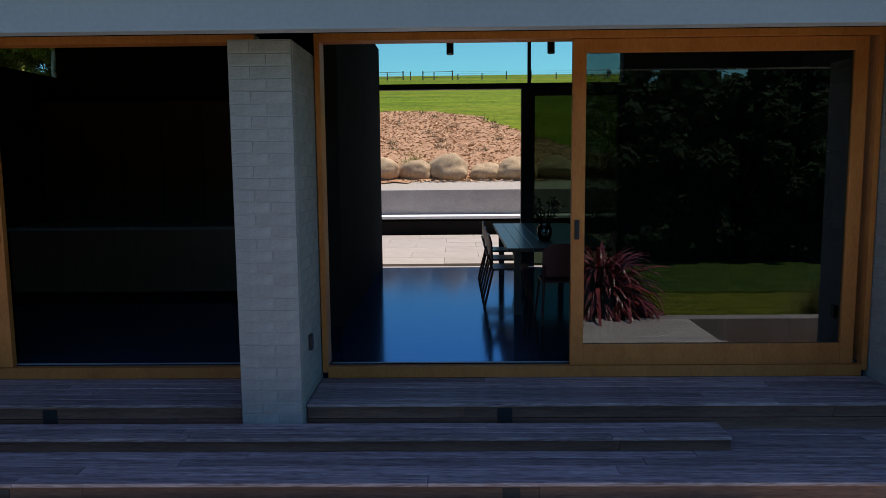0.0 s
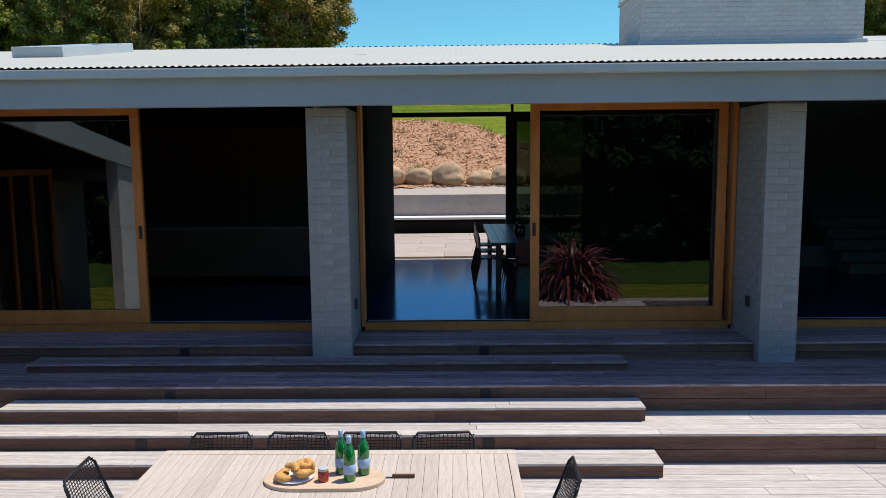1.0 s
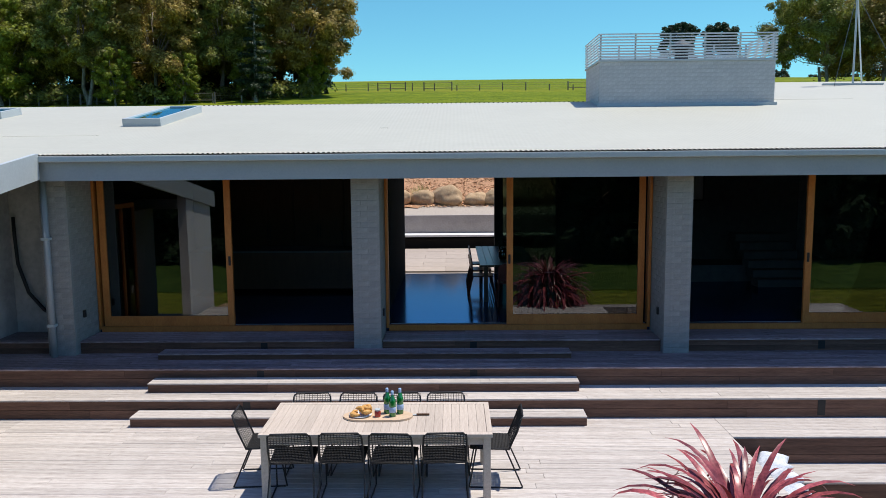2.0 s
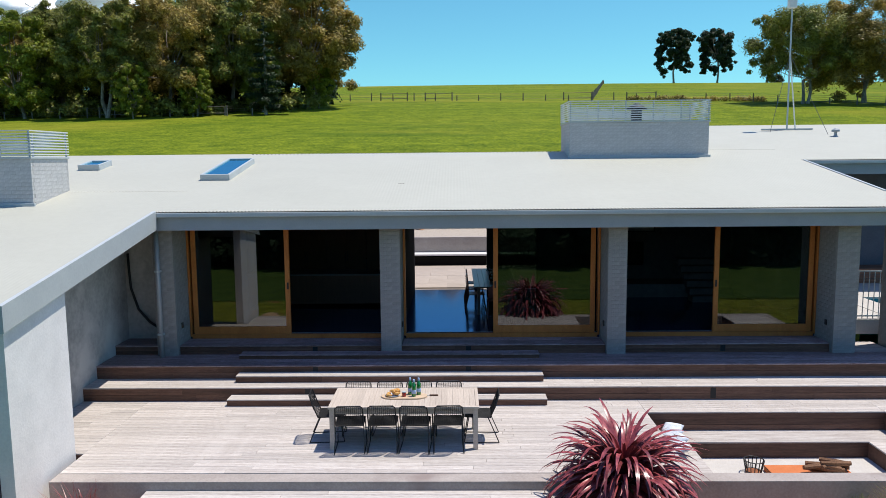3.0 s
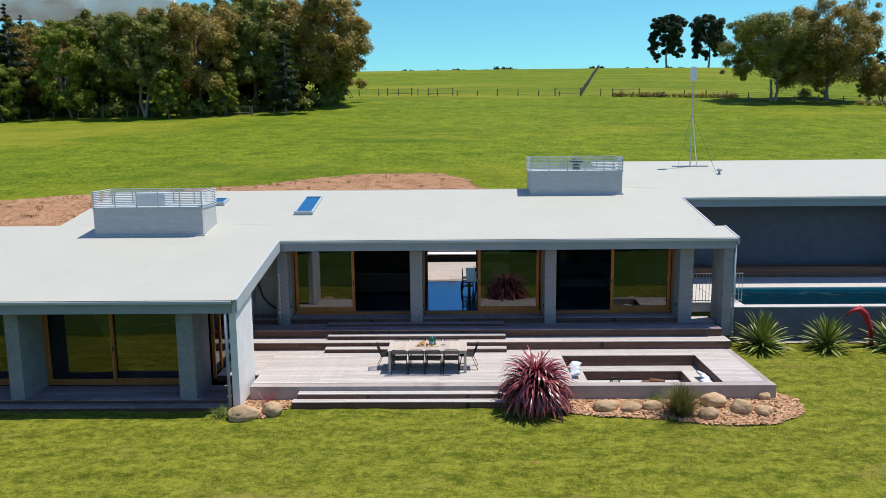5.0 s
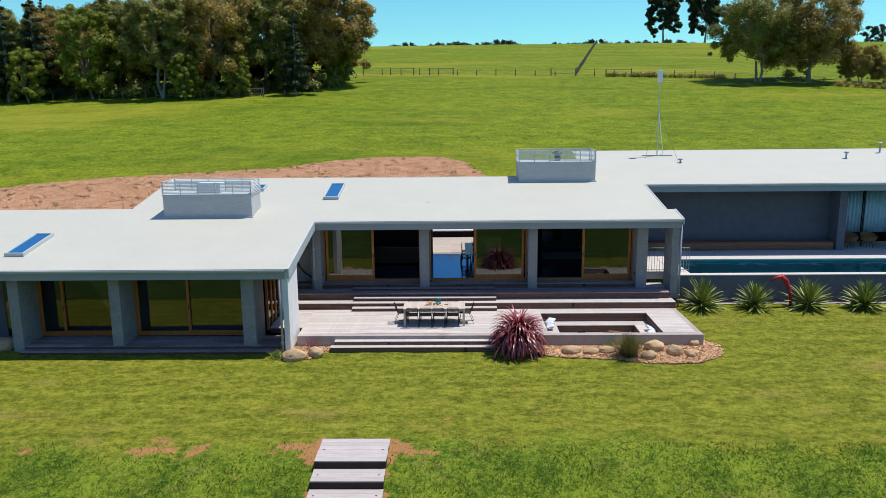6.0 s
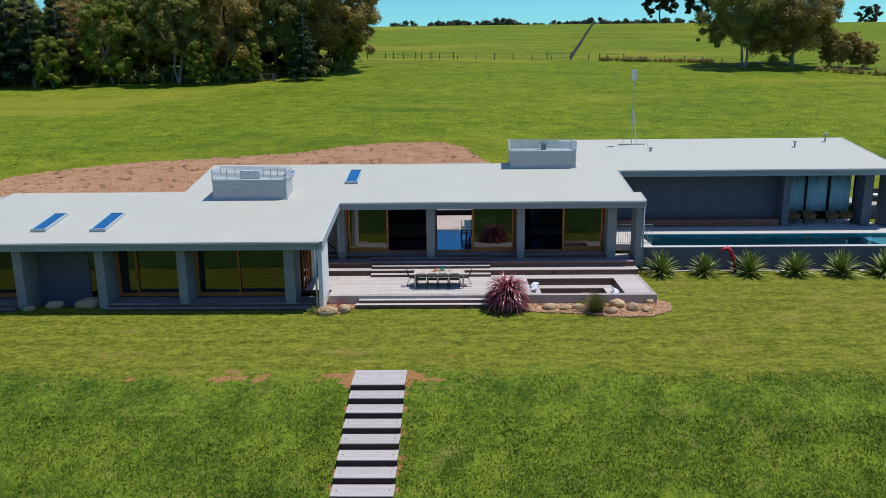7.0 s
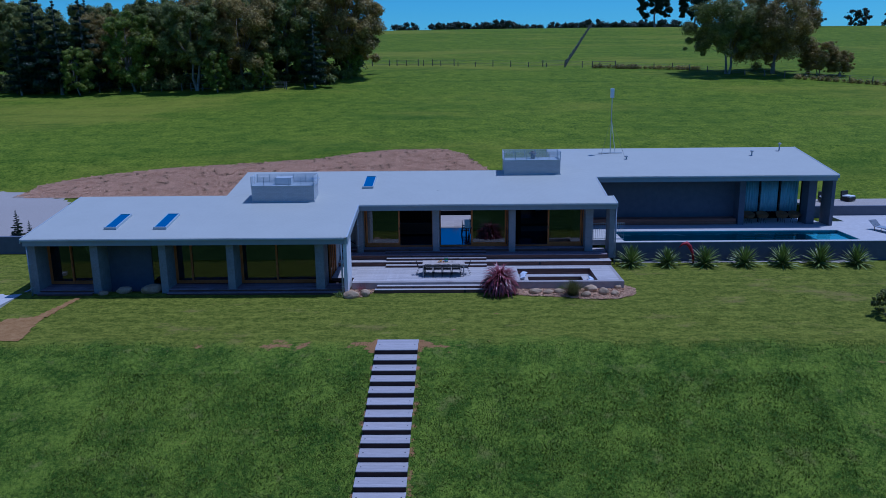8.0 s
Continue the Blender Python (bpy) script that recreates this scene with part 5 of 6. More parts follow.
for lx in (0.02, TW - 0.1):
    for ly in (0.02, TD - 0.1):
        bm = bmesh.new()
        box(bm, lx, lx + 0.08, ly, ly + 0.08, 0, 0.711, 0.004)
        part("leg", bm, M_TABLE, tab)


def wire_chair():
    """A cord-woven chair on thin steel rod; it faces +y."""
    c = thing("wire_chair", (0, 0, 0), "charcoal cord-woven chair on thin black steel legs", "chair", "chairs round the outdoor table")
    r = 0.009
    back = [(-0.23, -0.2, 0.45), (-0.235, -0.27, 0.62), (-0.225, -0.33, 0.79), (-0.19, -0.35, 0.83), (0.19, -0.35, 0.83), (0.225, -0.33, 0.79), (0.235, -0.27, 0.62), (0.23, -0.2, 0.45)]
    bm = bmesh.new()
    tube(bm, back, 0.011, 8)
    part("back_frame", bm, M_BLACK, c)
    bm = bmesh.new()
    tube(bm, [(-0.23, -0.2, 0.45), (-0.24, 0.2, 0.46), (-0.2, 0.24, 0.455), (0.2, 0.24, 0.455), (0.24, 0.2, 0.46), (0.23, -0.2, 0.45), (-0.23, -0.2, 0.45)], 0.011, 8)
    part("seat_frame", bm, M_BLACK, c)
    for sx in (-1, 1):
        bm = bmesh.new()
        tube(bm, [(sx * 0.235, 0.17, 0.455), (sx * 0.25, 0.25, 0.01), (sx * 0.25, 0.23, 0.008), (sx * 0.25, -0.33, 0.008), (sx * 0.25, -0.35, 0.012), (sx * 0.232, -0.16, 0.45)], r, 6)
        part("leg", bm, M_BLACK, c)
    # woven cord: warp and weft on back and seat
    bm = bmesh.new()
    def bp(u, v):
        y = -0.2 - 0.145 * v - 0.02 * math.sin(v * 3.1)
        return Vector((0.225 * u, y, 0.45 + 0.375 * v))
    for i in range(15):
        u = -1 + 2 * i / 14
        tube(bm, [bp(u, 0), bp(u, 0.5), bp(u, 0.98)], 0.003, 4)
    for j in range(17):
        v = 0.03 + 0.94 * j / 16
        tube(bm, [bp(-1.02, v), bp(0, v) - Vector((0, 0.02, 0)), bp(1.02, v)], 0.0035, 4)
    part("backrest_weave", bm, M_CORD, c, "woven charcoal cord")
    bm = bmesh.new()
    for i in range(26):
        y = -0.19 + 0.42 * i / 25
        tube(bm, [(-0.235, y, 0.458), (0, y, 0.447), (0.235, y, 0.458)], 0.0093, 4)
    for i in range(9):
        x = -0.2 + 0.4 * i / 8
        tube(bm, [(x, -0.2, 0.452), (x, 0, 0.45), (x, 0.24, 0.455)], 0.006, 4)
    part("seat_weave", bm, M_CORD, c, "woven charcoal cord")
    return c


first = wire_chair()
cx = [-1.72 + 0.553 * i for i in range(4)]
first.matrix_basis = pose(cx[0], 1.4, DECK, 0, 0, 3)
for i, x in enumerate(cx):
    if i:
        copy_thing(first, pose(x, 1.4 + 0.02 * (i % 2), DECK, 0, 0, (-2, 1, -3, 2)[i]))
    copy_thing(first, pose(x + 0.02, 2.12, DECK, 0, 0, 180 + (2, -2, 1, 3)[i]))
copy_thing(first, pose(-2.13, 1.85, DECK, 0, 0, -86))
copy_thing(first, pose(0.47, 1.82, DECK, 0, 0, 88))

# things on the table
TT = DECK + 0.75
bx0, by0 = -0.83, 1.81
sb = thing("serving_board", (bx0, by0, TT), "pale timber serving board with rounded ends", "serving board")
bm = bmesh.new()
pts = [(0.23 * math.cos(a) + (0.17 if math.cos(a) > 0 else -0.17), 0.17 * math.sin(a)) for a in np.linspace(0, 2 * math.pi, 32, endpoint=False)]
lo = [bm.verts.new((p[0], p[1], 0.0)) for p in pts]
hi = [bm.verts.new((p[0], p[1], 0.022)) for p in pts]
bm.faces.new(lo[::-1])
bm.faces.new(hi)
for i in range(32):
    bm.faces.new((lo[i], lo[(i + 1) % 32], hi[(i + 1) % 32], hi[i]))
part("board", bm, M_BOARDW, sb)
kn = thing("bread_knife", (bx0 + 0.44, by0 + 0.05, TT), "brown handled bread knife lying on the table", "knife")
bm = bmesh.new()
box(bm, 0, 0.15, -0.012, 0.012, 0.002, 0.022, 0.004)
part("handle", bm, M_JOINERY, kn)
bm = bmesh.new()
box(bm, -0.06, -0.001, -0.012, 0.012, 0.008, 0.011)
part("blade", bm, M_GUTTER, kn)
for i, (dx, dy) in enumerate(((0.1, 0.07), (0.17, -0.04), (0.25, 0.06))):
    b = thing("water_bottle", (bx0 + dx, by0 + dy, TT + 0.023), "tall green glass bottle with a pale blue label", "bottle", "green bottles")
    bm = bmesh.new()
    lathe(bm, [(0.036, 0), (0.04, 0.008), (0.04, 0.16), (0.036, 0.19), (0.02, 0.235), (0.0145, 0.26), (0.0145, 0.285)], sides=20)
    part("body", bm, M_BOTTLE, b, smooth=True)
    bm = bmesh.new()
    lathe(bm, [(0.0405, 0.05), (0.0412, 0.051), (0.0412, 0.112), (0.0405, 0.113)], sides=20)
    part("label", bm, M_LABEL, b, "pale blue paper label", True)
    bm = bmesh.new()
    lathe(bm, [(0.0152, 0.245), (0.0165, 0.25), (0.0165, 0.295), (0.014, 0.298)], sides=16)
    part("cap", bm, M_LABEL, b, "pale blue foil cap", True)
j = thing("jam_jar", (bx0 + 0.0, by0 - 0.05, TT + 0.023), "small glass jar of red jam", "jar")
bm = bmesh.new()
lathe(bm, [(0.034, 0), (0.036, 0.01), (0.036, 0.06), (0.032, 0.07)], sides=16)
part("jam", bm, M_JAM, j, smooth=True)
bm = bmesh.new()
lathe(bm, [(0.033, 0.071), (0.034, 0.073), (0.034, 0.088), (0.03, 0.09)], sides=16)
part("lid", bm, M_GUTTER, j)
pl = thing("pastry_plate", (bx0 - 0.2, by0 + 0.0, TT + 0.023), "white plate under the pastries", "plate")
bm = bmesh.new()
lathe(bm, [(0.06, 0), (0.13, 0.012), (0.132, 0.016), (0.06, 0.006)], sides=24)
part("plate", bm, M_WHITE, pl, smooth=True)
rr = random.Random(4)
for i in range(14):
    c = thing("croissant", (bx0 - 0.2 + rr.uniform(-0.09, 0.09), by0 + rr.uniform(-0.07, 0.07), TT + 0.045 + 0.03 * (i // 5)), "golden baked croissant piled on a plate", "pastry", "croissants", rr.uniform(0, 6))
    bm = bmesh.new()
    pts = [(0.055 * math.cos(a), 0.055 * math.sin(a) - 0.03, 0.01) for a in np.linspace(0.3, 2.84, 9)]
    tube(bm, pts, [0.006, 0.016, 0.022, 0.027, 0.029, 0.027, 0.022, 0.016, 0.006], 10)
    part("crust", bm, M_PASTRY, c, smooth=True)


# ---------------------------------------------------------------- fire pit things
fp = thing("fire_bowl", (5.3, 1.85, PIT), "black slatted steel fire basket", "fire bowl")
for i in range(14):
    a = i * 2 * math.pi / 14
    bm = bmesh.new()
    tube(bm, [(0.13 * math.cos(a), 0.13 * math.sin(a), 0.04), (0.17 * math.cos(a), 0.17 * math.sin(a), 0.24)], 0.009, 5)
    part("bar", bm, M_BLACK, fp)
for zz, rad in ((0.04, 0.13), (0.24, 0.17)):
    bm = bmesh.new()
    tube(bm, [(rad * math.cos(a), rad * math.sin(a), zz) for a in np.linspace(0, 2 * math.pi, 25)], 0.01, 6)
    part("hoop", bm, M_BLACK, fp)
bm = bmesh.new()
lathe(bm, [(0.13, 0), (0.14, 0.03), (0.12, 0.045)], sides=20)
part("base", bm, M_RUST, fp)
fh = thing("fire_trough", (5.85, 1.75, PIT), "long orange-rusted steel fire trough", "fire pit")
bm = bmesh.new()
box(bm, -0.33, 1.05, -0.22, 0.22, 0, 0.1, 0.02)
part("trough", bm, M_ORANGE, fh)
rr = random.Random(12)
for i in range(12):
    a = rr.uniform(-0.5, 0.5)
    lg = thing("log", (6.42 + rr.uniform(-0.12, 0.3), 1.75 + rr.uniform(-0.13, 0.13), PIT + 0.145 + 0.055 * (i // 5)), "split brown firewood log heaped by the fire", "log", "firewood", a)
    bm = bmesh.new()
    ln = rr.uniform(0.2, 0.28)
    tube(bm, [(-ln, 0, 0), (0, rr.uniform(-0.02, 0.02), 0.01), (ln, 0, rr.uniform(-0.02, 0.03))], [0.04, 0.047, 0.04], 6)
    part("wood", bm, M_LOG, lg)


def cushion(x, y, z, rx, rz, s, label):
    bm = bmesh.new()
    bmesh.ops.create_grid(bm, x_segments=10, y_segments=10, size=0.5)
    top = bm.verts[:]
    for v in top:
        e = (1 - (2 * v.co.x) ** 4) * (1 - (2 * v.co.y) ** 4)
        v.co.z = 0.16 * max(e, 0) ** 0.5
    r = bmesh.ops.duplicate(bm, geom=bm.faces[:] + bm.verts[:] + bm.edges[:])
    for v in r["geom"]:
        if isinstance(v, bmesh.types.BMVert):
            v.co.z *= -1
    bmesh.ops.remove_doubles(bm, verts=bm.verts, dist=0.001)
    for v in bm.verts:
        v.co *= s
    ob = part("cushion", bm, M_LINEN, None, "", True)
    ob.matrix_basis = pose(x, y, z, rx, 0, rz)
    tagged(ob, label, "cushion", "fire pit cushions")


for i, q in enumerate(((8.0, 0.95, 32, 25), (8.1, 1.35, 42, 60), (7.9, 0.7, 24, 40), (8.1, 1.7, 38, 95), (4.05, 2.6, 35, -60), (4.05, 2.25, 40, -80), (4.0, 1.9, 30, -95), (4.15, 2.85, 25, -30))):
    cushion(q[0], q[1], SEAT + 0.13, q[2] - 12, q[3], 0.36, "pale blue and white scatter cushion on the pit bench")


# ---------------------------------------------------------------- strap-leaved plants
def strap(name, mat, length, width, droop, seed, segs=7, fold=0.25):
    """One arching pointed leaf growing along +x and up."""
    verts, faces = [], []
    rng = random.Random(seed)
    x = z = 0.0
    ang = 0.0
    for i in range(segs + 1):
        t = i / segs
        w = width * (0.55 + 1.2 * t) * (1 - t) ** 0.75 if t < 1 else 0
        w = max(w, 0.002)
        side = 0.03 * length * t * t * math.sin(seed * 1.7)
        verts += [(x, -w + side, z), (x, side, z - fold * w), (x, w + side, z)]
        step = length / segs
        x += math.cos(ang) * step
        z += math.sin(ang) * step
        ang -= droop / segs * (0.4 + 1.3 * t)
    for i in range(segs):
        a = 3 * i
        faces += [(a, a + 1, a + 4, a + 3), (a + 1, a + 2, a + 5, a + 4)]
    return raw(name, verts, faces, mat, True)


def strap_plant(name, loc, meshes, count, lo, hi, rmin, rmax, label, category, group, seed, base_r, base_h, scale=1.0, rise=0.3):
    p = thing(name, loc, label, category, group)
    rng = random.Random(seed)
    for i in range(count):
        a = i * 2.39996 + rng.uniform(-0.3, 0.3)
        f = (i + 0.5) / count
        el = math.radians(lo + (hi - lo) * f + rng.uniform(-9, 9))
        s = rng.uniform(rmin, rmax) * scale
        piece("leaf", rng.choice(meshes), p, (base_r * math.cos(a) * (1 - f), base_r * math.sin(a) * (1 - f), base_h * (rise + (1 - rise) * f)), (rng.uniform(-0.4, 0.4), -el, a), (s, s, s))
    return p


cordy = [strap("leaf", M_CORDY, 1.22, 0.052, d, i, 9) for i, d in enumerate((1.3, 1.8, 2.2, 2.7, 1.9))]
pc = strap_plant("cordyline", (2.47, -0.5, float(ground_z(2.47, -0.5))), cordy, 460, -26, 76, 0.72, 1.06, "large burgundy cordyline with arching strap leaves", "plant", "", 3, 0.42, 0.86, 1.0, 0.74)
for i in range(7):
    a = i * 0.9
    bm = bmesh.new()
    tube(bm, [(0.1 * math.cos(a), 0.1 * math.sin(a), -0.1), (0.2 * math.cos(a), 0.2 * math.sin(a), 0.8)], [0.05, 0.04], 8)
    part("stem", bm, M_BARK, pc)
yuc = [strap("leaf", M_YUCCA, 0.95, 0.05, d, 30 + i, 5, 0.5) for i, d in enumerate((0.2, 0.5, 0.8, 0.35))]
for i, (x, y) in enumerate(((11.2, 4.75), (13.55, 4.7), (15.95, 4.7), (18.45, 4.65), (20.85, 4.6), (23.2, 4.6), (25.5, 4.55))):
    p = strap_plant("agave", (x, y, float(ground_z(x, y))), yuc, 125, -8, 86, 0.8, 1.15, "green sword-leaved rosette plant in front of the pool wall", "plant", "pool wall rosettes", 60 + i, 0.12, 0.35, (1.12, 1.02, 1.14, 1.14, 1.18, 1.22, 1.1)[i])
fl = thing("flower_spike", (15.3, 5.0, float(ground_z(15.3, 5.0))), "drooping crimson flower spike on a thick stem", "flower")
bm = bmesh.new()
tube(bm, [(0, 0, 0), (-0.1, 0, 0.7), (-0.3, 0, 1.2), (-0.55, 0, 1.38), (-0.8, 0, 1.32), (-1.0, 0, 1.12)], [0.05, 0.08, 0.12, 0.12, 0.06, 0.02], 10)
for v in bm.verts:
    v.co += Vector((noise.noise(v.co * 9), noise.noise(v.co * 9 + Vector((5, 0, 0))), noise.noise(v.co * 9 + Vector((0, 5, 0))))) * 0.05
part("spike", bm, M_SPIKE, fl, smooth=True)
patch("gravel_strip", M_GRAVEL, "pale pebble strip under the rosette plants", "gravel", [(10.4, 5.3), (27, 5.1), (27, 5.7), (10.4, 5.7)], 0.03, 0.2, 0.01, 9)


def tussock(x, y, count, h, seed, mat, label, spread=0.9):
    rng = np.random.default_rng(seed)
    verts, faces = [], []
    for i in range(count):
        a = rng.uniform(0, 6.28)
        lean = rng.uniform(0.05, spread)
        ln = h * rng.uniform(0.65, 1.15)
        bx, by = rng.normal(0, 0.1, 2)
        k = len(verts)
        for t in (0, 0.35, 0.7, 1.0):
            r = ln * (math.sin(lean) * t + 0.3 * lean * t * t)
            z = ln * (t * math.cos(lean * 0.8) - 0.35 * lean * t * t)
            w = 0.006 * (1 - t) + 0.001
            px, py = bx + r * math.cos(a), by + r * math.sin(a)
            verts += [(px - w * math.sin(a), py + w * math.cos(a), z), (px + w * math.sin(a), py - w * math.cos(a), z)]
        for s in range(3):
            faces.append((k + 2 * s, k + 2 * s + 1, k + 2 * s + 3, k + 2 * s + 2))
    ob = new("tussock", raw("tussock", verts, faces, mat))
    ob.location = (x, y, float(ground_z(x, y)))
    tagged(ob, label, "grass tussock", "grass tussocks")


tussock(6.6, -1.05, 1500, 0.95, 5, M_TUSSOCK, "large olive-green grass tussock among the boulders")
tussock(-6.75, -1.0, 220, 0.35, 6, M_YUCCA, "small green grass tuft beside the blade wall")
tussock(6.1, -0.1, 160, 0.3, 7, M_YUCCA, "small green grass tuft at the deck wall")
tussock(-1.15, 20.9, 240, 0.75, 8, M_YUCCA, "bright strappy clump at the foot of the mulch bank", 0.7)
tussock(-5.6, -0.2, 60, 0.6, 9, M_CORDY, "small young burgundy plant in the mulch")
rr = random.Random(31)
cnt = 0
while cnt < 110:
    px, py = rr.uniform(-34, 5), rr.uniform(21.5, 32.5)
    if bool(m_in(np.array([px]), np.array([py]))[0]):
        tussock(px, py, 40, 0.28, 200 + cnt, M_PINE, "small young shrub planted in the mulch bank", 1.0)
        cnt += 1

# ---------------------------------------------------------------- sleeper steps in the lawn
rr = random.Random(9)
# riser timber coloured near-black for the shade below each tread
M_SHADE_TIMBER = material("timber_black_for_shade", (0.022, 0.012, 0.01), (0.055, 0.03, 0.024), rough=0.8, scale=2, bump=0.2, fine=14, stretch=(1, 10, 10))
XL, XR = -3.93, -1.9
yy, zt = -7.282, -1.793
for i in range(20):
    d = 1.443 if i == 0 else 0.727
    xl, xr = XL - 0.006 * i, XR - 0.007 * i
    st = thing("sleeper_step", (xl, yy - d, zt), "wide grey timber sleeper step set in the sloping lawn", "step", "lawn steps")
    nb = 6 if i == 0 else 3
    for b in range(nb):
        bm = bmesh.new()
        box(bm, rr.uniform(-0.008, 0.008), xr - xl + rr.uniform(-0.008, 0.008), b * d / nb, (b + 1) * d / nb - 0.004, -0.035, 0.0, 0.003)
        part("board", bm, M_PAVER, st)
    bm = bmesh.new()
    box(bm, 0.01, xr - xl - 0.01, 0.012, d - 0.01, -0.42, -0.037)
    part("base", bm, M_SHADE_TIMBER, st, "timber base coloured near-black for shade")
    for bx in (0.16, xr - xl - 0.16):
        bm = bmesh.new()
        lathe(bm, [(0.03, -0.004), (0.03, 0.003), (0.012, 0.006)], bx, d * 0.5, 0.0, 10)
        part("bolt", bm, M_BLACK, st)
    yy -= d
    zt -= 0.2285


# ---------------------------------------------------------------- trees
def leaf_cloud(rng, centres, radii, count, size, flat=0.8, shell=0.72):
    """Small pointed leaves gathered in clumps round given centres."""
    count *= 2
    centres, radii = np.array(centres, float), np.array(radii, float)
    w = radii ** 2
    pick = rng.choice(len(centres), count, p=w / w.sum())
    d = rng.normal(size=(count, 3))
    d /= np.linalg.norm(d, axis=1)[:, None]
    r = shell * rng.random(count) ** 0.4 + (1 - shell) * np.abs(rng.normal(0, 0.85, count))
    c = centres[pick] + d * (radii[pick] * r)[:, None] * np.array([1, 1, flat])
    nrm = 1.3 * d + rng.normal(0, 0.55, (count, 3)) + np.array([0, 0, 0.55])
    nrm /= np.linalg.norm(nrm, axis=1)[:, None]
    ref = rng.normal(size=(count, 3))
    u = np.cross(nrm, ref)
    u /= np.linalg.norm(u, axis=1)[:, None]
    v = np.cross(nrm, u)
    ln = 0.76 * size * rng.uniform(0.5, 1.5, count)
    u *= ln[:, None]
    v *= (ln * rng.uniform(0.35, 0.7, count))[:, None]
    verts = np.stack([c - u - v, c - u + v, c + u], 1).reshape(-1, 3)
    k = np.arange(count) * 3
    return verts.tolist(), np.stack([k, k + 1, k + 2], 1).tolist()


def tree(name, height, spread, seed, mat, label, group, leaves=9000, size=0.26, trunk_h=0.3, lean=0.0, clumps=34, low=0.25, trunks=1):
    rng = np.random.default_rng(seed)
    t = thing(name, (0, 0, 0), label, "tree", group)
    bm = bmesh.new()
    centres, radii = [], []
    limbs = []
    for q in range(trunks):
        a0 = rng.uniform(0, 6.28)
        base = np.array([0.5 * q * math.cos(a0), 0.5 * q * math.sin(a0), -0.3])
        fork = base + np.array([lean * height * 0.2 + rng.normal(0, 0.3) + 0.6 * q, rng.normal(0, 0.3), height * trunk_h + 0.3])
        mid = (base + fork) / 2 + rng.normal(0, 0.15, 3) * np.array([1, 1, 0])
        r0 = height * 0.017
        tube(bm, [base, base * 0.7 + mid * 0.3, mid, fork], [r0 * 1.5, r0 * 1.05, r0 * 0.9, r0 * 0.75], 9)
        limbs.append((fork, r0 * 0.7))
    for i in range(clumps):
        a = i * 2.39996 + rng.uniform(-0.4, 0.4)
        f = (i + 0.5) / clumps
        zz = height * (low + (0.93 - low) * f)
        prof = math.sqrt(max(0.04, 1 - abs((zz / height - 0.5) / 0.53) ** 2.6))
        rad = spread * prof * (0.3 + 0.7 * rng.random() ** 0.5)
        c = np.array([rad * math.cos(a) + lean * zz * 0.5, rad * math.sin(a), zz])
        cr = spread * rng.uniform(0.14, 0.3)
        centres.append(c)
        radii.append(cr)
        for _ in range(2):
            centres.append(c + rng.normal(0, cr * 0.7, 3))
            radii.append(cr * rng.uniform(0.4, 0.7))
        if i % 2 == 0:
            fork, fr = limbs[i % len(limbs)]
            mid = fork * 0.5 + c * 0.5 + np.array([0, 0, rng.uniform(0, 0.05) * height]) + rng.normal(0, 0.35, 3)
            tube(bm, [fork, fork * 0.75 + mid * 0.25, mid, c], [fr * 0.55, fr * 0.45, fr * 0.3, fr * 0.1], 6)
    part("trunk", bm, M_BARK, t, "pale streaked bark", True)
    v, f = leaf_cloud(rng, centres, radii, leaves, size)
    cr = new("crown", raw("crown", v, f, mat))
    cr.parent = t
    return t


def pine(name, height, spread, seed, label, group, leaves=5000):
    rng = np.random.default_rng(seed)
    t = thing(name, (0, 0, 0), label, "tree", group)
    bm = bmesh.new()
    tube(bm, [(0, 0, -0.3), (0.1, 0, height * 0.5), (0, 0.1, height * 0.97)], [height * 0.02, height * 0.013, 0.05], 8)
    cs, rs = [], []
    for i in range(30):
        f = (i + 0.5) / 30
        z = height * (0.06 + 0.92 * f)
        rad = spread * (1 - f) ** 0.8 * rng.uniform(0.6, 1)
        a = i * 2.4
        c = np.array([rad * math.cos(a), rad * math.sin(a), z])
        tube(bm, [(0, 0, z - 0.2), c], [0.07, 0.03], 5)
        for s in (0.35, 0.7, 1.0):
            cs.append(c * np.array([s, s, 1]))
            rs.append(0.22 * spread * (1.15 - f))
    part("trunk", bm, M_BARK, t)
    v, f = leaf_cloud(rng, cs, rs, leaves, 0.22, 0.5, 0.2)
    cr = new("crown", raw("crown", v, f, M_PINE))
    cr.parent = t
    return t


def put(t, x, y, s=1.0, rz=0.0, sz=None):
    t.matrix_basis = Matrix.Translation((x, y, float(ground_z(x, y)) - 0.05)) @ pose(0, 0, 0, 0, 0, rz) @ Matrix.Diagonal((s, s, sz or s, 1))


def again(t, x, y, s=1.0, rz=0.0, sz=None):
    c = copy_thing(t, Matrix.Identity(4))
    put(c, x, y, s, rz, sz)
    return c


G1 = "tall spreading gum tree with olive-green crown"
G2 = "tall gum tree with rusty brown crown"
G3 = "bright yellow-green leafy tree at the wood's edge"
GR = "woodland beside the paddock"
ga = tree("gum_tree", 16, 6.0, 11, M_GUM, G1, GR, 40000, 0.215, clumps=64)
gb = tree("gum_tree", 16.5, 6.3, 12, M_GUM_RUST, G2, GR, 40000, 0.215, clumps=64)
gc = tree("leafy_tree", 13, 4.2, 13, M_GUM_LIME, G3, GR, 24000, 0.2, clumps=50, low=0.12, trunk_h=0.2)
gd = tree("gum_tree", 15, 5.0, 14, M_GUM, "tall gum tree with dark green crown and pale limbs", GR, 36000, 0.215, clumps=54, low=0.3, trunks=2)
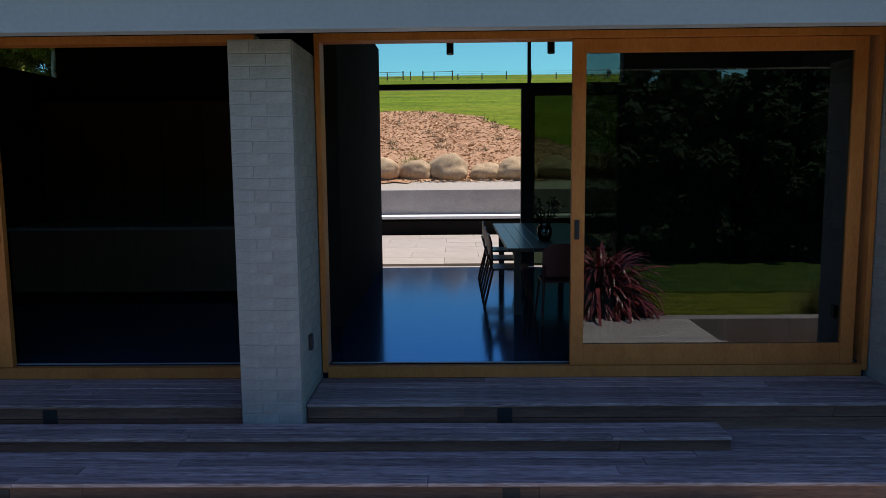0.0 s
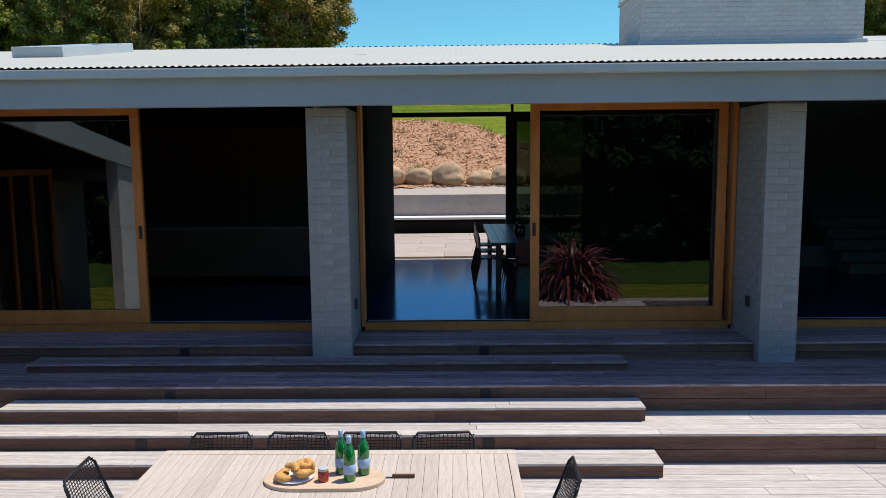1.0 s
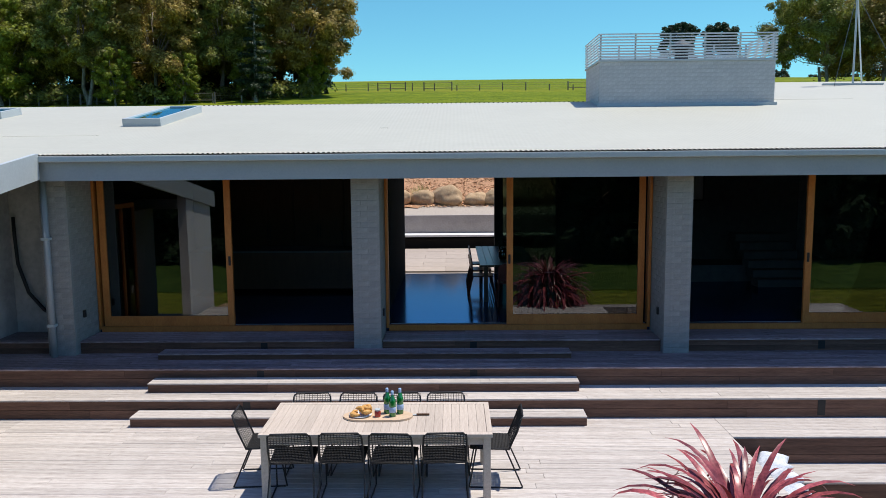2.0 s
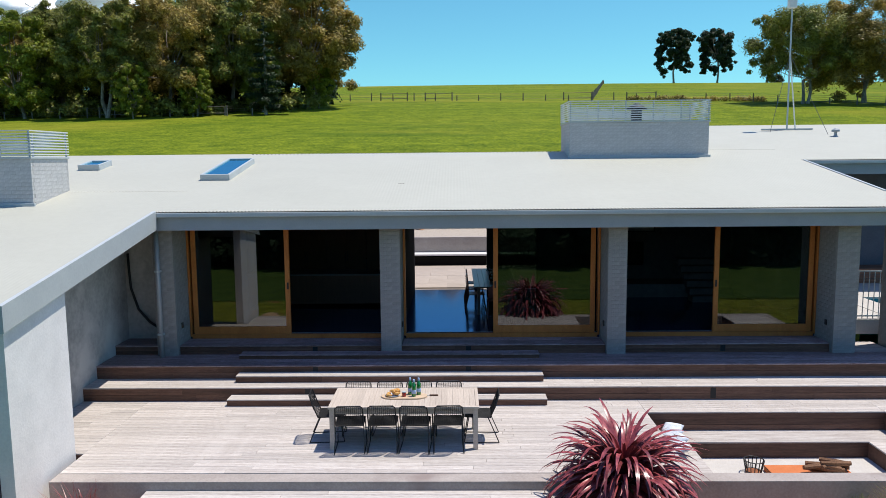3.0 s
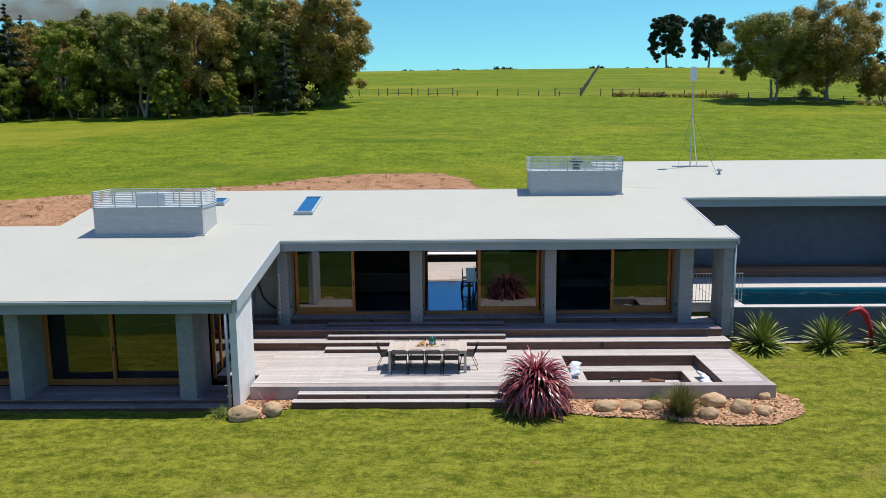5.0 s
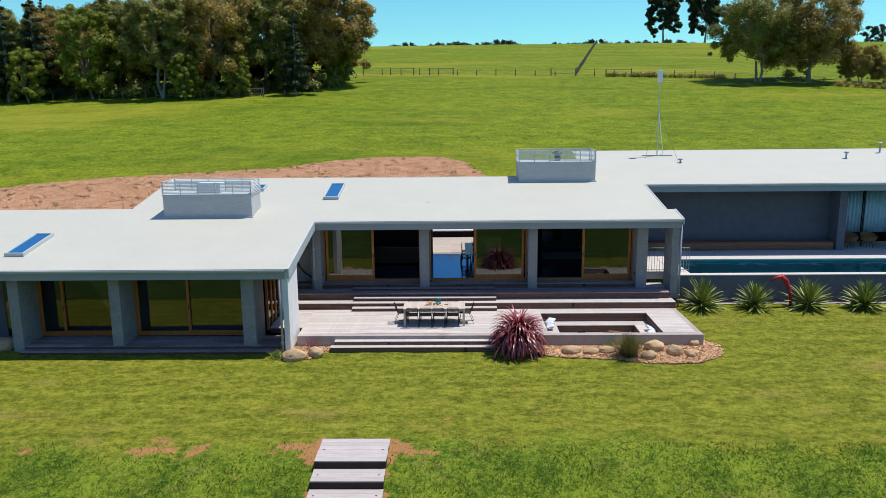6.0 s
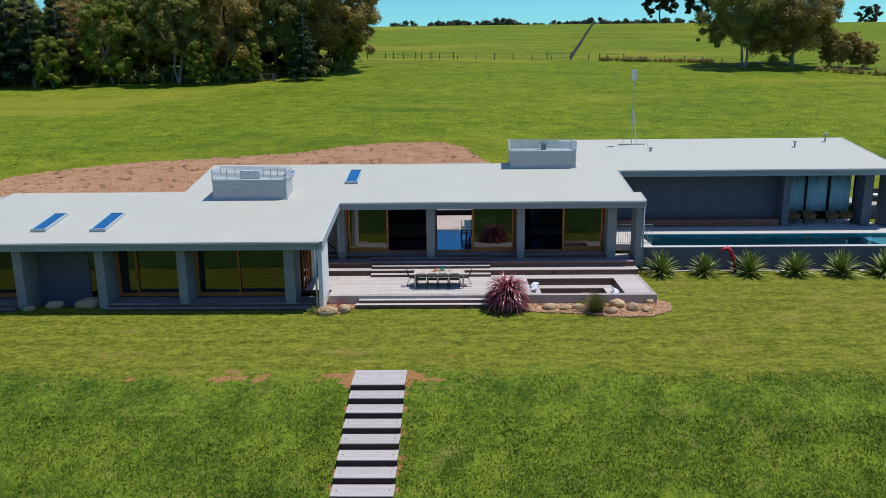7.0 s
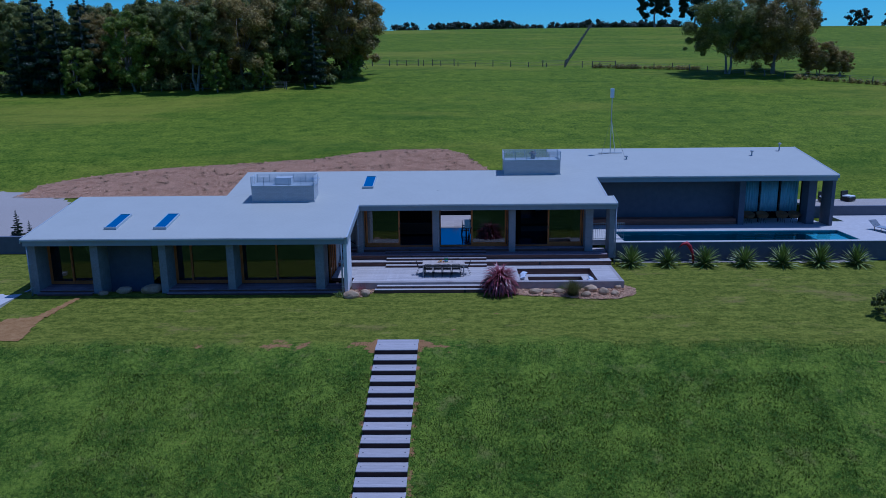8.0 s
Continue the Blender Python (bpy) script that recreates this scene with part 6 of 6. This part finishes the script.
pa = pine("pine_tree", 16, 3.6, 15, "dark green conical pine tree", GR, 15000)
put(ga, -28.5, 87, 1.0, 20)
put(gb, -19.6, 91.5, 1.02, 70)
put(gc, -51, 79, 0.95, 0)
put(gd, -41, 79, 0.92, 0)
put(pa, -22.6, 80.5, 0.74, 0)
PLAN = [(gb, -37, 90, 1.0, 140), (ga, -50, 92, 1.0, 200), (gb, -62, 92, 0.92, 30), (gc, -26, 93, 0.62, 90), (gd, -67, 88, 0.95, 100), (ga, -74, 92, 1.0, 310), (pa, -80, 86, 0.95, 50), (pa, -86, 88, 1.05, 120), (gd, -92, 90, 1.0, 10), (gb, -27, 106, 1.0, 240), (ga, -38, 104, 1.05, 80), (gb, -48, 103, 1.1, 190), (ga, -58, 104, 1.05, 260), (gd, -70, 104, 1.1, 45), (ga, -84, 104, 1.1, 135), (gc, -62.5, 83, 0.7, 30), (gc, -40, 84.5, 0.55, 130), (gc, -33, 87, 0.5, 210), (pa, -73, 84, 0.8, 10), (ga, -100, 95, 1.1, 70), (gb, -112, 95, 1.1, 170), (gc, -19.5, 99, 0.5, 10), (gd, -55, 96, 1.15, 290), (pa, -47, 100, 1.15, 80), (pa, -68, 98, 1.1, 30)]
for t, x, y, s, r in PLAN:
    again(t, x * 0.93, y - 7.5, s * (0.9 if x > -45 else 0.8), r)

for x, y, s, r in ((-58.5, 78.5, 0.95, 15), (-61.5, 76.5, 0.9, 80), (-65.5, 78, 1.05, 160)):
    again(pa, x, y, s, r)

# dark understorey of the wood
rng = np.random.default_rng(77)
cs = [(x, 78.5 + 8 * rng.random() + (10 if x > -27 else 0) * rng.random(), 0) for x in np.arange(-105, -18, 1.2)]
cs = [(x, y, float(ground_z(x, y)) + rng.uniform(0.3, 1.6)) for x, y, _ in cs]
v, f = leaf_cloud(rng, cs, [rng.uniform(0.9, 2.2) for _ in cs], 16000, 0.28)
tagged(new("undergrowth", raw("undergrowth", v, f, M_GUM)), "dark scrubby undergrowth beneath the wood", "shrubs", kind="stuff")
cs = [(x, 96 + 6 * rng.random()) for x in np.arange(-118, -18, 0.9)]
cs = [(x, y, float(ground_z(x, y)) + rng.uniform(0.5, 4.6)) for x, y in cs]
v, f = leaf_cloud(rng, cs, [rng.uniform(1.4, 2.4) for _ in cs], 20000, 0.42)
tagged(new("undergrowth", raw("undergrowth", v, f, M_PINE)), "dense dark scrub deep inside the wood", "shrubs", kind="stuff")

# spreading gums right of the paddock
GG = "gum trees on the hill"
ra = tree("gum_tree", 12.4, 6.4, 21, M_GUM, "open spreading gum tree with pale forked limbs", GG, 36000, 0.17, clumps=46, low=0.34, trunk_h=0.26, trunks=2, lean=-0.2)
rb = tree("gum_tree", 14.2, 6.9, 22, M_GUM_RUST, "broad rounded gum tree with dense rusty olive crown", GG, 46000, 0.18, clumps=66, low=0.2, trunk_h=0.22, trunks=2)
put(ra, 47.2, 92, 1.0, 0)
put(rb, 54.8, 92.5, 1.0, 80)
again(rb, 61.5, 89.5, 0.4, 160)
again(rb, 64.5, 88.5, 0.3, 40)
again(rb, 82, 84, 0.85, 10)
again(ra, 88, 95, 0.9, 70)
pp = tree("pine_tree", 18.5, 5.4, 25, M_PINE, "tall dark pine with flat layered crown on the crest", "crest pines", 16000, 0.42, clumps=46, low=0.22, trunk_h=0.4)
put(pp, 71.5, 240, 1.0, 0)
again(pp, 86.5, 243, 1.0, 120)
far = tree("far_tree", 11, 6, 31, M_FAR, "distant rounded dark tree beyond the crest", "far trees", 3000, 0.5, clumps=22, low=0.1, trunk_h=0.15)
put(far, 68, 420, 1.5, 0)
rr = random.Random(5)
for i, x in enumerate((-30, -8, -4, 1, 13, 18, 23, 29, 41, 46, 63, 74, 79, 84, 91, 96, 101, 110, 115, 121, 132)):
    again(far, x, 420 + rr.uniform(-8, 8), rr.uniform(1.42, 1.62), rr.uniform(0, 360))
for x in (120, 128, 137, 146, 155, 166, 178, 190, 204):
    again(far, x, 262 + rr.uniform(-15, 25), rr.uniform(0.5, 0.78), rr.uniform(0, 360))

# wood on the far side of the lawn, mirrored in the windows
rr = random.Random(15)
rear = tree("gum_tree", 16, 5.6, 61, M_REAR, "tall dark gum tree below the lawn", "woodland below the lawn", 9000, 0.5, clumps=60, low=0.06, trunk_h=0.2)
put(rear, 98, -82, 1.5, 15)
for i in range(44):
    again(rear, -95 + (i % 22) * 8.5 + rr.uniform(-2, 2), -80 - rr.uniform(0, 5) - (8 if i > 21 else 0), rr.uniform(1.35, 1.65), rr.uniform(0, 360))
cs = [(x, -76 - 4 * rng.random(), 0) for x in np.arange(-95, 95, 1.5)]
cs = [(x, y, float(ground_z(x, y)) + rng.uniform(0.5, 3.5)) for x, y, _ in cs]
v, f = leaf_cloud(rng, cs, [rng.uniform(1.5, 3.0) for _ in cs], 14000, 0.5)
tagged(new("undergrowth", raw("undergrowth", v, f, M_REAR)), "dark undergrowth below the lawn", "shrubs", kind="stuff")

shrub = tree("shrub", 1.5, 0.75, 51, M_GUM, "rounded dark green shrub on the lawn", "", 3000, 0.07, clumps=22, low=0.15, trunk_h=0.15)
put(shrub, 22.6, -4.3)
# saplings by the driveway
for x, y, s in ((-36.5, 14.2, 0.16), (-33, 12.4, 0.13), (-31.5, 11.4, 0.1)):
    again(pa, x, y, s, 40)

# low white cloud bank beyond the hill
rr = random.Random(3)
bm = bmesh.new()
for i in range(26):
    m = Matrix.Translation((-2000 + i * 36 + rr.uniform(-40, 40), 2700 + rr.uniform(-150, 150), 560 + rr.uniform(-60, 60) - i * 2)) @ Matrix.Diagonal((rr.uniform(90, 170), 120, rr.uniform(40, 85), 1))
    bmesh.ops.create_icosphere(bm, subdivisions=3, radius=1, matrix=m)
for v in bm.verts:
    v.co += Vector((1, 1, 1)) * 40 * noise.noise(v.co * 0.012) + Vector((14, 14, 26)) * noise.noise(v.co * 0.035)
M_CLOUD = material("cloud_white_glow", (0.86, 0.87, 0.9), (0.95, 0.95, 0.96), rough=1.0, scale=0.01, bump=0, fine=0.05, spec=0.0)
# slight emission added so the cloud's shaded lumps stay white
cb = M_CLOUD.node_tree.nodes["Principled BSDF"]
cb.inputs["Emission Color"].default_value = (0.8, 0.85, 0.9, 1)
cb.inputs["Emission Strength"].default_value = 0.2
structure("backdrop_cloud", bm, M_CLOUD, "low white cloud bank above the wood", "cloud", True)

# ---------------------------------------------------------------- fences
def fence(points, label, step=3.2, h=1.1):
    fx, fy = points[0]
    f = thing("paddock_fence", (0, 0, 0), label, "fence", "paddock fences")
    bmp = bmesh.new()
    tube(bmp, [(0, 0, -0.2), (0, 0, h)], [0.09, 0.075], 7)
    pm = mesh_of(bmp, "post", M_POST)
    lines = [[], [], [], []]
    for (x0, y0), (x1, y1) in zip(points, points[1:]):
        n = max(1, int(math.hypot(x1 - x0, y1 - y0) / step))
        for i in range(n + 1):
            t = i / n
            x, y = x0 + (x1 - x0) * t, y0 + (y1 - y0) * t
            z = float(ground_z(x, y))
            piece("post", pm, f, (x, y, z), (0, 0, 0.3 * i), (1, 1, 0.9 + 0.2 * math.sin(i * 7.7)))
            for k in range(4):
                lines[k].append((x, y, z + 0.3 + 0.27 * k))
    for ln in lines:
        bm = bmesh.new()
        tube(bm, ln, 0.012, 4)
        part("wire", bm, M_WIRE, f)


fence([(-24, 109.5), (-16.4, 109.5), (-9.6, 109.0), (20.5, 103.5), (39.4, 99), (62, 80), (80, 66)], "grey timber post and wire fence along the paddock")
fence([(20.7, 104), (34, 170), (50, 246)], "grey timber post and wire fence climbing the hill", 2.6)
fence([(-105, 76.5), (-24, 79.5)], "grey timber post and wire fence along the wood")


def gate(x, y, w, rz):
    g = thing("farm_gate", (x, y, float(ground_z(x, y))), "long grey farm gate between timber posts", "gate", "farm gates", rz)
    for px in (0, w):
        bm = bmesh.new()
        tube(bm, [(px, 0, -0.2), (px, 0, 1.25)], 0.09, 8)
        part("post", bm, M_POST, g)
    for zz in (0.35, 1.1):
        bm = bmesh.new()
        tube(bm, [(0, 0, zz), (w, 0, zz)], 0.035, 6)
        part("rail", bm, M_POST, g)


for x, y in ((-11.5, 109), (-4.5, 108.2), (16.5, 104.6), (25.5, 102.5), (-31, 79.2), (-42, 78.8)):
    gate(x, y, 4.2, -0.1)
# scrub along the fence
cs = [(x, 103 - 0.23 * (x - 22), 0) for x in np.arange(26, 44, 0.8)] + [(x, 80 - 0.8 * (x - 62), 0) for x in np.arange(56, 74, 0.9)]
cs = [(x, y, float(ground_z(x, y)) + 0.3) for x, y, _ in cs]
v, f = leaf_cloud(rng, cs, [rng.uniform(0.3, 0.8) for _ in cs], 3500, 0.16)
tagged(new("scrub", raw("scrub", v, f, M_GUM_RUST)), "low brown-green scrub along the fence line", "shrubs", kind="stuff")

# ---------------------------------------------------------------- grass blades on the lawn
def lawn_blades(x0, x1, y0, y1, count, h, seed, label, mat=M_BLADE):
    rng = np.random.default_rng(seed)
    x = rng.uniform(x0, x1, count)
    y = rng.uniform(y0, y1, count)
    clump = np.sin(x * 1.7 + 3 * np.sin(y * 0.9)) * np.sin(y * 2.1 + 2 * np.sin(x * 1.1))
    keep = rng.random(count) < 0.8 + 0.2 * clump
    keep &= ~((x > -4.05) & (x < -1.88) & (y < -7.25))
    keep &= rng.random(count) > 0.6 * np.exp(-((y + 7.75) / 0.6) ** 2) * ((x > -15) & (x < 3))
    for inside in (b_in, c_in):
        keep &= ~inside(x, y)
    keep &= ~((x > -24.6) & (x < -6.5) & (y > -0.8))
    keep &= ~((x > -6.5) & (x < 10.2) & (y > -0.25))
    x, y = x[keep], y[keep]
    n = len(x)
    z = ground_z(x, y)
    a = rng.uniform(0, 6.28, n)
    hh = h * rng.uniform(0.5, 1.4, n)
    w = hh * rng.uniform(0.15, 0.32, n)
    lx, ly = rng.normal(0, 0.6, n) * hh, rng.normal(0, 0.6, n) * hh
    c = np.stack([x, y, z - 0.01], 1)
    s = np.stack([np.cos(a) * w, np.sin(a) * w, np.zeros(n)], 1)
    top = c + np.stack([lx, ly, hh], 1)
    verts = np.stack([c - s, c + s, top], 1).reshape(-1, 3)
    k = np.arange(n) * 3
    ob = new("grass", raw("grass", verts.tolist(), np.stack([k, k + 1, k + 2], 1).tolist(), mat))
    tagged(ob, label, "grass", kind="stuff")


lawn_blades(-27, 30, -7.6, 4.5, 190000, 0.032, 1, "short drying lawn grass with clover tufts", M_BLADE_DRY)
lawn_blades(-27, 30, -22, -7.4, 230000, 0.062, 3, "short green lawn grass with clover tufts")
lawn_blades(-16, 16, -22, -10, 110000, 0.075, 2, "rougher green grass on the lower lawn")

# ---------------------------------------------------------------- boards of decks and steps, bricks of the piers
def boards(parent, x0, x1, y0, y1, z, width, length, seed, thick=TH, mat=M_DECK, nose=0.0):
    """Decking boards along x, each with its own ends and tone."""
    rng = random.Random(seed)
    rows = max(1, round((y1 - y0) / width))
    w = (y1 - y0) / rows
    cache = {}
    for r in range(rows):
        x = x0
        first_len = rng.uniform(0.35, 1.0) * length
        while x < x1 - 0.01:
            ln = min(first_len, x1 - x)
            if x1 - x - ln < 0.5:
                ln = x1 - x
            key = round(ln, 1)
            if key not in cache:
                bm = bmesh.new()
                box(bm, 0.0015, key - 0.0015, 0.0025, w - 0.0025, -thick, 0.0)
                top = [e for e in bm.edges if all(v.co.z > -0.001 for v in e.verts)]
                bmesh.ops.bevel(bm, geom=top, offset=0.003, segments=1, affect="EDGES")
                cache[key] = mesh_of(bm, "plank", mat)
            piece("plank", cache[key], parent, (x, y0 + r * w, z + rng.uniform(-0.001, 0.0015)), (0, 0, 0), (ln / key, 1, 1))
            x += ln
            first_len = length * rng.uniform(0.75, 1.1)


def risers(parent, x0, x1, y, z0, z1, count, length, seed, notch=()):
    rng = random.Random(seed)
    h = (z1 - z0) / count
    for r in range(count):
        x = x0
        first_len = rng.uniform(0.4, 1.0) * length
        while x < x1 - 0.01:
            ln = min(first_len, x1 - x)
            if x1 - x - ln < 0.5:
                ln = x1 - x
            bm = bmesh.new()
            box(bm, 0.0015, ln - 0.0015, -0.02, 0.0, 0.003, h - 0.003)
            piece("riser_board", mesh_of(bm, "riser_board", M_RISER), parent, (x, y, z0 + r * h))
            x += ln
            first_len = length * rng.uniform(0.8, 1.1)
    for nx in notch:
        bm = bmesh.new()
        box(bm, nx, nx + 0.11, y - 0.024, y - 0.02, z0 + 0.03, z1 - 0.015, 0.002)
        ob = part("step_light", bm, M_BLACK, parent, "small black recessed step light")


boards(up1, WEST, -6.56, Y1 - 0.01, FACADE + 0.0, L1, 0.14, 3.6, 21, mat=M_DECK_SHADE)
boards(up1, -6.09, -1.585, Y1 - 0.01, FACADE - 0.055, L1, 0.14, 3.6, 1, mat=M_DECK_SHADE)
boards(up1, -1.12, 3.38, Y1 - 0.01, FACADE - 0.055, L1, 0.14, 3.6, 2, mat=M_DECK_SHADE)
boards(up1, 3.815, 8.3, Y1 - 0.01, FACADE - 0.055, L1, 0.14, 3.6, 3, mat=M_DECK_SHADE)
boards(up2, WEST, 9.65, Y2 - 0.01, Y1 + 0.02, L2, 0.135, 3.4, 4, mat=M_DECK_SHADE)
boards(side, 8.82, 9.73, Y1 + 0.03, 6.4, L2, 0.135, 3.4, 14)
boards(up3, WEST, 9.76, Y3 - 0.01, Y2 + 0.02, L3, 0.135, 3.4, 5)
boards(st1, -4.65, 1.88, B1[1] - 0.01, COL_Y - 0.012, B1[0], 0.115, 3.2, 6, mat=M_DECK_SHADE)
boards(st2, -4.5, 1.88, B2[1] - 0.01, Y2 - 0.004, B2[0], 0.115, 3.2, 7)
boards(st3, -4.5, 1.88, B3[1] - 0.01, Y3 - 0.004, B3[0], 0.105, 3.2, 8)
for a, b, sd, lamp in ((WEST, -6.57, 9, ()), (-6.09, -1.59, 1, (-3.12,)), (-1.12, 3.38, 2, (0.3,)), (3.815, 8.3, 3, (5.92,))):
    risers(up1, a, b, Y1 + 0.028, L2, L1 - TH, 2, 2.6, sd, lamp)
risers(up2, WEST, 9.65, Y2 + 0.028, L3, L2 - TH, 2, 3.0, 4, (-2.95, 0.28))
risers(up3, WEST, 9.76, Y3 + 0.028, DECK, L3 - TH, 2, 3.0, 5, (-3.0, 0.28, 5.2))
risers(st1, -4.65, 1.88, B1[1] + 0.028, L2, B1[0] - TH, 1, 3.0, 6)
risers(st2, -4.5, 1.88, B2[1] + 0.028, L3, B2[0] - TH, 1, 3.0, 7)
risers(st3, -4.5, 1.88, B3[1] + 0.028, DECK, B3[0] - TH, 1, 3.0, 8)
boards(deck, -6.19, PX0, DECK_Y + 0.31, Y3 + 0.02, DECK, 0.135, 4.0, 9)
boards(deck, PX0, PX1, PY1, Y3 + 0.02, DECK, 0.13, 4.0, 10)
boards(deck, PX1, 9.55, DECK_Y + 0.31, Y3 + 0.02, DECK, 0.135, 1.37, 11)
boards(deck, WEST, -6.19, 1.13, Y3 + 0.02, DECK, 0.135, 1.4, 16)
boards(fs1, -4.68, 2.2, -0.27, DECK_Y - 0.004, -1.02, 0.12, 3.2, 12)
boards(fs2, -4.8, 2.2, -0.55, -0.255, -1.17, 0.1, 3.2, 13)
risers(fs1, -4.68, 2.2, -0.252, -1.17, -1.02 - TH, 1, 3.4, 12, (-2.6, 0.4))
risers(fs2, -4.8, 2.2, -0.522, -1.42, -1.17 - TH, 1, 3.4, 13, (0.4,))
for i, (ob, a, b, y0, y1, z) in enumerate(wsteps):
    # wing boards take the shaded tone too, darkening the verandah
    boards(ob, a, b, y0 - 0.02, y1, z, 0.15, 3.4, 30 + i, mat=M_DECK_SHADE)
boards_court = bpy.data.objects["pavement_court_base"]
rng_ = random.Random(2)
bm = bmesh.new()
box(bm, 0.003, 1.197, 0.003, 0.797, -0.04, 0.0)
slab = mesh_of(bm, "paving_slab", material("peach_court_paving", (0.36, 0.3, 0.25), (0.46, 0.39, 0.33), rough=0.8, scale=3, bump=0.12, fine=50, random_amount=0.06))
for r in range(6):
    for c in range(8):
        piece("paving_slab", slab, boards_court, (-5.0 + c * 1.2 + (0.6 if r % 2 else 0), 12.3 + r * 0.8, 0.0 + rng_.uniform(-0.002, 0.001)))

COURSE, BL = 0.086, 0.24


def brick_mesh(ln, dp):
    bm = bmesh.new()
    box(bm, 0.004, ln - 0.004, 0.0, dp, 0.004, COURSE - 0.004)
    bmesh.ops.bevel(bm, geom=bm.edges[:], offset=0.003, segments=1, affect="EDGES")
    return mesh_of(bm, "brick", M_BRICK)


bricks = {}
for ob, a, b in pier_obs:
    w = b - a
    z0 = L2
    n = int((roof_z(5.0) - 0.42 - z0) / COURSE)
    rng_ = random.Random(int(a * 10))
    for c in range(n):
        z = z0 + c * COURSE
        cut = 0.6 if c % 2 else 0.35
        for x0, ln in ((a, w * cut), (a + w * cut, w * (1 - cut))):
            key = ("f", round(ln, 2))
            if key not in bricks:
                bricks[key] = brick_mesh(ln, 0.05)
            piece("brick", bricks[key], ob, (x0, COL_Y - rng_.uniform(0.0, 0.003), z))
        y = COL_Y + 0.055
        lens = [0.24, 0.24, 0.24, 0.06] if c % 2 else [0.12, 0.24, 0.24, 0.18]
        for ln in lens:
            key = ("s", ln)
            if key not in bricks:
                bricks[key] = brick_mesh(ln, 0.02)
            # side faces of the pier
            piece("brick", bricks[key], ob, (b + rng_.uniform(0, 0.002), y, z), (0, 0, math.pi / 2))
            piece("brick", bricks[key], ob, (a - rng_.uniform(0, 0.002), y + ln, z), (0, 0, -math.pi / 2))
            y += ln
